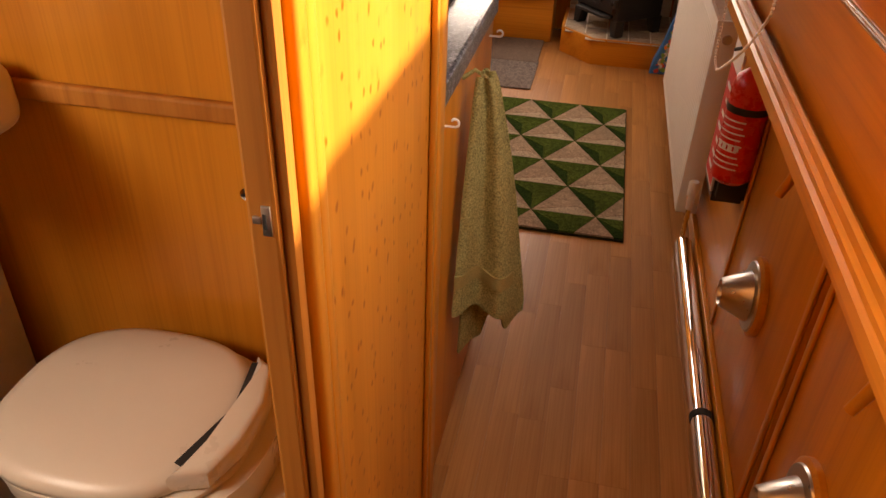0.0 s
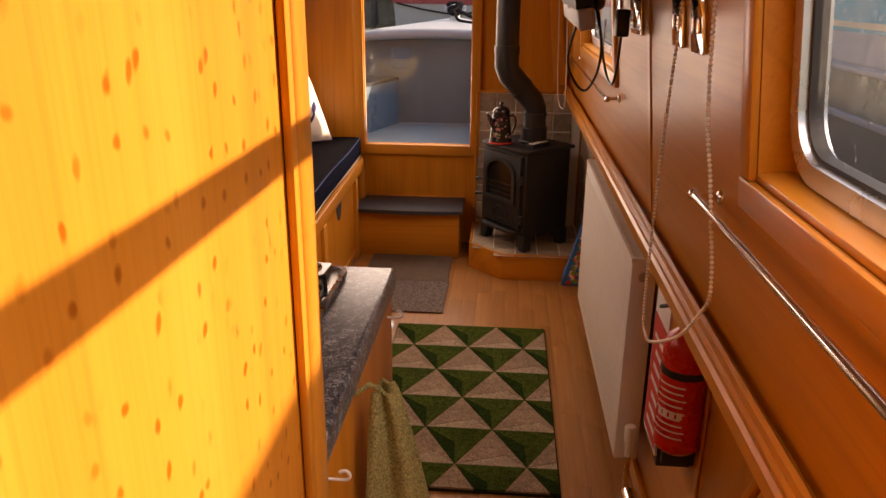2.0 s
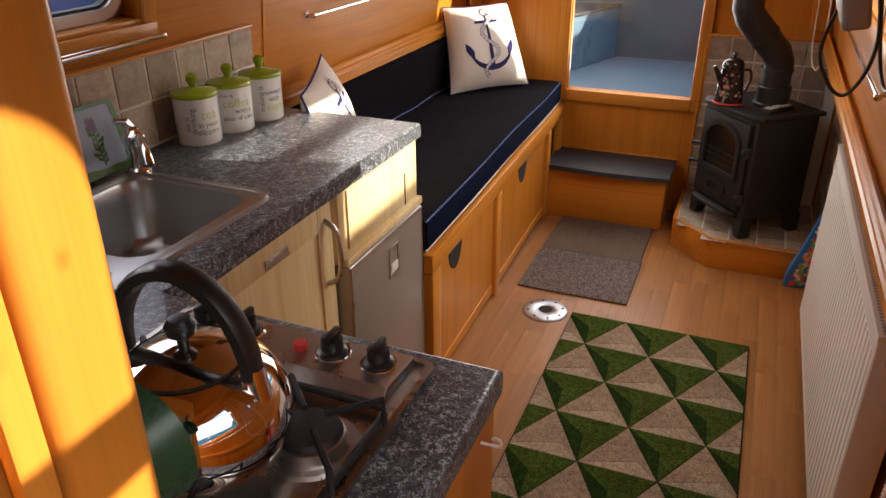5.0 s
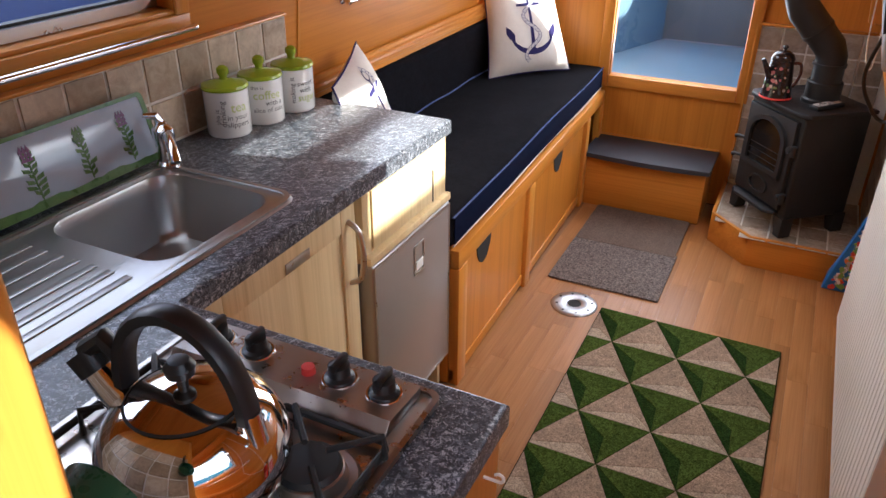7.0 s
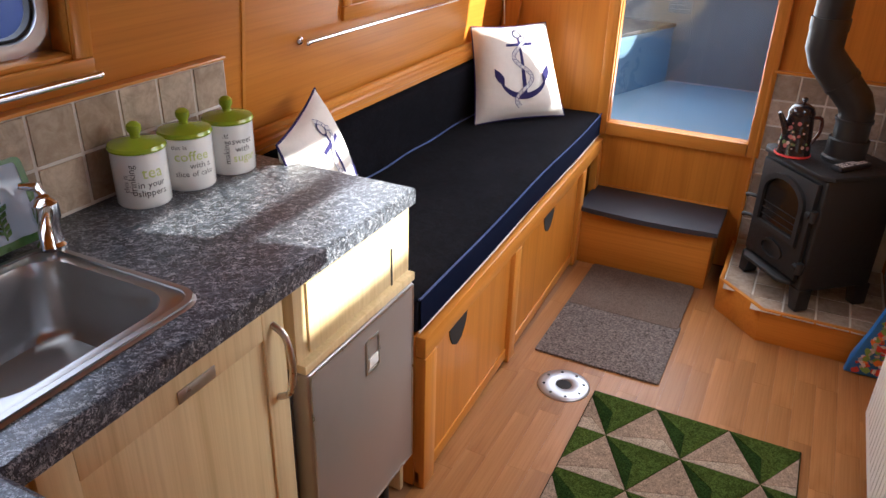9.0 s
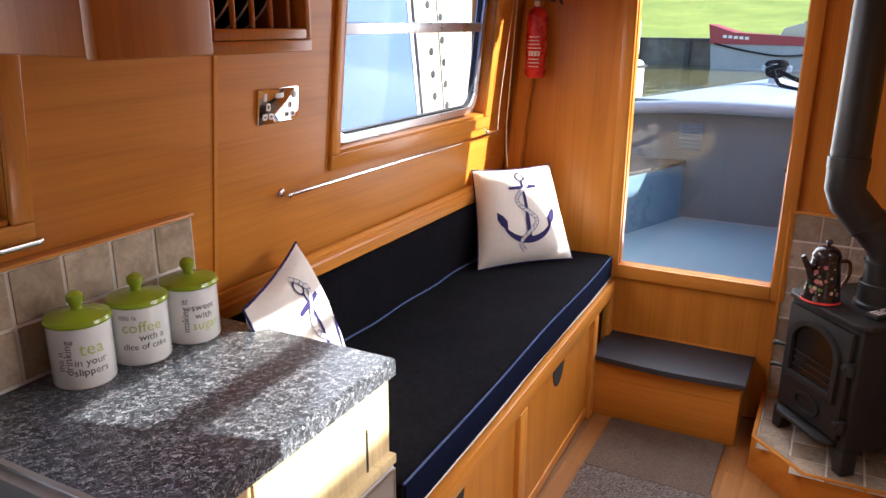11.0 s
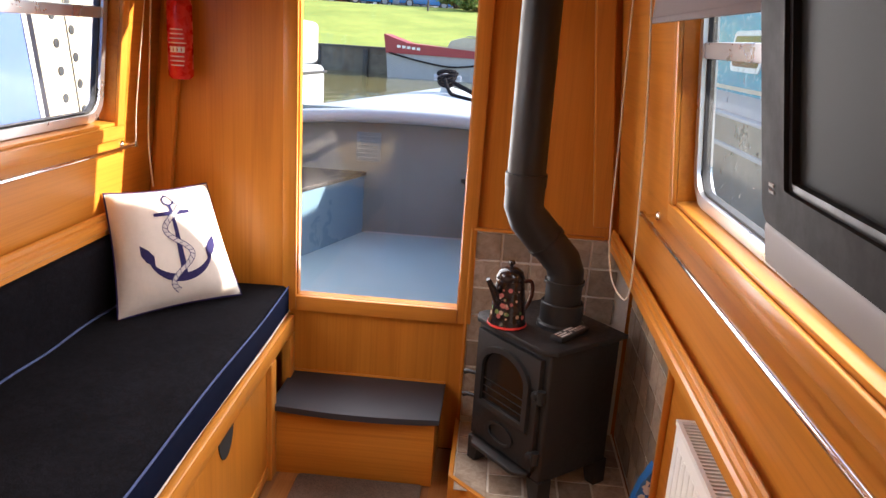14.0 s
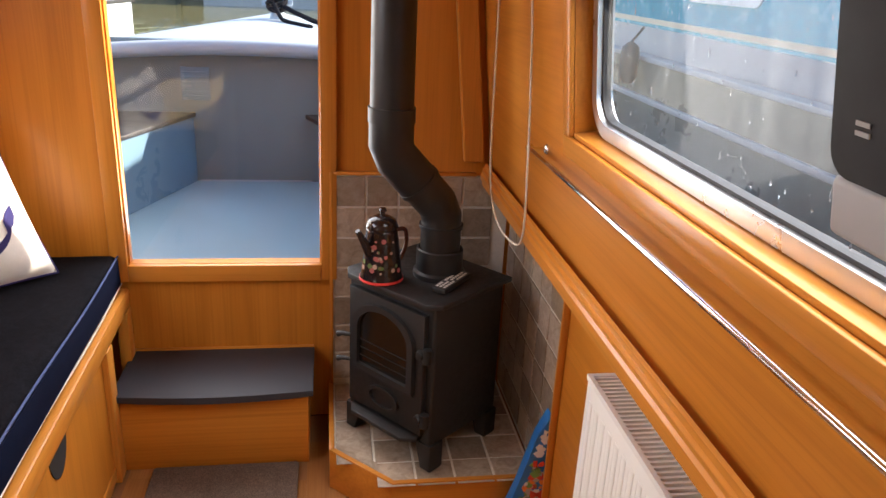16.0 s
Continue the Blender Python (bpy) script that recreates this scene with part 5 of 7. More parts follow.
part("cap", box(-70, 70, 30.95, 31.45, 0.90, 0.97, 0.0), tarmac, qw)
for i in range(24):
    part("pile", box(-30 + 1.8 * i, -29.8 + 1.8 * i, 30.88, 31.0, -0.4, 0.86, 0.01), nb_dark, qw)
tagged(link("car_park", box(-70, 70, 60, 400, 3.30, 3.46, 0), tarmac), "grey car park", "ground", kind="structure")

brick_m = plain("red_brick_far", (0.60, 0.25, 0.18), 0.9, 0.0, 2, 0.2)
rend = plain("white_render_far", (0.86, 0.84, 0.80), 0.8, 0.0, 0.6, 0.08)
dark_trim = plain("dark_gutter", (0.10, 0.085, 0.08), 0.6)
roof_m = plain("tile_roof_far", (0.25, 0.11, 0.08), 0.9, 0.0, 2, 0.2)
bd = thing("workshop_building", (-8, 79, 3.46), "long white and brick workshop building with numbered units", "building")
part("ground_storey", box(-55, 30, 75.0, 90, 3.46, 7.65, 0), rend, bd)
part("upper_storey", box(-55, 30, 74.9, 90, 7.90, 12.2, 0), brick_m, bd)
part("gutter_band", box(-55, 30, 74.7, 75.0, 7.65, 7.90, 0), dark_trim, bd)
part("roof", prism([(74.2, 12.2), (90.5, 12.2), (82.4, 16.0)], -55.5, 30.5, "x"), roof_m, bd)
for u in range(-5, 5):
    xp = -4.0 + 10.2 * u
    part("downpipe", box(xp - 0.09, xp + 0.09, 74.55, 74.7, 3.5, 12.2, 0), dark_trim, bd)
    for xo, w, z0, z1 in ((1.3, 0.95, 3.5, 5.6), (2.9, 0.6, 4.4, 5.7), (8.9, 0.95, 3.5, 5.6), (7.4, 0.6, 4.4, 5.7)):
        dd = part("door" if z0 < 4 else "window", box(xp + xo - w / 2 - 0.08, xp + xo + w / 2 + 0.08, 74.9, 75.0, z0, z1 + 0.08, 0), dark_trim, bd)
        part("panel", box(xp + xo - w / 2, xp + xo + w / 2, 74.86, 74.898, z0 + 0.05, z1, 0), nb_grey if z0 < 4 else soot_glass, dd)
    dd = part("shutter", box(xp + 3.6, xp + 6.6, 74.9, 75.0, 3.5, 6.6, 0), nb_grey, bd)
    part("shutter_box", box(xp + 3.5, xp + 6.7, 74.8, 75.0, 6.6, 6.95, 0), dark_trim, bd)
    for xo in (2.6, 3.9, 7.8):
        w = part("upper_window", box(xp + xo - 0.55, xp + xo + 0.55, 74.8, 74.9, 8.7, 10.4, 0), nb_white, bd)
        part("pane", box(xp + xo - 0.45, xp + xo - 0.04, 74.76, 74.798, 8.8, 10.3, 0), soot_glass, w)
        part("pane", box(xp + xo + 0.04, xp + xo + 0.45, 74.76, 74.798, 8.8, 10.3, 0), soot_glass, w)


def lettering(name, body, size, m, material, parent, depth=0.0005):
    """Text with the built-in font, turned into a mesh part."""
    cu = bpy.data.curves.new(name, "FONT")
    cu.body, cu.size, cu.extrude, cu.align_x = body, size, depth, "CENTER"
    cu.resolution_u = 3
    ob = bpy.data.objects.new(name, cu)
    me = bpy.data.meshes.new_from_object(ob)
    bpy.data.objects.remove(ob)
    me.transform(m)
    me.materials.append(material)
    out = new(name, me)
    out.parent = parent
    out.matrix_parent_inverse = parent.matrix_basis.inverted()
    return out


for txt, x in (("2", -15.9), ("3", -13.2), ("4", -5.7), ("5", -3.2)):
    s = part("unit_sign", box(x - 0.55, x + 0.55, 74.86, 75.0, 6.62, 7.62, 0), nb_white, bd, "white sign with the unit number")
    lettering("number", txt, 1.1, Matrix.Translation((x, 74.85, 6.74)) @ Matrix.Rotation(radians(90), 4, "X"), dark_trim, s)
for x0, x1 in ((-12.2, -8.2), (-9.9, -6.7), (-2.3, 1.0)):
    part("sign_bar", box(x0, x1, 74.93, 75.0, 7.15, 7.4, 0), nb_grey, bd)


def car(x, y, rz, paint, label, h=1.5, L=4.2):
    c = thing("parked_car", (x, y, 3.46), label, "car", "parked cars", rz=rz)
    m = pose(x, y, 3.46, 0, 0, rz)
    sh = L / 4.2
    body = [(-2.05, 0.30), (-2.08, 0.75), (-1.95, 0.95), (-1.0, 1.0), (1.2, 0.98), (1.95, 0.80), (2.08, 0.55), (2.05, 0.28)]
    cab = [(-1.85, 0.96), (-1.55, h - 0.04), (-0.9, h), (0.35, h), (1.15, 0.98)]
    part("body", prism([(a * sh, b) for a, b in body], -0.86, 0.86, "y", 0.08, 2, m), paint, c)
    part("cabin", prism([(a * sh, b) for a, b in cab], -0.72, 0.72, "y", 0.06, 2, m), paint, c)
    gl = [(-1.60, 1.02), (-1.42, h - 0.12), (-0.85, h - 0.08), (0.28, h - 0.08), (0.95, 1.02)]
    for s in (-1, 1):
        part("side_window", prism([(a * sh, b) for a, b in gl], *sorted((s * 0.725, s * 0.735)), "y", 0, 2, m), soot_glass, c)
        for xx in (-1.3, 1.3):
            w = part("wheel", lathe([(0, -0.1), (0.31, -0.1), (0.33, 0), (0.31, 0.1), (0, 0.1)], 20, m @ Matrix.Translation((xx * sh, s * 0.80, 0.33)) @ Matrix.Rotation(radians(90), 4, "X")), nb_dark, c)
            part("rim", lathe([(0, -0.115), (0.20, -0.115), (0.20, 0.115), (0, 0.115)], 16, m @ Matrix.Translation((xx * sh, s * 0.80, 0.33)) @ Matrix.Rotation(radians(90), 4, "X")), nb_grey, w)
        part("lamp", box(2.02 * sh, 2.09 * sh, s * 0.62 - 0.14, s * 0.62 + 0.14, 0.62, 0.78, 0.01, 1, m), nb_white, c)
    return c


car_blue = plain("bright_blue_car_paint", (0.02, 0.26, 0.62), 0.2)
car_blue2 = plain("mid_blue_car_paint", (0.06, 0.20, 0.46), 0.2)
car(-10.4, 63.0, 200, car_blue, "bright blue hatchback parked on the quayside", 1.52, 3.7)
car(-5.9, 63.5, 8, car_blue2, "blue estate car parked on the quayside", 1.5, 4.3)
car(-7.9, 66.5, 10, nb_grey, "silver off-roader parked by the workshops", 1.85, 4.6)
car(-12.7, 66.5, 190, plain("maroon_car_paint", (0.10, 0.03, 0.03), 0.25), "dark maroon car parked by the workshops", 1.6, 4.2)
car(-15.0, 66.8, 185, plain("dark_grey_car_paint", (0.11, 0.11, 0.115), 0.25), "dark grey car parked by the workshops", 1.45, 4.2)

hb = thing("moored_barge", (0, 29.6, 0.03), "maroon and grey barge with a cream cabin moored at the quay", "boat")
hull_top = [(-3.75, 1.45), (-3.0, 1.22), (0, 1.08), (9, 1.05)]
part("hull", prism([(-3.55, 0.03), (9, 0.03), (9, 0.76), (-3.62, 0.84)], 28.9, 30.7, "y"), nb_grey, hb)
part("bulwark", prism([(-3.63, 0.842), (9, 0.762), (9, 1.02), (0, 1.03), (-2.9, 1.20), (-3.72, 1.46)], 28.86, 30.7, "y"), nb_red, hb)
part("cabin", prism([(-1.6, 1.03), (9, 1.0), (9, 1.52), (-1.0, 1.50), (-1.45, 1.36)], 29.1, 30.5, "y", 0.04, 2), nb_cream, hb)
part("roof_rail", box(-0.9, 9, 29.06, 30.5, 1.52, 1.56, 0.01), nb_grey, hb)
part("porthole", lathe([(0, 0), (0.12, 0), (0.12, 0.03), (0.08, 0.04), (0, 0.04)], 16, Matrix.Translation((0.7, 29.1, 1.25)) @ Matrix.Rotation(radians(90), 4, "X")), brass, hb)
part("rope", tube(curve_points([(-3.5, 28.84, 0.85), (-2.4, 28.84, 0.62), (-1.3, 28.84, 0.50), (-0.2, 28.84, 0.66), (0.7, 28.84, 0.92)], 6), 0.03, 6), rope_black, hb)
for i in range(5):
    part("name_bar", box(-3.25 + 0.17 * i, -3.13 + 0.17 * i, 28.845, 28.858, 1.03 - 0.012 * i, 1.12 - 0.012 * i, 0), nb_white, hb)

lp = thing("street_lamp", (-4.6, 52, 2.9), "slim dark lamp post with a white head on the grass bank", "street lamp")
part("post", tube([(-4.6, 52, 1.4), (-4.6, 52, 4.4)], 0.06, 10), nb_dark, lp)
part("head", lathe([(0, 4.40), (0.16, 4.42), (0.20, 4.62), (0.08, 4.75), (0, 4.76)], 14, Matrix.Translation((-4.6, 52, 0))), nb_white, lp)

leaf_m = mat("bush_leaves", (0.10, 0.17, 0.03), 0.8)
oi = node(leaf_m, "ShaderNodeNewGeometry")
into(leaf_m, ramp(leaf_m, oi.outputs["Random Per Island"], [(0.0, (0.045, 0.085, 0.012)), (0.5, (0.11, 0.18, 0.025)), (1.0, (0.24, 0.29, 0.06))]))
bark = plain("bark", (0.10, 0.07, 0.045), 0.9)


def bush(x, y, z, rad_, hgt, label, seed):
    rnd = random.Random(seed)
    b = thing("bush", (x, y, z), label, "bush", "bank bushes")
    stems, verts, faces = bmesh.new(), [], []
    for i in range(9):
        a = rnd.uniform(0, 6.28)
        tube([(x, y, z - 0.15), (x + rad_ * 0.25 * math.cos(a), y + rad_ * 0.25 * math.sin(a), z + hgt * 0.4), (x + rad_ * 0.6 * math.cos(a), y + rad_ * 0.6 * math.sin(a), z + hgt * 0.8)], [0.05, 0.035, 0.012], 6, bm=stems)
    part("stems", stems, bark, b)
    for i in range(2600):
        a, c, rr = rnd.uniform(0, 6.28), rnd.uniform(-0.15, 1), rnd.uniform(0.55, 1.0)
        lump = 0.78 + 0.32 * noise.noise(Vector((math.cos(a) * 1.7, math.sin(a) * 1.7, c * 2 + seed)))
        s = math.sqrt(max(0, 1 - max(c, 0) ** 2)) * rr * lump
        p = Vector((x + rad_ * s * math.cos(a), y + rad_ * s * math.sin(a), z + hgt * max(0.02, (0.25 + 0.75 * c) * rr * lump + 0.1)))
        u = Vector((rnd.gauss(0, 1), rnd.gauss(0, 1), rnd.gauss(0, 1))).normalized() * rnd.uniform(0.07, 0.16)
        w = u.orthogonal().normalized() * u.length * 0.55
        k = len(verts)
        verts += [p - u, p + w, p + u, p - w]
        faces.append((k, k + 1, k + 2, k + 3))
    me = bpy.data.meshes.new("leaves")
    me.from_pydata([tuple(v) for v in verts], [], faces)
    me.materials.append(leaf_m)
    ob = new("leaves", me)
    ob.parent = b
    ob.matrix_parent_inverse = b.matrix_basis.inverted()
    return b


bush(-3.2, 57.5, 3.25, 1.6, 2.6, "light green round bush at the top of the bank", 3)
bush(-1.6, 55.0, 3.0, 1.9, 2.0, "darker green bush on the grass bank", 5)
bush(1.5, 56.0, 3.1, 2.2, 2.6, "green bush on the grass bank", 8)


# ---- galley things ----
sink = thing("sink", (-0.5, 2.3, 0.90), "stainless steel inset sink with a ribbed drainer", "sink")
steel = plain("satin_stainless_steel", (0.42, 0.41, 0.40), 0.33, 1.0, 5, 0.03)
SO = rounded(0.365, 0.930, 0.045, 6, -0.502, 2.190)
SI = rounded(SX1 - SX0, SY1 - SY0, 0.06, 6, (SX0 + SX1) / 2, (SY0 + SY1) / 2)
bm = bmesh.new()
vo, vi = [bm.verts.new((*p, 0.9045)) for p in SO], [bm.verts.new((*p, 0.9045)) for p in SI]
es = [bm.edges.new((v[i], v[(i + 1) % len(v)])) for v in (vo, vi) for i in range(len(v))]
bmesh.ops.triangle_fill(bm, edges=es, use_beauty=True)
out = [bm.verts.new((p[0] * 1 + (0.004 if p[0] > -0.5 else -0.004), p[1] + (0.004 if p[1] > 2.19 else -0.004), 0.9005)) for p in SO]
for i in range(len(SO)):
    j = (i + 1) % len(SO)
    bm.faces.new((vo[i], vo[j], out[j], out[i]))
last = vi
for dz, k in ((-0.006, 0.985), (-0.03, 0.96), (-0.120, 0.90), (-0.138, 0.84), (-0.142, 0.70)):
    cx, cy = (SX0 + SX1) / 2, (SY0 + SY1) / 2
    ring = [bm.verts.new((cx + (p[0] - cx) * k, cy + (p[1] - cy) * k, 0.9045 + dz)) for p in SI]
    for i in range(len(SI)):
        j = (i + 1) % len(SI)
        bm.faces.new((last[i], last[j], ring[j], ring[i]))
    last = ring
bm.faces.new(last)
part("bowl_and_tray", bm, steel, sink, smooth=50)
part("rim_bead", ring_plate(SO, rounded(0.345, 0.910, 0.038, 6, -0.502, 2.190), 0.9046, 0.9085, "z"), steel, sink)
for i in range(7):
    x = -0.625 + 0.040 * i
    part("drainer_rib", box(x, x + 0.016, 1.775, 2.260, 0.9046, 0.9072, 0.0012), steel, sink)
part("waste", lathe([(0, 0.7645), (0.032, 0.7645), (0.034, 0.7665), (0.0, 0.7672)], 20, Matrix.Translation((-0.50, 2.47, 0))), chrome, sink)
tap = thing("tap", (-0.668, 2.655, 0.905), "chrome mixer tap behind the sink", "tap")
part("body", lathe([(0, 0.905), (0.026, 0.905), (0.026, 0.912), (0.020, 0.918), (0.019, 0.955), (0.023, 0.962), (0.023, 0.990), (0.012, 1.000), (0, 1.001)], 24, Matrix.Translation((-0.668, 2.655, 0))), bright_chrome, tap)
part("spout", tube(curve_points([(-0.668, 2.655, 0.965), (-0.630, 2.630, 0.990), (-0.575, 2.585, 0.985), (-0.555, 2.570, 0.962)], 5), 0.011, 12), bright_chrome, tap)
part("lever", tube([(-0.668, 2.655, 0.998), (-0.690, 2.665, 1.012), (-0.705, 2.640, 1.018)], [0.012, 0.010, 0.006], 10), bright_chrome, tap)

board = thing("chopping_board", (-0.735, 2.40, 0.905), "glass worktop saver printed with herbs leaning on the tiles", "chopping board")
sky_blue = plain("pale_blue_glass_print", (0.42, 0.50, 0.60), 0.08, 0.0, 6, 0.12)
green_print = plain("herb_green_print", (0.065, 0.17, 0.035), 0.3, 0.0, 40, 0.35)
purple_print = plain("lavender_print", (0.17, 0.07, 0.19), 0.3)
tilt = Matrix.Translation((-0.700, 0, 0.912)) @ Matrix.Rotation(radians(-14), 4, "Y")
part("glass", prism(rounded(0.70, 0.150, 0.012, 4, 2.325, 0.076), -0.0045, 0.0, "x", 0.001, 2, tilt), sky_blue, board)
part("printed_border", ring_plate(rounded(0.70, 0.150, 0.012, 4, 2.325, 0.076), rounded(0.676, 0.128, 0.008, 4, 2.325, 0.079), 0.0003, 0.0010, "x", tilt), green_print, board)
rnd = random.Random(4)
turf = [(1.99, 0.008)] + [(2.66, 0.008)] + [(2.66 - 0.67 * k / 40, 0.014 + rnd.uniform(0.0, 0.007)) for k in range(41)]
part("printed_grass", prism(turf, 0.0002, 0.0009, "x", 0, 2, tilt), green_print, board)
for yc, mt in ((2.10, purple_print), (2.24, purple_print), (2.37, purple_print), (2.49, green_print), (2.60, purple_print)):
    stem = box(0.0004, 0.0012, yc - 0.0016, yc + 0.0016, 0.020, 0.115, 0)
    stem.transform(tilt)
    sp = part("herb_sprig", stem, green_print, board)
    for k in range(16):
        z, dy = 0.024 + 0.0055 * k, (-1) ** k * rnd.uniform(0.010, 0.024) * (1 - 0.03 * k)
        part("leaf", prism([(yc, z), (yc + dy, z + 0.004), (yc + dy * 1.1, z + 0.013), (yc + dy * 0.3, z + 0.008)], 0.0004, 0.0013, "x", 0, 2, tilt), green_print, sp)
    bms = [prism([(yc + a * 0.008 - 0.005, 0.096 + 0.009 * k), (yc + a * 0.008 + 0.005, 0.096 + 0.009 * k), (yc + a * 0.007, 0.110 + 0.009 * k)], 0.0005, 0.0014, "x") for k in range(3) for a in (-1, 0, 1)]
    bm = joined(*bms)
    bm.transform(tilt)
    part("herb_flower", bm, mt, sp)

lime = plain("lime_green_glaze", (0.30, 0.40, 0.02), 0.18, 0.0, 8, 0.06)
china = plain("white_china_glaze", (0.82, 0.81, 0.78), 0.14, 0.0, 5, 0.02)
ink_grey = mat("grey_print", (0.09, 0.085, 0.08), 0.5)
ink_lime = mat("lime_print", (0.50, 0.56, 0.16), 0.5)


def curved_text(txt, size, ang, z, radius, center, material, parent, turn=0):
    """Lettering bent round a jar."""
    cu = bpy.data.curves.new("lettering", "FONT")
    cu.body, cu.size, cu.align_x, cu.resolution_u = txt, size, "CENTER", 2
    ob = bpy.data.objects.new("lettering", cu)
    me = bpy.data.meshes.new_from_object(ob)
    bpy.data.objects.remove(ob)
    for v in me.vertices:
        x, y = v.co.x, v.co.y
        if turn:
            x, y = -y, x
        a = ang + x / radius
        v.co = (center[0] + (radius + 0.0007) * math.cos(a), center[1] + (radius + 0.0007) * math.sin(a), z + y)
    me.materials.append(material)
    o = new("lettering", me)
    o.parent = parent
    o.matrix_parent_inverse = parent.matrix_basis.inverted()


def canister(x, y, label, words):
    c = thing("storage_jar", (x, y, 0.9), label, "jar", "kitchen jars")
    R = 0.0535
    part("jar", lathe([(0, 0.9002), (R - 0.003, 0.9002), (R, 0.904), (R, 1.010), (R + 0.001, 1.013), (R - 0.004, 1.014), (0, 1.014)], 40, Matrix.Translation((x, y, 0))), china, c)
    lid = part("lid", lathe([(R + 0.002, 1.0142), (R + 0.0035, 1.018), (R + 0.001, 1.024), (0.02, 1.032), (0.010, 1.034), (0.009, 1.040), (0, 1.041)], 40, Matrix.Translation((x, y, 0))), lime, c, "glossy lime green lid")
    part("knob", lathe([(0.008, 1.034), (0.010, 1.042), (0.0145, 1.050), (0.014, 1.060), (0.007, 1.066), (0, 1.067)], 20, Matrix.Translation((x, y, 0))), lime, lid)
    for txt, size, da, z, mt, turn in words:
        curved_text(txt, size, radians(-40 + da), z, R, (x, y), mt, c, turn)
    return c


canister(-0.698, 2.897, "white china jar with a lime green lid, lettered tea", [("this is", 0.016, -30, 0.955, ink_grey, 1), ("drinking", 0.020, -14, 0.962, ink_grey, 1), ("tea", 0.034, 22, 0.965, ink_lime, 0), ("in your", 0.019, 18, 0.946, ink_grey, 0), ("slippers", 0.019, 18, 0.928, ink_grey, 0)])
canister(-0.684, 3.014, "white china jar with a lime green lid, lettered coffee", [("this is", 0.014, -22, 0.993, ink_grey, 0), ("coffee", 0.030, 4, 0.968, ink_lime, 0), ("with a", 0.019, 22, 0.951, ink_grey, 0), ("slice of cake", 0.017, 8, 0.934, ink_grey, 0)])
canister(-0.670, 3.131, "white china jar with a lime green lid, lettered sugar", [("making it", 0.019, -10, 0.962, ink_grey, 1), ("sweet", 0.020, 22, 0.972, ink_grey, 0), ("with", 0.020, 22, 0.954, ink_grey, 0), ("sugar", 0.026, 26, 0.932, ink_lime, 0)])

# hob with its knobs, burners and pan rests
hob = thing("gas_hob", (0.03, 2.0, 0.90), "stainless steel four-burner gas hob with black knobs", "hob")
hob_steel = plain("hob_stainless_steel", (0.42, 0.39, 0.36), 0.3, 1.0, 25, 0.08)
part("tray", prism(rounded(0.400, 0.505, 0.018, 4, 0.022, 1.965), 0.9005, 0.9060, "z", 0.002), hob_steel, hob)
part("rim", ring_plate(rounded(0.400, 0.505, 0.018, 4, 0.022, 1.965), rounded(0.384, 0.489, 0.014, 4, 0.022, 1.965), 0.9062, 0.9105, "z"), hob_steel, hob)
part("control_strip", prism([(2.108, 0.9062), (2.206, 0.9062), (2.206, 0.920), (2.125, 0.926)], -0.150, 0.195, "x", 0.003), hob_steel, hob)
for x in (-0.107, -0.040, 0.094, 0.161):
    k = part("knob", lathe([(0, 0.920), (0.021, 0.920), (0.020, 0.927), (0.015, 0.930), (0.0145, 0.944), (0, 0.946)], 24, Matrix.Translation((x, 2.169, 0.002))), black_plastic, hob, "ribbed black knob")
    part("grip", box(x - 0.0045, x + 0.0045, 2.151, 2.187, 0.942, 0.956, 0.003), black_plastic, k)
    part("skirt", lathe([(0.021, 0.9195), (0.0255, 0.9195), (0.0235, 0.925), (0.021, 0.925)], 24, Matrix.Translation((x, 2.169, 0.001))), chrome, k)
part("igniter_button", lathe([(0, 0.922), (0.010, 0.922), (0.009, 0.934), (0, 0.935)], 16, Matrix.Translation((0.050, 2.162, 0))), red_print, hob, "small red igniter button")
for x in (-0.075, 0.150):
    for y in (1.83, 2.020):
        r = 0.040 if (x > 0) == (y > 1.9) else 0.031
        b = part("burner", lathe([(0, 0.9062), (r + 0.018, 0.9062), (r + 0.014, 0.910), (r + 0.004, 0.909), (r, 0.924), (r - 0.004, 0.926), (0.012, 0.922), (0, 0.922)], 28, Matrix.Translation((x, y, 0))), dull_chrome, hob)
        part("cap", lathe([(0, 0.9262), (r - 0.002, 0.9262), (r - 0.006, 0.933), (0, 0.934)], 24, Matrix.Translation((x, y, 0))), cast_iron, b)
        for a in range(4):
            t = radians(45 + 90 * a)
            p = lambda d, z: (x + d * math.cos(t), y + d * math.sin(t), z)
            part("pan_rest", tube([p(0.088, 0.908), p(0.086, 0.944), p(0.020, 0.944)], 0.0042, 6), cast_iron, b)
for x0, x1 in ((-0.160, 0.030), (0.045, 0.212)):
    part("rest_frame", tube([(x0 + 0.012, 1.735, 0.916), (x1 - 0.012, 1.735, 0.916), (x1 - 0.004, 1.75, 0.916), (x1 - 0.004, 2.09, 0.916), (x1 - 0.012, 2.100, 0.916), (x0 + 0.012, 2.100, 0.916), (x0 + 0.004, 2.09, 0.916), (x0 + 0.004, 1.75, 0.916)], 0.0048, 8, closed=True), cast_iron, hob)

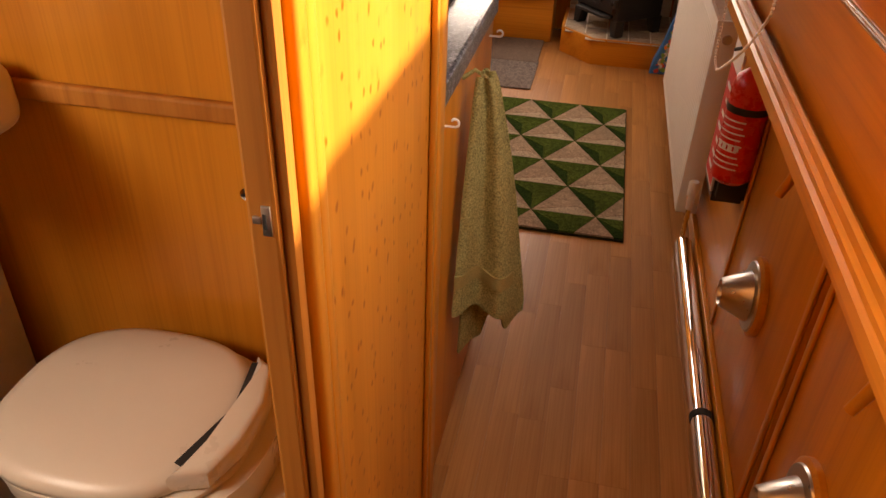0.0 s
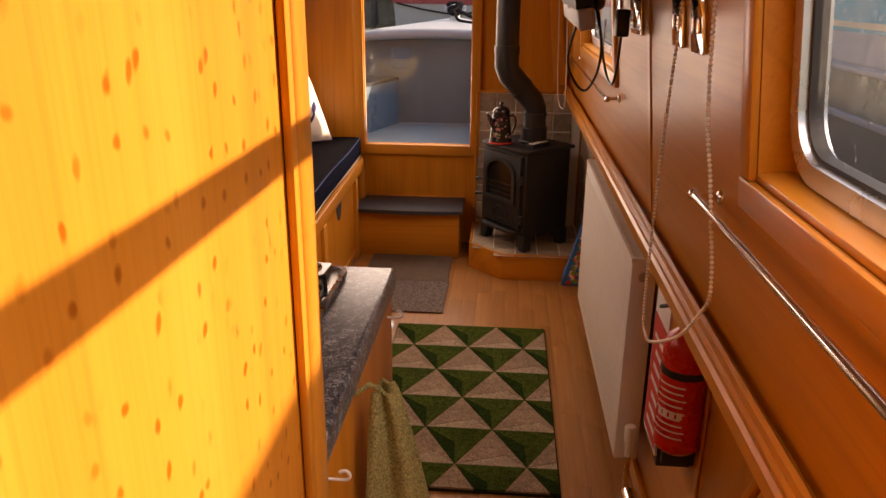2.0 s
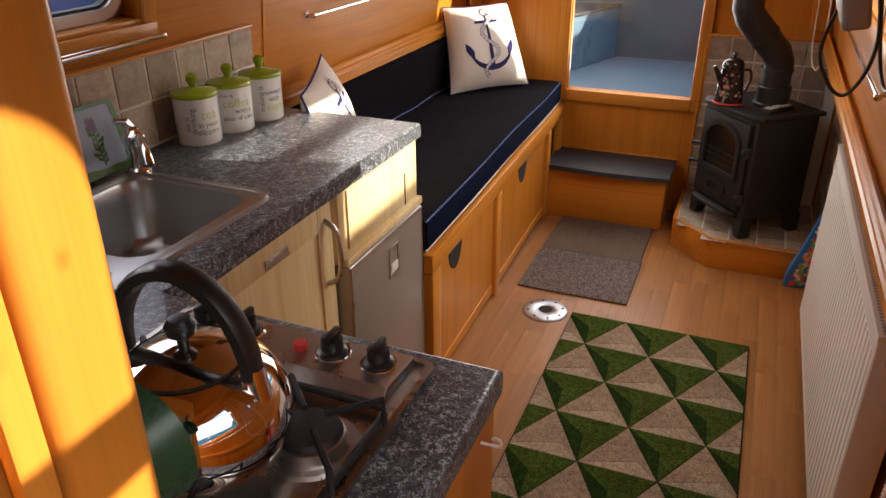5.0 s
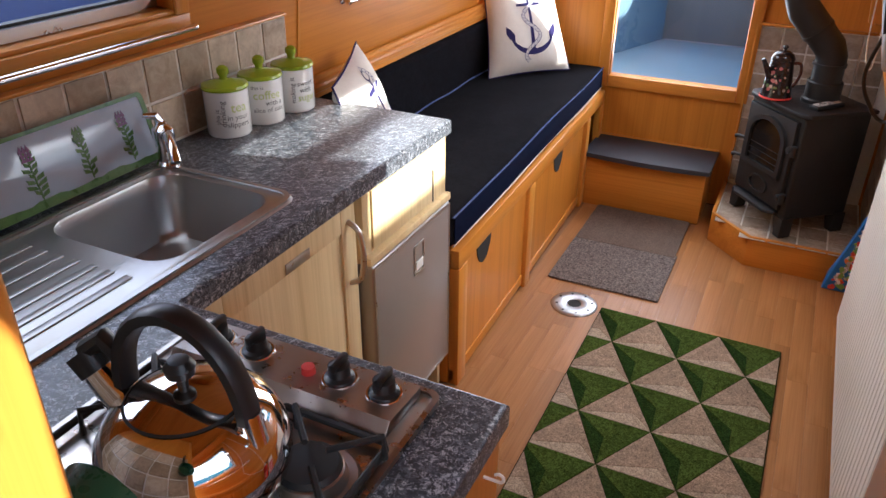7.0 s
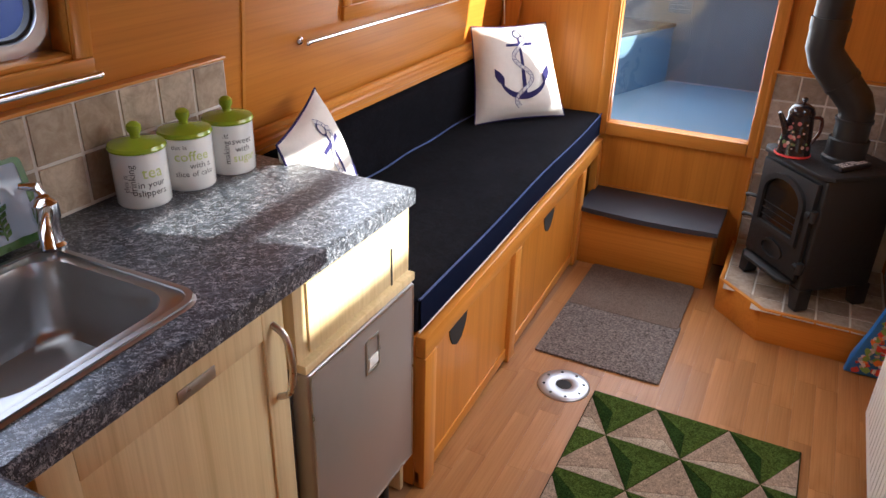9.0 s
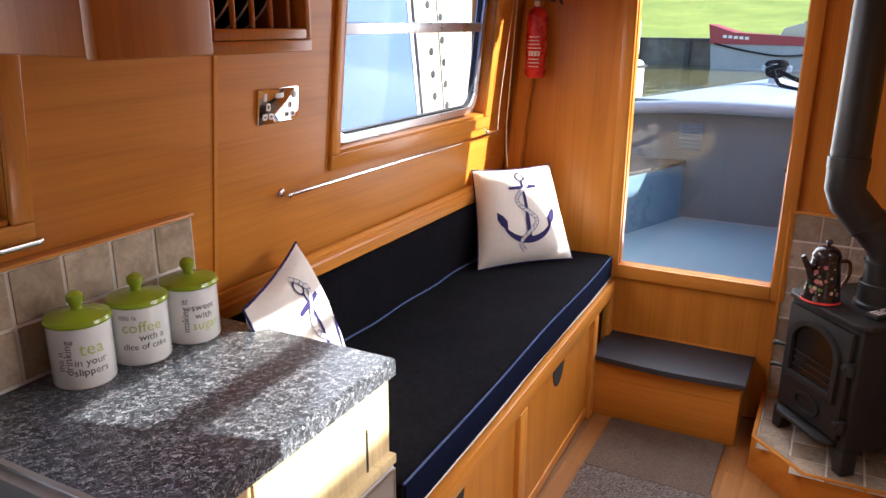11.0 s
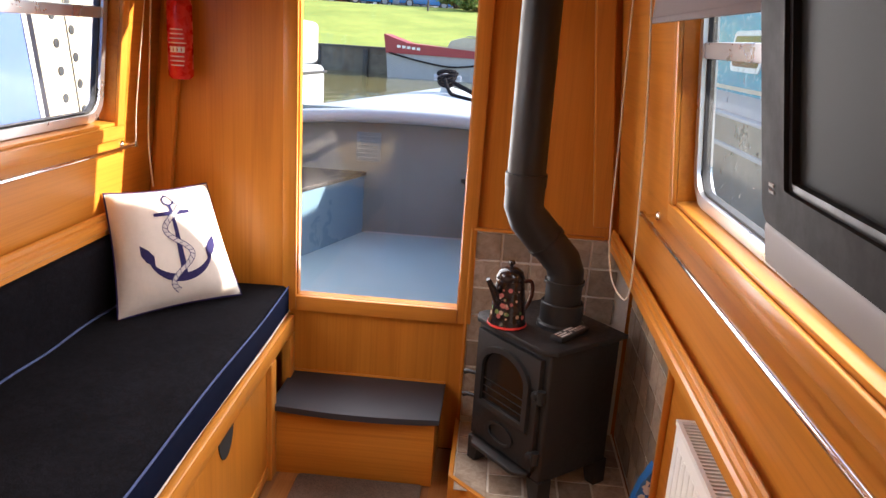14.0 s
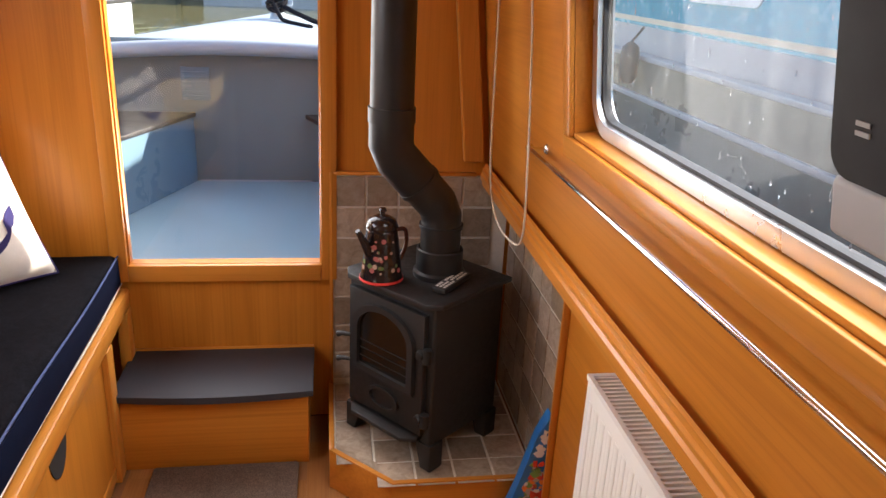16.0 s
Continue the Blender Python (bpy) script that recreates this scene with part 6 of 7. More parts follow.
kettle = thing("kettle", (0.060, 1.942, 0.948), "polished steel stove-top kettle with a black arched handle", "kettle")
KM = Matrix.Translation((0.068, 1.942, 0.9482)) @ Matrix.Scale(0.88, 4)
mirror = plain("mirror_steel", (0.74, 0.70, 0.67), 0.045, 1.0, 8, 0.03)
part("body", lathe([(0, 0.0), (0.096, 0.0), (0.105, 0.006), (0.112, 0.026), (0.1135, 0.046), (0.108, 0.072), (0.094, 0.098), (0.074, 0.115), (0.0665, 0.119), (0.0665, 0.121), (0.060, 0.124), (0.035, 0.133), (0.012, 0.137), (0, 0.1375)], 56, KM), mirror, kettle)
part("lid_seam", lathe([(0.0655, 0.1195), (0.0685, 0.1205), (0.0655, 0.1225)], 48, KM), dark_slot, kettle)
part("lid_knob", lathe([(0.006, 0.135), (0.007, 0.146), (0.016, 0.153), (0.018, 0.163), (0.012, 0.172), (0, 0.174)], 24, KM), black_plastic, kettle, "round black knob")
u = Vector((-1.0, -0.06, 0)).normalized()
arc = [KM @ (u * (0.086 * math.cos(radians(a))) + Vector((0, 0, 0.115 + 0.115 * math.sin(radians(a))))) for a in range(0, 181, 12)]
side = u.cross(Vector((0, 0, 1)))
bm = bmesh.new()
rings = []
for i, p in enumerate(arc):
    t = (arc[min(i + 1, len(arc) - 1)] - arc[max(i - 1, 0)]).normalized()
    nrm = side.cross(t)
    rings.append([bm.verts.new(p + side * sx * 0.0125 + nrm * sy * 0.0085) for sx, sy in ((-1, -0.6), (-0.6, -1), (0.6, -1), (1, -0.6), (1, 0.6), (0.6, 1), (-0.6, 1), (-1, 0.6))])
for a, b in zip(rings, rings[1:]):
    for i in range(8):
        bm.faces.new((a[i], a[(i + 1) % 8], b[(i + 1) % 8], b[i]))
bm.faces.new(rings[0]), bm.faces.new(rings[-1])
part("handle", bm, black_plastic, kettle, "thick black arched handle")
part("handle_bracket", tube([KM @ (-u * 0.092 + Vector((0, 0, 0.085))), KM @ (-u * 0.086 + Vector((0, 0, 0.125)))], 0.012, 10), chrome, kettle)
part("spout", tube([KM @ (u * 0.080 + Vector((0, 0, 0.075))), KM @ (u * 0.115 + Vector((0, 0, 0.105))), KM @ (u * 0.135 + Vector((0, 0, 0.128)))], [0.024, 0.019, 0.016], 16), mirror, kettle)
part("spout_cap", tube([KM @ (u * 0.128 + Vector((0, 0, 0.120))), KM @ (u * 0.146 + Vector((0, 0, 0.142)))], 0.0195, 16), black_plastic, kettle, "black whistle cap")
part("cap_lever", tube([KM @ (u * 0.140 + Vector((0, 0, 0.145))), KM @ (u * 0.105 + Vector((0, 0, 0.172))), KM @ (u * 0.092 + Vector((0, 0, 0.150)))], 0.011, 8), black_plastic, kettle)

gp = thing("hanging_pan", (0.226, 1.70, 1.07), "round green pan hung on the galley side of the partition", "pan")
gpaint = plain("bottle_green_enamel", (0.02, 0.075, 0.035), 0.3)
part("pan", lathe([(0, 0.0), (0.060, 0.0), (0.078, 0.030), (0.080, 0.034), (0.074, 0.034), (0.057, 0.006), (0, 0.006)], 36, Matrix.Translation((0.218, 1.7045, 1.160)) @ Matrix.Diagonal((0.56, 1, 0.58, 1)) @ Matrix.Rotation(radians(90), 4, "X") @ Matrix.Diagonal((1, 1, -1, 1))), gpaint, gp)
part("handle", box(0.210, 0.226, 1.690, 1.700, 1.205, 1.33, 0.004), black_plastic, gp)
part("hook", tube([(0.218, 1.6655, 1.322), (0.218, 1.706, 1.322), (0.218, 1.710, 1.334)], 0.003, 6), chrome, gp)

# wall cupboard, plate rack, plates
cup = thing("wall_cupboard", (-0.55, 2.83, 1.475), "oak wall cupboard with a closed door", "cupboard")
part("body", box(-0.735, -0.385, 2.742, 2.936, 1.475, 1.846, 0.003), oak_v, cup)
part("door", box(-0.3845, -0.362, 2.740, 2.936, 1.472, 1.846, 0.004), oak_v, cup)
part("handle", tube(curve_points([(-0.362, 2.80, 1.600), (-0.345, 2.805, 1.604), (-0.345, 2.83, 1.604), (-0.362, 2.835, 1.600)], 4), 0.004, 8), black_plastic, cup)
rack = thing("plate_rack", (-0.55, 3.06, 1.47), "open oak plate rack with upright dowels", "plate rack")
for nm, b in (("bottom_board", (-0.735, -0.380, 2.940, 3.190, 1.470, 1.490)), ("side_board", (-0.735, -0.3805, 3.175, 3.190, 1.4905, 1.846)), ("side_board", (-0.735, -0.3805, 2.940, 2.955, 1.4905, 1.846)), ("front_rail", (-0.396, -0.3795, 2.9555, 3.1745, 1.4905, 1.508))):
    part(nm, box(*b, 0.003), oak_trim_z, rack)
for i in range(5):
    y = 2.975 + 0.044 * i
    for x in (-0.40, -0.58):
        part("dowel", tube([(x, y, 1.490), (x, y, 1.846)] if x < -0.5 else [(x, y, 1.490), (x, y, 1.560)], 0.0045, 8), oak_trim_z, rack)
plate_m = plain("dark_stoneware_glaze", (0.030, 0.024, 0.020), 0.25)
plate0 = thing("dinner_plate", (-0.505, 2.998, 1.492), "dark glazed dinner plate standing in the rack", "plate", "plates in the rack")
part("plate", lathe([(0, 0), (0.070, 0.0), (0.080, 0.004), (0.118, 0.013), (0.121, 0.016), (0.117, 0.017), (0.080, 0.009), (0.068, 0.006), (0, 0.006)], 40, Matrix.Translation((-0.505, 2.998, 1.612)) @ Matrix.Rotation(radians(84), 4, "X")), plate_m, plate0)
part("rim_line", lathe([(0.1195, 0.0155), (0.1225, 0.0165), (0.1195, 0.0182)], 40, Matrix.Translation((-0.505, 2.998, 1.612)) @ Matrix.Rotation(radians(84), 4, "X")), china, plate0, "pale worn rim")
for i in range(1, 4):
    copy_thing(plate0, pose(-0.505, 2.998 + 0.044 * i, 1.492))
bell = thing("brass_bell", (-0.575, 3.485, 1.59), "small brass bell hanging from the cornice", "bell")
part("bell", lathe([(0.024, 1.600), (0.022, 1.600), (0.014, 1.625), (0.008, 1.640), (0, 1.643)], 20, Matrix.Translation((-0.575, 3.485, 0))), brass, bell)
part("cord", tube([(-0.575, 3.485, 1.640), (-0.575, 3.485, 1.862)], 0.0012, 6), rope_white, bell)


def socket(name, side, y0, y1, z0, z1, label, kind="socket", usb=False):
    """Mirror-chrome wall plate."""
    zc = (z0 + z1) / 2
    x = wall_x(side, zc)
    s = thing(name, (x, (y0 + y1) / 2, z0), label, kind)
    m = Matrix.Translation((x, (y0 + y1) / 2, zc)) @ Matrix.Rotation(-side * math.atan(LEAN_IN), 4, "Y") @ Matrix.Diagonal((-side, 1, 1, 1))
    w, h = y1 - y0, z1 - z0
    part("plate", prism(rounded(w, h, 0.006, 3), 0.0005, 0.007, "x", 0.002, 2, m), bright_chrome, s)
    if kind == "socket":
        n = 2 if w > 0.12 else 1
        for k in range(n):
            yc = 0 if n == 1 else (-1 if k == 0 else 1) * w * 0.27
            for dy, dz, a, b in ((0, -0.001, 0.008, 0.012), (-0.011, -0.024, 0.010, 0.008), (0.011, -0.024, 0.010, 0.008)):
                p = part("pin_surround", prism(rounded(a + 0.006, b + 0.006, 0.003, 2, yc + dy, dz), 0.0072, 0.0082, "x", 0, 2, m), white_enamel, s)
                part("pin_hole", prism(rounded(a - 0.003, b - 0.003, 0.001, 2, yc + dy, dz), 0.0083, 0.0087, "x", 0, 2, m), dark_slot, p)
            part("rocker", box(0.0072, 0.011, yc - 0.006 + (0.014 if k else -0.014), yc + 0.006 + (0.014 if k else -0.014), 0.014, 0.032, 0.002, 2, m), white_enamel, s)
        if usb:
            part("usb_module", box(0.0072, 0.0085, -0.015, 0.015, 0.018, 0.030, 0.001, 2, m), white_enamel, s)
    else:
        for dy in (-0.018, 0.018):
            part("rocker", box(0.0072, 0.0105, dy - 0.007, dy + 0.007, -0.012, 0.012, 0.002, 2, m), bright_chrome, s)
    return s


socket("power_socket", -1, 3.472, 3.622, 1.282, 1.366, "chrome double power socket with USB on the oak lining", usb=True)
socket("power_socket", 1, 2.715, 2.861, 1.290, 1.374, "chrome double power socket with plugs")
socket("power_socket", 1, 3.045, 3.131, 1.290, 1.374, "chrome single power socket near the television")
socket("light_switch", 1, 2.150, 2.236, 1.294, 1.378, "mirror chrome light switch plate", "switch")
socket("light_switch", 1, 2.296, 2.382, 1.294, 1.378, "mirror chrome light switch plate", "switch")


def seam(name, side, y, w=0.012):
    bm = box(-0.003, 0.0035, y - w / 2, y + w / 2, 0.0, 1.0, 0.001)
    for v in bm.verts:
        z = 0.91 + v.co.z * 0.92
        v.co = (wall_x(side, z) - side * v.co.x, v.co.y, z)
    return tagged(link(name, bm, oak_trim_z), "thin oak cover strip between lining panels", "trim", kind="structure")


seam("cover_strip_left", -1, 3.338)
seam("cover_strip_right", 1, 2.640, 0.030)


def wall_rail(side, y0, y1, z, label, r=0.0055):
    """Slim chrome rail on two standoffs."""
    x = wall_x(side, z)
    t = thing("grab_rail", (x, (y0 + y1) / 2, z), label, "rail", "chrome curtain rails")
    xr = x - side * 0.036
    part("bar", tube([(xr, y0, z), (xr, y1, z)], r, 12), chrome, t)
    for y in (y0 + 0.012, y1 - 0.012):
        b = part("bracket", tube([(x - side * 0.001, y, z), (xr, y, z)], 0.0045, 10), chrome, t)
        part("rose", lathe([(0, 0), (0.0125, 0), (0.011, 0.003), (0.006, 0.006), (0, 0.006)], 16, Matrix.Translation((x - side * 0.0008, y, z)) @ Matrix.Rotation(-side * radians(90), 4, "Y")), chrome, b)
    for y in (y0 - 0.004, y1 + 0.004):
        part("ball_end", lathe([(0, -0.009), (0.007, -0.006), (0.009, 0), (0.007, 0.006), (0, 0.009)], 14, Matrix.Translation((xr, y, z)) @ Matrix.Rotation(radians(90), 4, "X")), chrome, t)


wall_rail(-1, 3.56, 4.85, 1.100, "slim chrome rail under the bench window")
wall_rail(-1, 1.75, 2.875, 1.155, "slim chrome rail under the sink window", 0.008)
wall_rail(1, 3.12, 4.41, 1.096, "slim chrome rail under the cabin window")
wall_rail(1, 0.75, 2.07, 1.100, "slim chrome rail under the corridor window")


def blind(side, y0, y1, zb, label):
    x = 0.740 if side > 0 else -0.702
    t = thing("roller_blind", (x, (y0 + y1) / 2, zb), label, "blind")
    n = 14
    bm = bmesh.new()
    top, bot = [], []
    for i in range(n + 1):
        y = y0 + (y1 - y0) * i / n
        w = 0.003 * math.sin(i * 1.3)
        top.append(bm.verts.new((x + (0.012 if side > 0 else 0.0), y, 1.835 if side > 0 else 1.847)))
        bot.append(bm.verts.new((x + w * side, y, zb + 0.004)))
    for i in range(n):
        bm.faces.new((top[i], top[i + 1], bot[i + 1], bot[i]))
    part("cloth", bm, blind_cloth, t)
    part("hem_bar", box(x - 0.005, x + 0.005, y0, y1, zb - 0.004, zb + 0.010, 0.003), blind_cloth, t)
    return t


blind(-1, 3.690, 4.925, 1.609, "grey fabric blind drawn a little way down")
blind(1, 3.02, 4.42, 1.556, "grey fabric blind drawn a little way down")


bead_ivory = plain("ivory_bead_plastic", (0.86, 0.82, 0.74), 0.3, 0.0, 20, 0.03)


def cord(points, label, bead=0.0, r=0.0022):
    p0 = points[0]
    t = thing("blind_cord", p0, label, "blind cord")
    pts = curve_points(points, 10)
    if bead:
        # evenly spaced beads on a thin string
        part("string", tube(pts, r * 0.5, 6), rope_white, t)
        me = bpy.data.meshes.new("bead")
        bm = bmesh.new()
        bmesh.ops.create_icosphere(bm, subdivisions=2, radius=bead)
        bm.to_mesh(me)
        bm.free()
        me.materials.append(bead_ivory)
        acc, nxt = 0.0, 0.0
        for a, b in zip(pts, pts[1:]):
            L = (b - a).length
            while nxt <= acc + L:
                o = new("bead", me)
                o.location = a + (b - a) * ((nxt - acc) / max(L, 1e-6))
                o.parent = t
                o.matrix_parent_inverse = t.matrix_basis.inverted()
                nxt += bead * 2.3
            acc += L
    else:
        part("cord", tube(pts, r, 8), rope_white, t)
    return t


cord([(0.735, 2.08, 1.80), (0.742, 2.125, 1.40), (0.748, 2.185, 1.19), (0.753, 2.222, 0.99), (0.758, 2.246, 0.83), (0.759, 2.215, 0.802), (0.760, 2.165, 0.812), (0.764, 2.02, 0.892), (0.778, 1.972, 0.950), (0.782, 1.945, 1.005), (0.772, 1.975, 1.14), (0.755, 1.985, 1.30), (0.735, 1.96, 1.80)], "looped ivory bead chain hanging by the corridor window", 0.0030)
cord([(0.700, 4.52, 1.80), (0.722, 4.58, 1.30), (0.733, 4.60, 1.0), (0.738, 4.54, 0.900), (0.745, 4.43, 0.876), (0.752, 4.325, 0.905), (0.750, 4.315, 1.05), (0.736, 4.34, 1.40), (0.702, 4.38, 1.80)], "looped ivory cord hanging beside the stove", 0.0, 0.0024)
cord([(-0.705, 4.945, 1.84), (-0.735, 4.935, 1.30), (-0.742, 4.925, 1.10), (-0.735, 4.93, 0.95)], "white blind cord hanging in the corner", 0.0, 0.0028)
cord([(-0.712, 4.90, 1.62), (-0.742, 4.86, 1.25), (-0.748, 4.85, 1.11)], "thin white blind cord beside the bench window", 0.0, 0.0018)


def extinguisher(x, y, z0, z1, r, axis, label, turn=-1, strap=True):
    """Cylinder with a valve head, bracket and printed label; axis is the way its label faces."""
    t = thing("fire_extinguisher", (x, y, z0), label, "fire extinguisher")
    M = Matrix.Translation((x, y, 0))
    h = z1 - z0
    part("cylinder", lathe([(0, z0), (r * 0.75, z0), (r, z0 + 0.012), (r, z1 - r * 0.9), (r * 0.86, z1 - r * 0.45), (r * 0.5, z1 - 0.008), (r * 0.32, z1), (0, z1)], 32, M), red_paint, t)
    v = part("valve", lathe([(0, z1), (0.012, z1), (0.012, z1 + 0.020), (0.016, z1 + 0.022), (0.016, z1 + 0.036), (0, z1 + 0.038)], 16, M), dull_chrome, t)
    d = Vector((math.cos(radians(axis)), math.sin(radians(axis)), 0))
    s = Vector((-d.y, d.x, 0))
    c = Vector((x, y, z1))
    part("lever", tube([c + Vector((0, 0, 0.040)), c + s * turn * 0.035 + Vector((0, 0, 0.055)), c + s * turn * 0.075 + Vector((0, 0, 0.060))], [0.007, 0.006, 0.005], 8), black_plastic, t)
    part("lever", tube([c + Vector((0, 0, 0.025)), c + s * turn * 0.04 + Vector((0, 0, 0.032)), c + s * turn * 0.07 + Vector((0, 0, 0.018))], [0.006, 0.005, 0.004], 8), black_plastic, t)
    part("gauge", lathe([(0, 0), (0.010, 0), (0.010, 0.006), (0, 0.007)], 14, Matrix.Translation(c + Vector((0, 0, 0.012)) + d * 0.012) @ d.to_track_quat("Z", "Y").to_matrix().to_4x4()), white_enamel, t)

    def band(name, za, zb, spread, mt, off=0.0008):
        bm = bmesh.new()
        n = 12
        rows = [[bm.verts.new((x + (r + off) * math.cos(radians(axis - spread + 2 * spread * i / n)), y + (r + off) * math.sin(radians(axis - spread + 2 * spread * i / n)), z)) for i in range(n + 1)] for z in (za, zb)]
        for i in range(n):
            bm.faces.new((rows[0][i], rows[0][i + 1], rows[1][i + 1], rows[1][i]))
        return part(name, bm, mt, t)

    if strap:
        band("strap", z1 - h * 0.36, z1 - h * 0.30, 170, black_plastic, 0.0015)
    rr = random.Random(int(z0 * 1000))
    for i in range(9):
        f = 0.16 + 0.052 * i
        if 0.60 < f < 0.72:
            continue
        sp = rr.uniform(28, 46)
        band("print_line", z0 + h * f, z0 + h * (f + 0.014), sp, white_print)
    for k in range(4):
        bm = bmesh.new()
        aa = radians(axis - 30 + 18 * k)
        q = [(aa, z0 + h * 0.33), (aa + 0.22, z0 + h * 0.33), (aa + 0.22, z0 + h * 0.385), (aa, z0 + h * 0.385)]
        bm.faces.new([bm.verts.new((x + (r + 0.0012) * math.cos(a), y + (r + 0.0012) * math.sin(a), z)) for a, z in q])
        part("print_symbol", bm, white_print, t)
    return t


e1 = extinguisher(0.866, 2.325, 0.500, 0.772, 0.046, 225, "red fire extinguisher bracketed to the lower cabin side")
part("bracket", box(0.9125, X_LOW - 0.0005, 2.295, 2.355, 0.49, 0.72, 0.003), black_plastic, e1)
part("bracket_foot", box(0.855, 0.9235, 2.375, 2.392, 0.42, 0.52, 0.003), black_plastic, e1)
e2 = extinguisher(-0.655, 4.998, 1.305, 1.575, 0.040, 275, "small red fire extinguisher on the bow bulkhead", 1, False)
part("hose", tube(curve_points([(-0.655, 4.985, 1.60), (-0.61, 4.975, 1.628), (-0.575, 4.99, 1.618), (-0.56, 5.01, 1.585)], 6), 0.006, 8), black_plastic, e2)
part("bracket", box(-0.668, -0.642, 5.036, BULK - 0.0005, 1.33, 1.55, 0.002), black_plastic, e2)
sg = thing("extinguisher_sign", (0.85, 2.47, 0.42), "white and red extinguisher sign on a black bracket", "sign")
part("panel", box(0.844, 0.850, 2.400, 2.535, 0.425, 0.795, 0.001), white_print, sg)
part("red_field", box(0.8428, 0.8438, 2.408, 2.527, 0.435, 0.715, 0), red_print, sg)
for i in range(7):
    part("text_bar", box(0.8420, 0.8427, 2.416, 2.505 - 0.01 * (i % 3), 0.460 + 0.034 * i, 0.471 + 0.034 * i, 0), white_print, sg)
part("bracket", box(0.8505, X_LOW - 0.0005, 2.405, 2.530, 0.395, 0.55, 0.003), black_plastic, sg)

# ---- television on the cabin side ----
tv = thing("television", (0.66, 2.77, 1.325), "flat television with a silver-grey bezel on a wall arm", "television")
TM = Matrix.Translation((0.6235, 2.877, 1.530)) @ Matrix.Rotation(radians(-10.0), 4, "Y") @ Matrix.Rotation(radians(-1.5), 4, "Z")
tv_silver = plain("dull_silver_plastic", (0.42, 0.42, 0.42), 0.5, 0.0, 30, 0.06, Specular_IOR_Level=0.2)
charcoal = plain("charcoal_plastic", (0.035, 0.036, 0.037), 0.6, 0.0, 30, 0.08, Specular_IOR_Level=0.12)
part("bezel", ring_plate(rounded(0.705, 0.400, 0.018, 4, 0, 0.020), rounded(0.585, 0.335, 0.004, 4, 0, 0.025), -0.020, 0.014, "x", TM), charcoal, tv)
part("lower_band", box(-0.019, 0.014, -0.3525, 0.3525, -0.222, -0.1805, 0.006, 3, TM), tv_silver, tv, "silver lower band")
part("inner_frame", ring_plate(rounded(0.587, 0.337, 0.004, 4, 0, 0.025), rounded(0.570, 0.320, 0.003, 4, 0, 0.025), -0.016, -0.004, "x", TM), black_plastic, tv)
screen_m = mat("matt_dark_screen", (0.022, 0.025, 0.024), 0.5, Specular_IOR_Level=0.08)
part("screen", prism(rounded(0.572, 0.322, 0.003, 4, 0, 0.025), -0.010, -0.006, "x", 0, 2, TM), screen_m, tv, "dull dark screen")
part("back_shell", prism(rounded(0.66, 0.38, 0.03, 4), 0.0145, 0.040, "x", 0.012, 3, TM), black_plastic, tv)
part("back_hump", prism(rounded(0.40, 0.28, 0.03, 4, 0, -0.03), 0.0405, 0.060, "x", 0.010, 3, TM), black_plastic, tv)
for k in range(2):
    part("maker_mark", box(-0.0212, -0.0203, 0.315, 0.328, -0.150 + 0.006 * k, -0.147 + 0.006 * k, 0, 1, TM), tv_silver, tv)
part("maker_mark", box(-0.0212, -0.0203, -0.02, 0.02, -0.187, -0.178, 0, 1, TM), white_print, tv)
part("wall_arm", joined(box(0.660, 0.765, 2.80, 2.86, 1.53, 1.58, 0.004), box(0.740, 0.768, 2.76, 2.90, 1.48, 1.60, 0.002)), black_plastic, tv)
cab = thing("television_cable", (0.74, 2.8, 1.10), "black television cables drooping to the sockets", "cable")
part("cable", tube(curve_points([(0.670, 2.80, 1.37), (0.640, 2.85, 1.235), (0.662, 2.87, 1.17), (0.689, 2.87, 1.150), (0.707, 2.83, 1.19), (0.712, 2.80, 1.245), (0.705, 2.80, 1.30), (0.685, 2.79, 1.37)], 8), 0.0032, 8), black_plastic, cab)
part("cable", tube(curve_points([(0.705, 2.95, 1.40), (0.735, 2.93, 1.22), (0.745, 2.85, 1.17), (0.748, 2.79, 1.20), (0.752, 2.77, 1.30)], 8), 0.0032, 8), black_plastic, cab)
part("plug", box(0.735, 0.765, 2.74, 2.79, 1.285, 1.345, 0.006), black_plastic, cab, "black mains plug")
part("cable", tube(curve_points([(0.752, 3.08, 1.31), (0.745, 3.04, 1.24), (0.748, 3.00, 1.20), (0.755, 3.06, 1.19)], 6), 0.0022, 8), white_enamel, cab)

# ---- things on the stove ----
pot = thing("coffee_pot", (0.474, 4.725, 0.649), "dark enamel coffee pot painted with roses on the stove", "coffee pot")
PM = Matrix.Translation((0.474, 4.722, 0.6495))
enam = plain("black_painted_enamel", (0.022, 0.014, 0.014), 0.16, 0.0, 30, 0.4)
part("body", lathe([(0, 0), (0.058, 0), (0.060, 0.004), (0.058, 0.012), (0.055, 0.030), (0.049, 0.090), (0.043, 0.140), (0.044, 0.146), (0.041, 0.150), (0, 0.150)], 36, PM), enam, pot)
part("base_band", lathe([(0.0592, 0.006), (0.0615, 0.004), (0.0600, 0.011)], 36, PM), red_print, pot, "red painted base band")
lid = part("lid", lathe([(0.043, 0.1503), (0.0445, 0.156), (0.036, 0.174), (0.020, 0.184), (0.006, 0.187), (0.006, 0.192), (0.011, 0.198), (0.008, 0.206), (0, 0.208)], 32, PM), enam, pot)
hd = Vector((0.80, 0.60, 0))
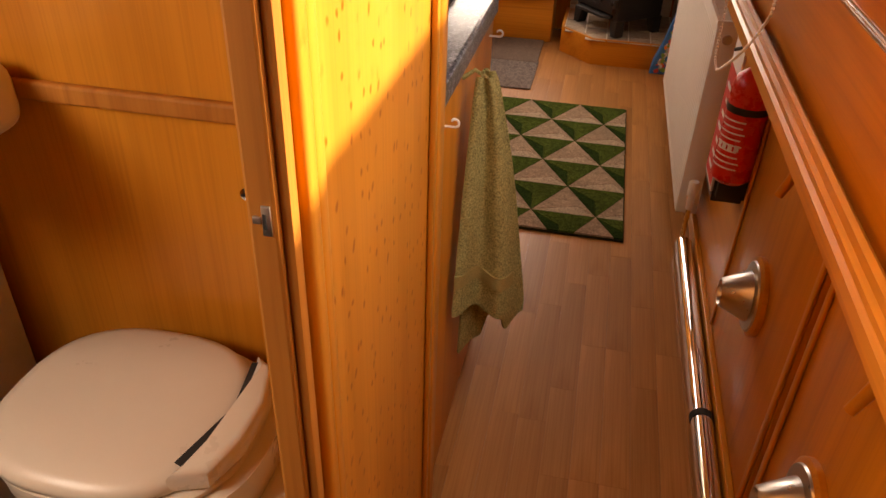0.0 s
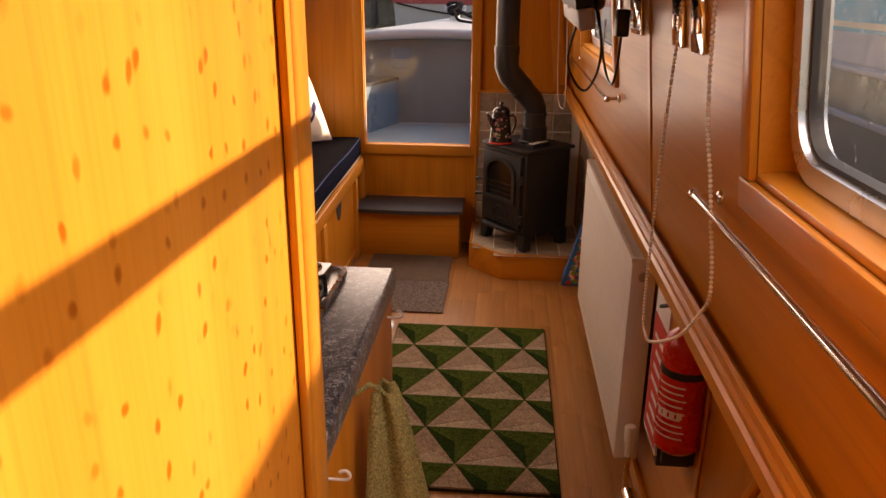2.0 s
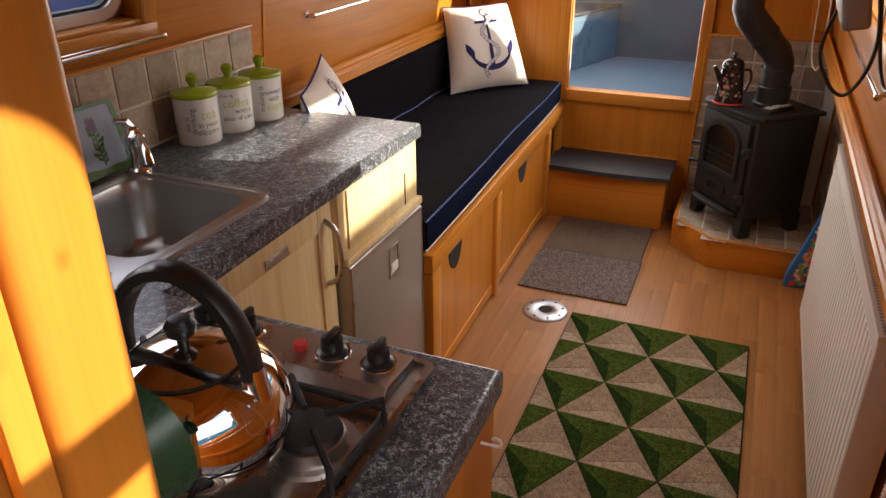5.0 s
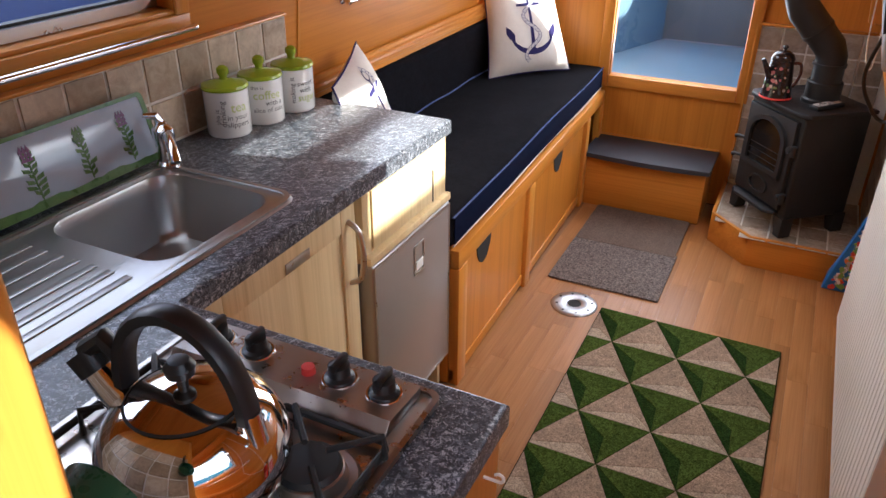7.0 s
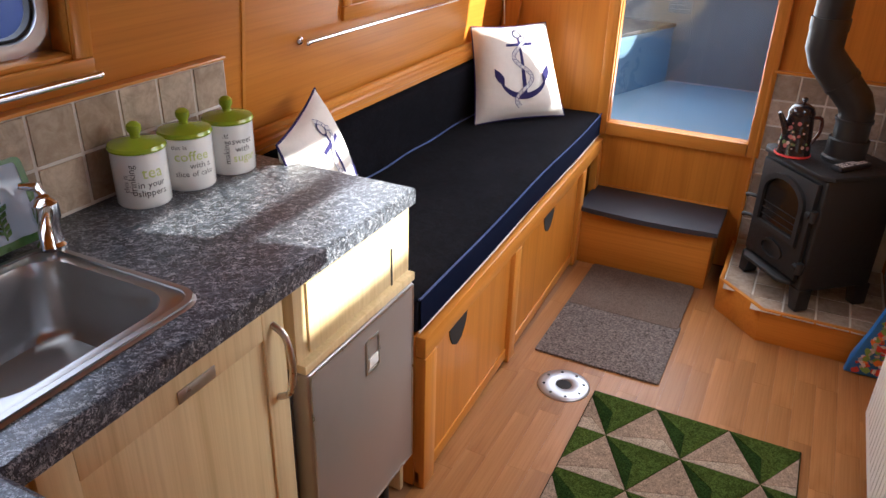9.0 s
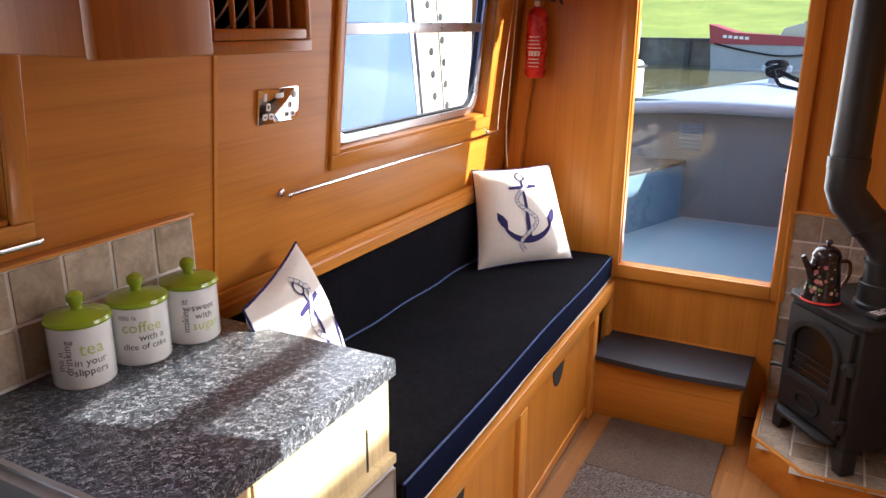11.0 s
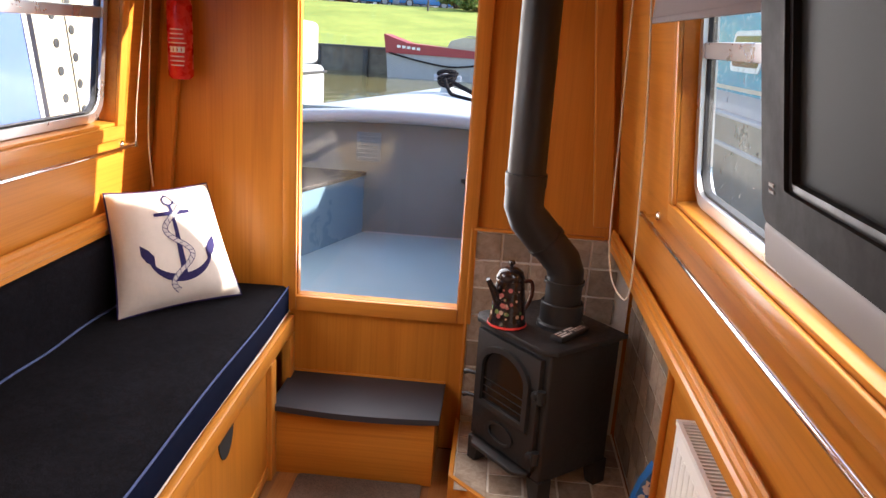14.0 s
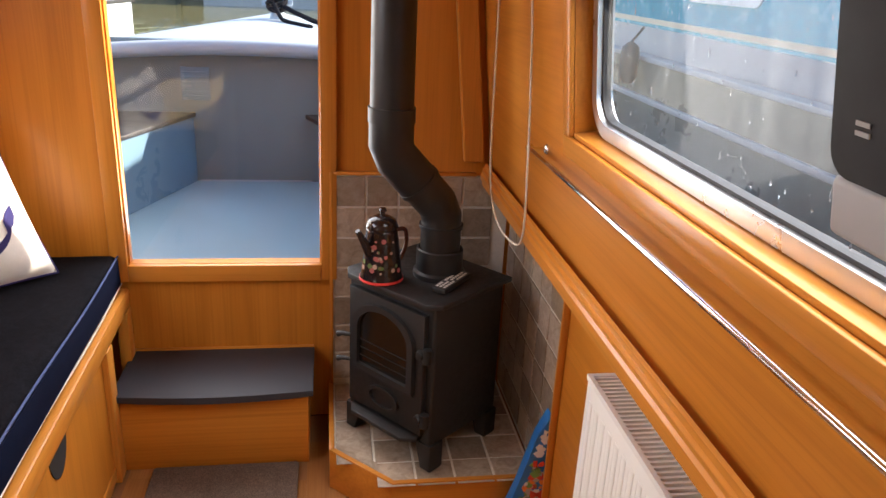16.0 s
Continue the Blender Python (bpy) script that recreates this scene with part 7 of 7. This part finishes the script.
part("handle", tube(curve_points([PM @ (hd * 0.044 + Vector((0, 0, 0.132))), PM @ (hd * 0.083 + Vector((0, 0, 0.128))), PM @ (hd * 0.090 + Vector((0, 0, 0.085))), PM @ (hd * 0.070 + Vector((0, 0, 0.045))), PM @ (hd * 0.053 + Vector((0, 0, 0.040)))], 6), 0.006, 10), plain("brown_enamel", (0.10, 0.03, 0.018), 0.2), pot)
part("spout", tube([PM @ (-hd * 0.042 + Vector((0, 0, 0.085))), PM @ (-hd * 0.062 + Vector((0, 0, 0.120))), PM @ (-hd * 0.086 + Vector((0, 0, 0.158)))], [0.015, 0.011, 0.007], 14), enam, pot)
rose_m = [mat("rose_pink_paint", (0.38, 0.10, 0.09), 0.4), mat("rose_cream_paint", (0.45, 0.32, 0.24), 0.4), mat("leaf_paint", (0.10, 0.16, 0.05), 0.4)]
rr = random.Random(11)
for i in range(30):
    z = rr.uniform(0.035, 0.125)
    a = radians(rr.uniform(195, 325)) if i % 3 else radians(250 + rr.uniform(-22, 22))
    R = 0.0555 - (z - 0.03) * 0.108 + 0.0012
    s = rr.uniform(0.003, 0.008)
    bm = bmesh.new()
    bmesh.ops.create_circle(bm, cap_ends=True, segments=7, radius=s)
    bm.transform(PM @ Matrix.Translation((R * math.cos(a), R * math.sin(a), z)) @ Vector((math.cos(a), math.sin(a), 0.11)).to_track_quat("Z", "Y").to_matrix().to_4x4())
    part("painted_petal", bm, rose_m[i % 3 if i % 5 else 0], pot)
rem = thing("remote_control", (0.655, 4.66, 0.65), "black remote control with pale buttons on the stove top", "remote control")
RM = Matrix.Translation((0.664, 4.672, 0.6495)) @ Matrix.Rotation(radians(52), 4, "Z")
part("body", box(-0.075, 0.075, -0.021, 0.021, 0.0, 0.017, 0.004, 2, RM), black_plastic, rem)
for i in range(11):
    for k in range(3):
        if (i + k) % 7 == 5:
            continue
        part("button", box(-0.066 + 0.0118 * i, -0.058 + 0.0118 * i, -0.016 + 0.0115 * k, -0.009 + 0.0115 * k, 0.0171, 0.0185, 0.0008, 1, RM), white_print, rem)

# painted bag between radiator and hearth
bag = thing("painted_bag", (0.87, 4.46, 0), "blue printed carrier bag standing beside the hearth", "bag")
bag_blue = plain("bright_blue_print", (0.03, 0.20, 0.60), 0.4, 0.0, 9, 0.2)
outline_b = [(0.800, 0.002), (0.918, 0.002), (0.920, 0.25), (0.918, 0.360), (0.908, 0.378), (0.880, 0.310), (0.846, 0.180), (0.808, 0.07)]
part("bag", prism(outline_b, 4.440, 4.475, "y", 0.008, 2), bag_blue, bag)
cols = [mat("print_white", (0.78, 0.80, 0.82), 0.5), mat("print_orange", (0.80, 0.26, 0.06), 0.5), mat("print_green", (0.20, 0.42, 0.12), 0.5), mat("print_red", (0.66, 0.07, 0.05), 0.5), mat("print_grey", (0.50, 0.52, 0.52), 0.5)]
for i in range(80):
    z = rr.uniform(0.015, 0.22) if i > 5 else rr.uniform(0.25, 0.33)
    lo = 0.812 + 0.075 * max(0, z - 0.03) / 0.3
    s = rr.uniform(0.006, 0.017)
    x = rr.uniform(lo + 0.014, 0.905)
    poly = [(x + s * rr.uniform(0.4, 1.2) * math.cos(a), z + s * rr.uniform(0.4, 1.2) * math.sin(a)) for a in [k * 1.047 for k in range(6)]]
    part("print_patch", prism(poly, 4.4386 - 0.0002 * (i % 6), 4.4396, "y"), cols[(i * 7 + i // 5) % 5 if i > 5 else 0], bag)

# tassels strung under the cornice
gl = thing("tassel_garland", (0.585, 3.9, 1.80), "string of dark ribbons and coloured tassels under the cornice", "garland")
part("string", tube(curve_points([(0.575, 4.32, 1.815), (0.582, 4.10, 1.795), (0.585, 3.80, 1.790), (0.585, 3.50, 1.785), (0.580, 3.20, 1.812)], 6), 0.002, 6), rope_white, gl)
tc = [mat("tassel_red", (0.45, 0.03, 0.02), 0.8), mat("tassel_white", (0.66, 0.64, 0.58), 0.8), mat("tassel_lime", (0.36, 0.44, 0.06), 0.8), mat("tassel_orange", (0.55, 0.12, 0.02), 0.8), mat("tassel_teal", (0.05, 0.18, 0.15), 0.8), mat("tassel_yellow", (0.60, 0.46, 0.03), 0.8)]
dark_rib = plain("dark_ribbon", (0.02, 0.018, 0.025), 0.35)
for i, y in enumerate((4.20, 4.12, 4.06, 4.00, 3.92, 3.82, 3.66, 3.55)):
    L = 0.05 + 0.014 * ((i * 5) % 4)
    part("ribbon", prism([(y - 0.016, 1.792), (y + 0.016, 1.792), (y + 0.020, 1.792 - L), (y - 0.014, 1.786 - L)], 0.577, 0.589, "x", 0.004, 1), dark_rib, gl)
    part("tassel", lathe([(0, 0), (0.005, 0), (0.006, -0.010), (0.012, -0.050), (0.010, -0.053), (0, -0.053)], 10, Matrix.Translation((0.583, y - 0.028, 1.792 - L * 0.55))), tc[i % 6], gl)

# ---- corridor: cupboards, table leg, towel, hooks ----
for y0, y1, ky in ((1.705, 2.305, 2.000), (1.085, 1.665, 1.455)):
    cb = thing("locker_door", (X_LOW, (y0 + y1) / 2, 0.09), "oak locker door with a turned wooden catch", "cupboard door", "corridor locker doors")
    part("door", box(X_LOW - 0.012, X_LOW - 0.0005, y0, y1, 0.095, 0.730, 0.003), oak_v, cb)
    for b in ((y1 - 0.018, y1), (y0, y0 + 0.018)):
        part("edge_bead", box(X_LOW - 0.019, X_LOW - 0.0125, *b, 0.095, 0.730, 0.003), oak_trim_z, cb)
    part("edge_bead", box(X_LOW - 0.0185, X_LOW - 0.0125, y0 + 0.0185, y1 - 0.0185, 0.712, 0.730, 0.003), oak_trim_y, cb)
    yc = ky - 0.065
    ct = part("catch", tube([(X_LOW - 0.022, yc, 0.755), (X_LOW - 0.040, yc, 0.700), (X_LOW - 0.052, yc, 0.668)], [0.010, 0.009, 0.008], 10), oak_trim_z, cb, "turned wooden catch")
    part("catch_block", box(X_LOW - 0.026, X_LOW - 0.0128, yc - 0.045, yc - 0.012, 0.735, 0.760, 0.004), oak_trim_y, cb)
    kb = thing("chrome_knob", (X_LOW - 0.013, ky, 0.32), "conical chrome fitting on a round wooden backplate", "door knob", "corridor chrome fittings")
    M = Matrix.Translation((X_LOW - 0.0125, ky, 0.400)) @ Matrix.Rotation(radians(-90), 4, "Y")
    part("backplate", lathe([(0, 0.0), (0.084, 0.0), (0.084, 0.010), (0.079, 0.014), (0, 0.014)], 40, M), oak_trim_x, kb, "round wooden backplate")
    part("flange", lathe([(0, 0.0145), (0.074, 0.0145), (0.072, 0.018), (0.055, 0.020), (0.0, 0.020)], 40, M), dull_chrome, kb)
    part("cone", lathe([(0.054, 0.0205), (0.050, 0.030), (0.030, 0.074), (0.027, 0.076), (0.024, 0.072), (0.022, 0.050), (0, 0.048)], 36, M), dull_chrome, kb)
leg = thing("table_leg_pole", (0.882, 2.0, 0.028), "chrome table-leg tube lying along the skirting", "pole")
part("tube", tube([(0.880, 2.79, 0.0275), (0.880, 2.02, 0.0275)], 0.0265, 24), bright_chrome, leg)
part("collar", tube([(0.880, 2.0195, 0.0275), (0.880, 2.000, 0.0275)], 0.0272, 24), dark_slot, leg)
part("tube", tube([(0.880, 1.9995, 0.0275), (0.880, 1.15, 0.0275)], 0.0255, 24), bright_chrome, leg)

for y in (1.712, 2.180):
    hk = thing("cup_hook", (0.297, y, 0.83), "white plastic-coated cup hook under the worktop end", "hook", "cup hooks")
    pts = [(0.297, y, 0.830), (0.312, y, 0.830)] + [(0.318 + 0.0065 * math.sin(radians(a)), y, 0.8365 - 0.0065 * math.cos(radians(a))) for a in range(0, 241, 30)]
    part("hook", tube(pts, 0.0022, 8), white_print, hk)

tw = thing("hand_towel", (0.33, 1.93, 0.27), "olive green terry towel hanging from a hook on the worktop end", "towel")


def towel_mesh(top, left, right, low, back, seed, z0=0.0, z1=1.0, proud=0.0):
    """A hanging fall: gathered at the top, fanned out and folded below."""
    bm = bmesh.new()
    nu, nv = 30, 44
    g = []
    for j in range(nv + 1):
        t = z0 + (z1 - z0) * j / nv
        row = []
        for i in range(nu + 1):
            u = i / nu
            k = min(1.0, t * 1.05) ** 0.75
            xl, xr = top[0] - 0.009 + (left[0] - top[0] + 0.009) * k, top[0] + 0.012 + (right[0] - top[0] - 0.012) * k
            yl, yr = top[1] + (left[1] - top[1]) * k, top[1] + (right[1] - top[1]) * k
            zb = low(u)
            z = top[2] + (zb - top[2]) * t - 0.010 * abs(u - 0.5) * (1 - t)
            fold = (0.004 + 0.013 * k) * math.sin(u * 8.5 + seed + 0.8 * t) + 0.003 * noise.noise(Vector((u * 4, t * 7, seed)))
            row.append(bm.verts.new((xl + (xr - xl) * u + 0.25 * fold, yl + (yr - yl) * u + back - fold - proud, z)))
        g.append(row)
    for a, b in zip(g, g[1:]):
        for i in range(nu):
            bm.faces.new((a[i], a[i + 1], b[i + 1], b[i]))
    bmesh.ops.recalc_face_normals(bm, faces=bm.faces)
    bmesh.ops.solidify(bm, geom=bm.faces[:], thickness=0.005)
    return bm


TT = (0.334, 1.880, 0.858)
front_low = lambda u: 0.372 - 0.035 * u + 0.008 * math.sin(u * 6)
part("front_fall", towel_mesh(TT, (0.303, 1.835), (0.418, 1.915), front_low, 0.0, 0.4), towel_cloth, tw, smooth=70)
part("woven_band", towel_mesh(TT, (0.303, 1.835), (0.418, 1.915), front_low, 0.0, 0.4, 0.80, 0.86, 0.004), fabric("olive_flat_weave", (0.36, 0.30, 0.12), 900, 0.9, 0.2), tw, "flat woven border", smooth=70)
part("back_fall", towel_mesh(TT, (0.310, 1.860), (0.440, 1.950), lambda u: 0.22 + 0.115 * max(0.0, 1 - abs(u - 0.52) / 0.16) + 0.06 * u, 0.030, 2.0), towel_cloth, tw, smooth=70)
part("hang_loop", tube([(0.297, 1.882, 0.846), (0.318, 1.885, 0.862), (0.336, 1.888, 0.850)], 0.004, 8), towel_cloth, tw)

# ---- toilet ----
wc2 = thing("toilet", (-0.12, 1.40, 0), "ivory plastic cassette toilet with its lid closed", "toilet")
def egg(sx, sy, cx, cy, n=40, e=2.6):
    out = []
    for i in range(n):
        a = 2 * math.pi * i / n
        c, s = math.cos(a), math.sin(a)
        out.append((cx + sx * abs(c) ** (2 / e) * (1 if c > 0 else -1), cy + sy * abs(s) ** (2 / e) * (1 if s > 0 else -1)))
    return out
bm = bmesh.new()
rows = []
for z, k, ox in ((0.0, 0.80, 0.03), (0.10, 0.80, 0.03), (0.28, 0.90, 0.02), (0.36, 0.99, 0.0), (0.392, 1.0, 0.0)):
    rows.append([bm.verts.new((x, y, z)) for x, y in egg(0.215 * k, 0.185 * k, -0.115 + ox, 1.405)])
for a, b in zip(rows, rows[1:]):
    for i in range(40):
        bm.faces.new((a[i], a[(i + 1) % 40], b[(i + 1) % 40], b[i]))
bm.faces.new(rows[-1])
part("bowl", bm, toilet_plastic, wc2, smooth=50)
part("seat", prism(egg(0.205, 0.183, -0.130, 1.405), 0.3925, 0.404, "z", 0.004, 2), toilet_plastic, wc2)
bm = bmesh.new()
rows = []
for z, k in ((0.405, 0.97), (0.409, 1.0), (0.420, 1.0), (0.430, 0.965), (0.436, 0.88), (0.439, 0.6), (0.440, 0.25)):
    rows.append([bm.verts.new((x, y, z)) for x, y in egg(0.195 * k, 0.180 * k, -0.150, 1.405)])
for a, b in zip(rows, rows[1:]):
    for i in range(40):
        bm.faces.new((a[i], a[(i + 1) % 40], b[(i + 1) % 40], b[i]))
bm.faces.new(rows[-1])
part("lid", bm, toilet_plastic, wc2, "smooth ivory lid", smooth=60)
part("hinge_cover", prism([(0.000, 1.27), (0.055, 1.29), (0.078, 1.36), (0.080, 1.44), (0.060, 1.52), (0.020, 1.545), (0.048, 1.45), (0.040, 1.34)], 0.4045, 0.4475, "z", 0.012, 3), toilet_plastic, wc2)
part("lid_gap", prism([(0.000, 1.298), (0.016, 1.292), (0.056, 1.42), (0.034, 1.528), (0.020, 1.522), (0.036, 1.42)], 0.441, 0.4445, "z", 0.001, 1), dark_slot, wc2)
part("tank", box(0.09, 0.262, 1.22, 1.58, 0.0, 0.33, 0.02, 3), toilet_plastic, wc2)
rh = thing("roll_holder_pin", (0.235, 1.60, 0.95), "small chrome pin on the bathroom bulkhead", "coat hook")
part("pin", tube([(0.02, 1.6245, 0.745), (0.02, 1.585, 0.738)], 0.008, 12), chrome, rh)
part("tip", lathe([(0, 0), (0.011, 0), (0.011, 0.006), (0, 0.008)], 14, Matrix.Translation((0.02, 1.586, 0.738)) @ Matrix.Rotation(radians(90), 4, "X")), chrome, rh)
wb = thing("wash_basin", (-0.62, 1.40, 0.0), "cream moulded basin edge in the bathroom", "basin")
part("basin", box(-0.86, -0.345, 1.25, 1.606, 0.800, 0.915, 0.035, 4), toilet_plastic, wb)
part("basin_wall", box(-0.86, -0.50, 1.30, 1.6, 0.0, 0.799, 0.004), bath_white, wb)

# ---- wall tiles ----
def tile_field(parent, mt, origin, du, dv, normal, pitch, nu, nv, gap=0.007, thick=0.0035, keep_tile=None):
    """Separate tiles on one shared mesh."""
    du, dv, nn = Vector(du), Vector(dv), Vector(normal)
    me = bpy.data.meshes.new("tile")
    bm = box(-pitch / 2 + gap / 2, pitch / 2 - gap / 2, -pitch / 2 + gap / 2, pitch / 2 - gap / 2, 0.0, thick, 0.0014, 1)
    bm.to_mesh(me)
    bm.free()
    me.materials.append(mt)
    rot = Matrix((du, dv, nn)).transposed().to_4x4()
    rt = random.Random(7)
    for i in range(nu):
        for j in range(nv):
            c = Vector(origin) + du * pitch * (i + 0.5) + dv * pitch * (j + 0.5)
            if keep_tile and not keep_tile(c):
                continue
            o = new("tile", me)
            o.matrix_basis = Matrix.Translation(c + nn * rt.uniform(-0.0008, 0.0006)) @ rot @ Matrix.Rotation(radians(rt.uniform(-0.5, 0.5)), 4, "Z")
            o.parent = parent
            o.matrix_parent_inverse = parent.matrix_basis.inverted()


sp = tagged(link("splashback", box(-0.800, -0.766, 1.668, 3.244, 0.9005, 1.114, 0.002), grout), "tumbled travertine tile splashback", "splashback", kind="structure")
part("edge_strip", box(-0.800, -0.758, 1.668, 3.246, 1.1145, 1.122, 0.002), oak_trim_y, sp)
tile_field(sp, tile_kitchen, (-0.7665, 3.243, 0.9055), (0, -1, 0), (0, 0, 1), (1, 0, 0), 0.1045, 15, 2)
sh = tagged(link("splashback_hob", box(-0.765, 0.262, 1.6655, 1.672, 0.9008, 1.322, 0.0), grout), "tumbled travertine tiles behind the hob", "splashback", kind="structure")
tile_field(sh, tile_kitchen, (0.260, 1.6722, 0.9025), (-1, 0, 0), (0, 0, 1), (0, 1, 0), 0.1045, 9, 4)
sb = tagged(link("stove_tiles_bulkhead", box(0.345, 0.90, BULK - 0.010, BULK - 0.0005, 0.119, 0.856, 0.0), grout), "brown slate tiles behind the stove", "tiling", kind="structure")
part("edge_strip", box(0.334, 0.345, BULK - 0.017, BULK - 0.0008, 0.132, 0.868, 0.002), oak_trim_z, sb)
part("edge_strip", box(0.3455, 0.79, BULK - 0.017, BULK - 0.0008, 0.857, 0.868, 0.002), oak_trim_x, sb)
tile_field(sb, tile_stove, (0.345, BULK - 0.0105, 0.856), (1, 0, 0), (0, 0, -1), (0, -1, 0), 0.1015, 5, 7)
sr = tagged(link("stove_tiles_side", box(X_LOW - 0.012, X_LOW - 0.0005, 4.435, BULK - 0.018, 0.119, 0.836, 0.0), grout), "brown slate tiles beside the stove", "tiling", kind="structure")
part("edge_strip", box(X_LOW - 0.020, X_LOW - 0.0008, 4.425, 4.4345, 0.06, 0.836, 0.002), oak_trim_z, sr)
tile_field(sr, tile_stove, (X_LOW - 0.0125, BULK - 0.020, 0.836), (0, -1, 0), (0, 0, -1), (-1, 0, 0), 0.1000, 6, 7)


def on_hearth(c):
    return (c.x - 0.345) + (c.y - 4.677) > 0.03 and c.y > 4.54


tile_field(hearth, tile_stove, (0.346, BULK - 0.015, HZ - 0.0050), (1, 0, 0), (0, -1, 0), (0, 0, 1), 0.1110, 5, 5, thick=0.0035, keep_tile=on_hearth)
cut = prism([(0.350, 4.690), (0.352, 4.720), (0.452, 4.720), (0.452, 4.612), (0.505, 4.560), (0.505, 4.522), (0.502, 4.522)], HZ - 0.0115, HZ - 0.0018, "z")
part("cut_tile", cut, tile_stove, hearth)

# ---- laminate floor strips ----
rp = random.Random(21)
fl_ob = bpy.data.objects["floor"]
PW = 0.0655
plank_meshes = {}
for L in (0.28, 0.34, 0.40, 0.46, 0.52):
    me = bpy.data.meshes.new("plank")
    bm = box(-PW / 2 + 0.0002, PW / 2 - 0.0002, -L / 2 + 0.0002, L / 2 - 0.0002, -0.0038, 0.0, 0)
    bm.to_mesh(me)
    bm.free()
    me.materials.append(laminate)
    plank_meshes[L] = me
x = -0.262 + PW / 2
while x < 0.91:
    y = 0.45 - rp.uniform(0, 0.35)
    while y < BULK - 0.05:
        L = rp.choice(list(plank_meshes))
        if y + L > BULK:
            break
        o = new("plank", plank_meshes[L])
        o.location = (x, y + L / 2, 0.0)
        o.parent = fl_ob
        y += L
    x += PW
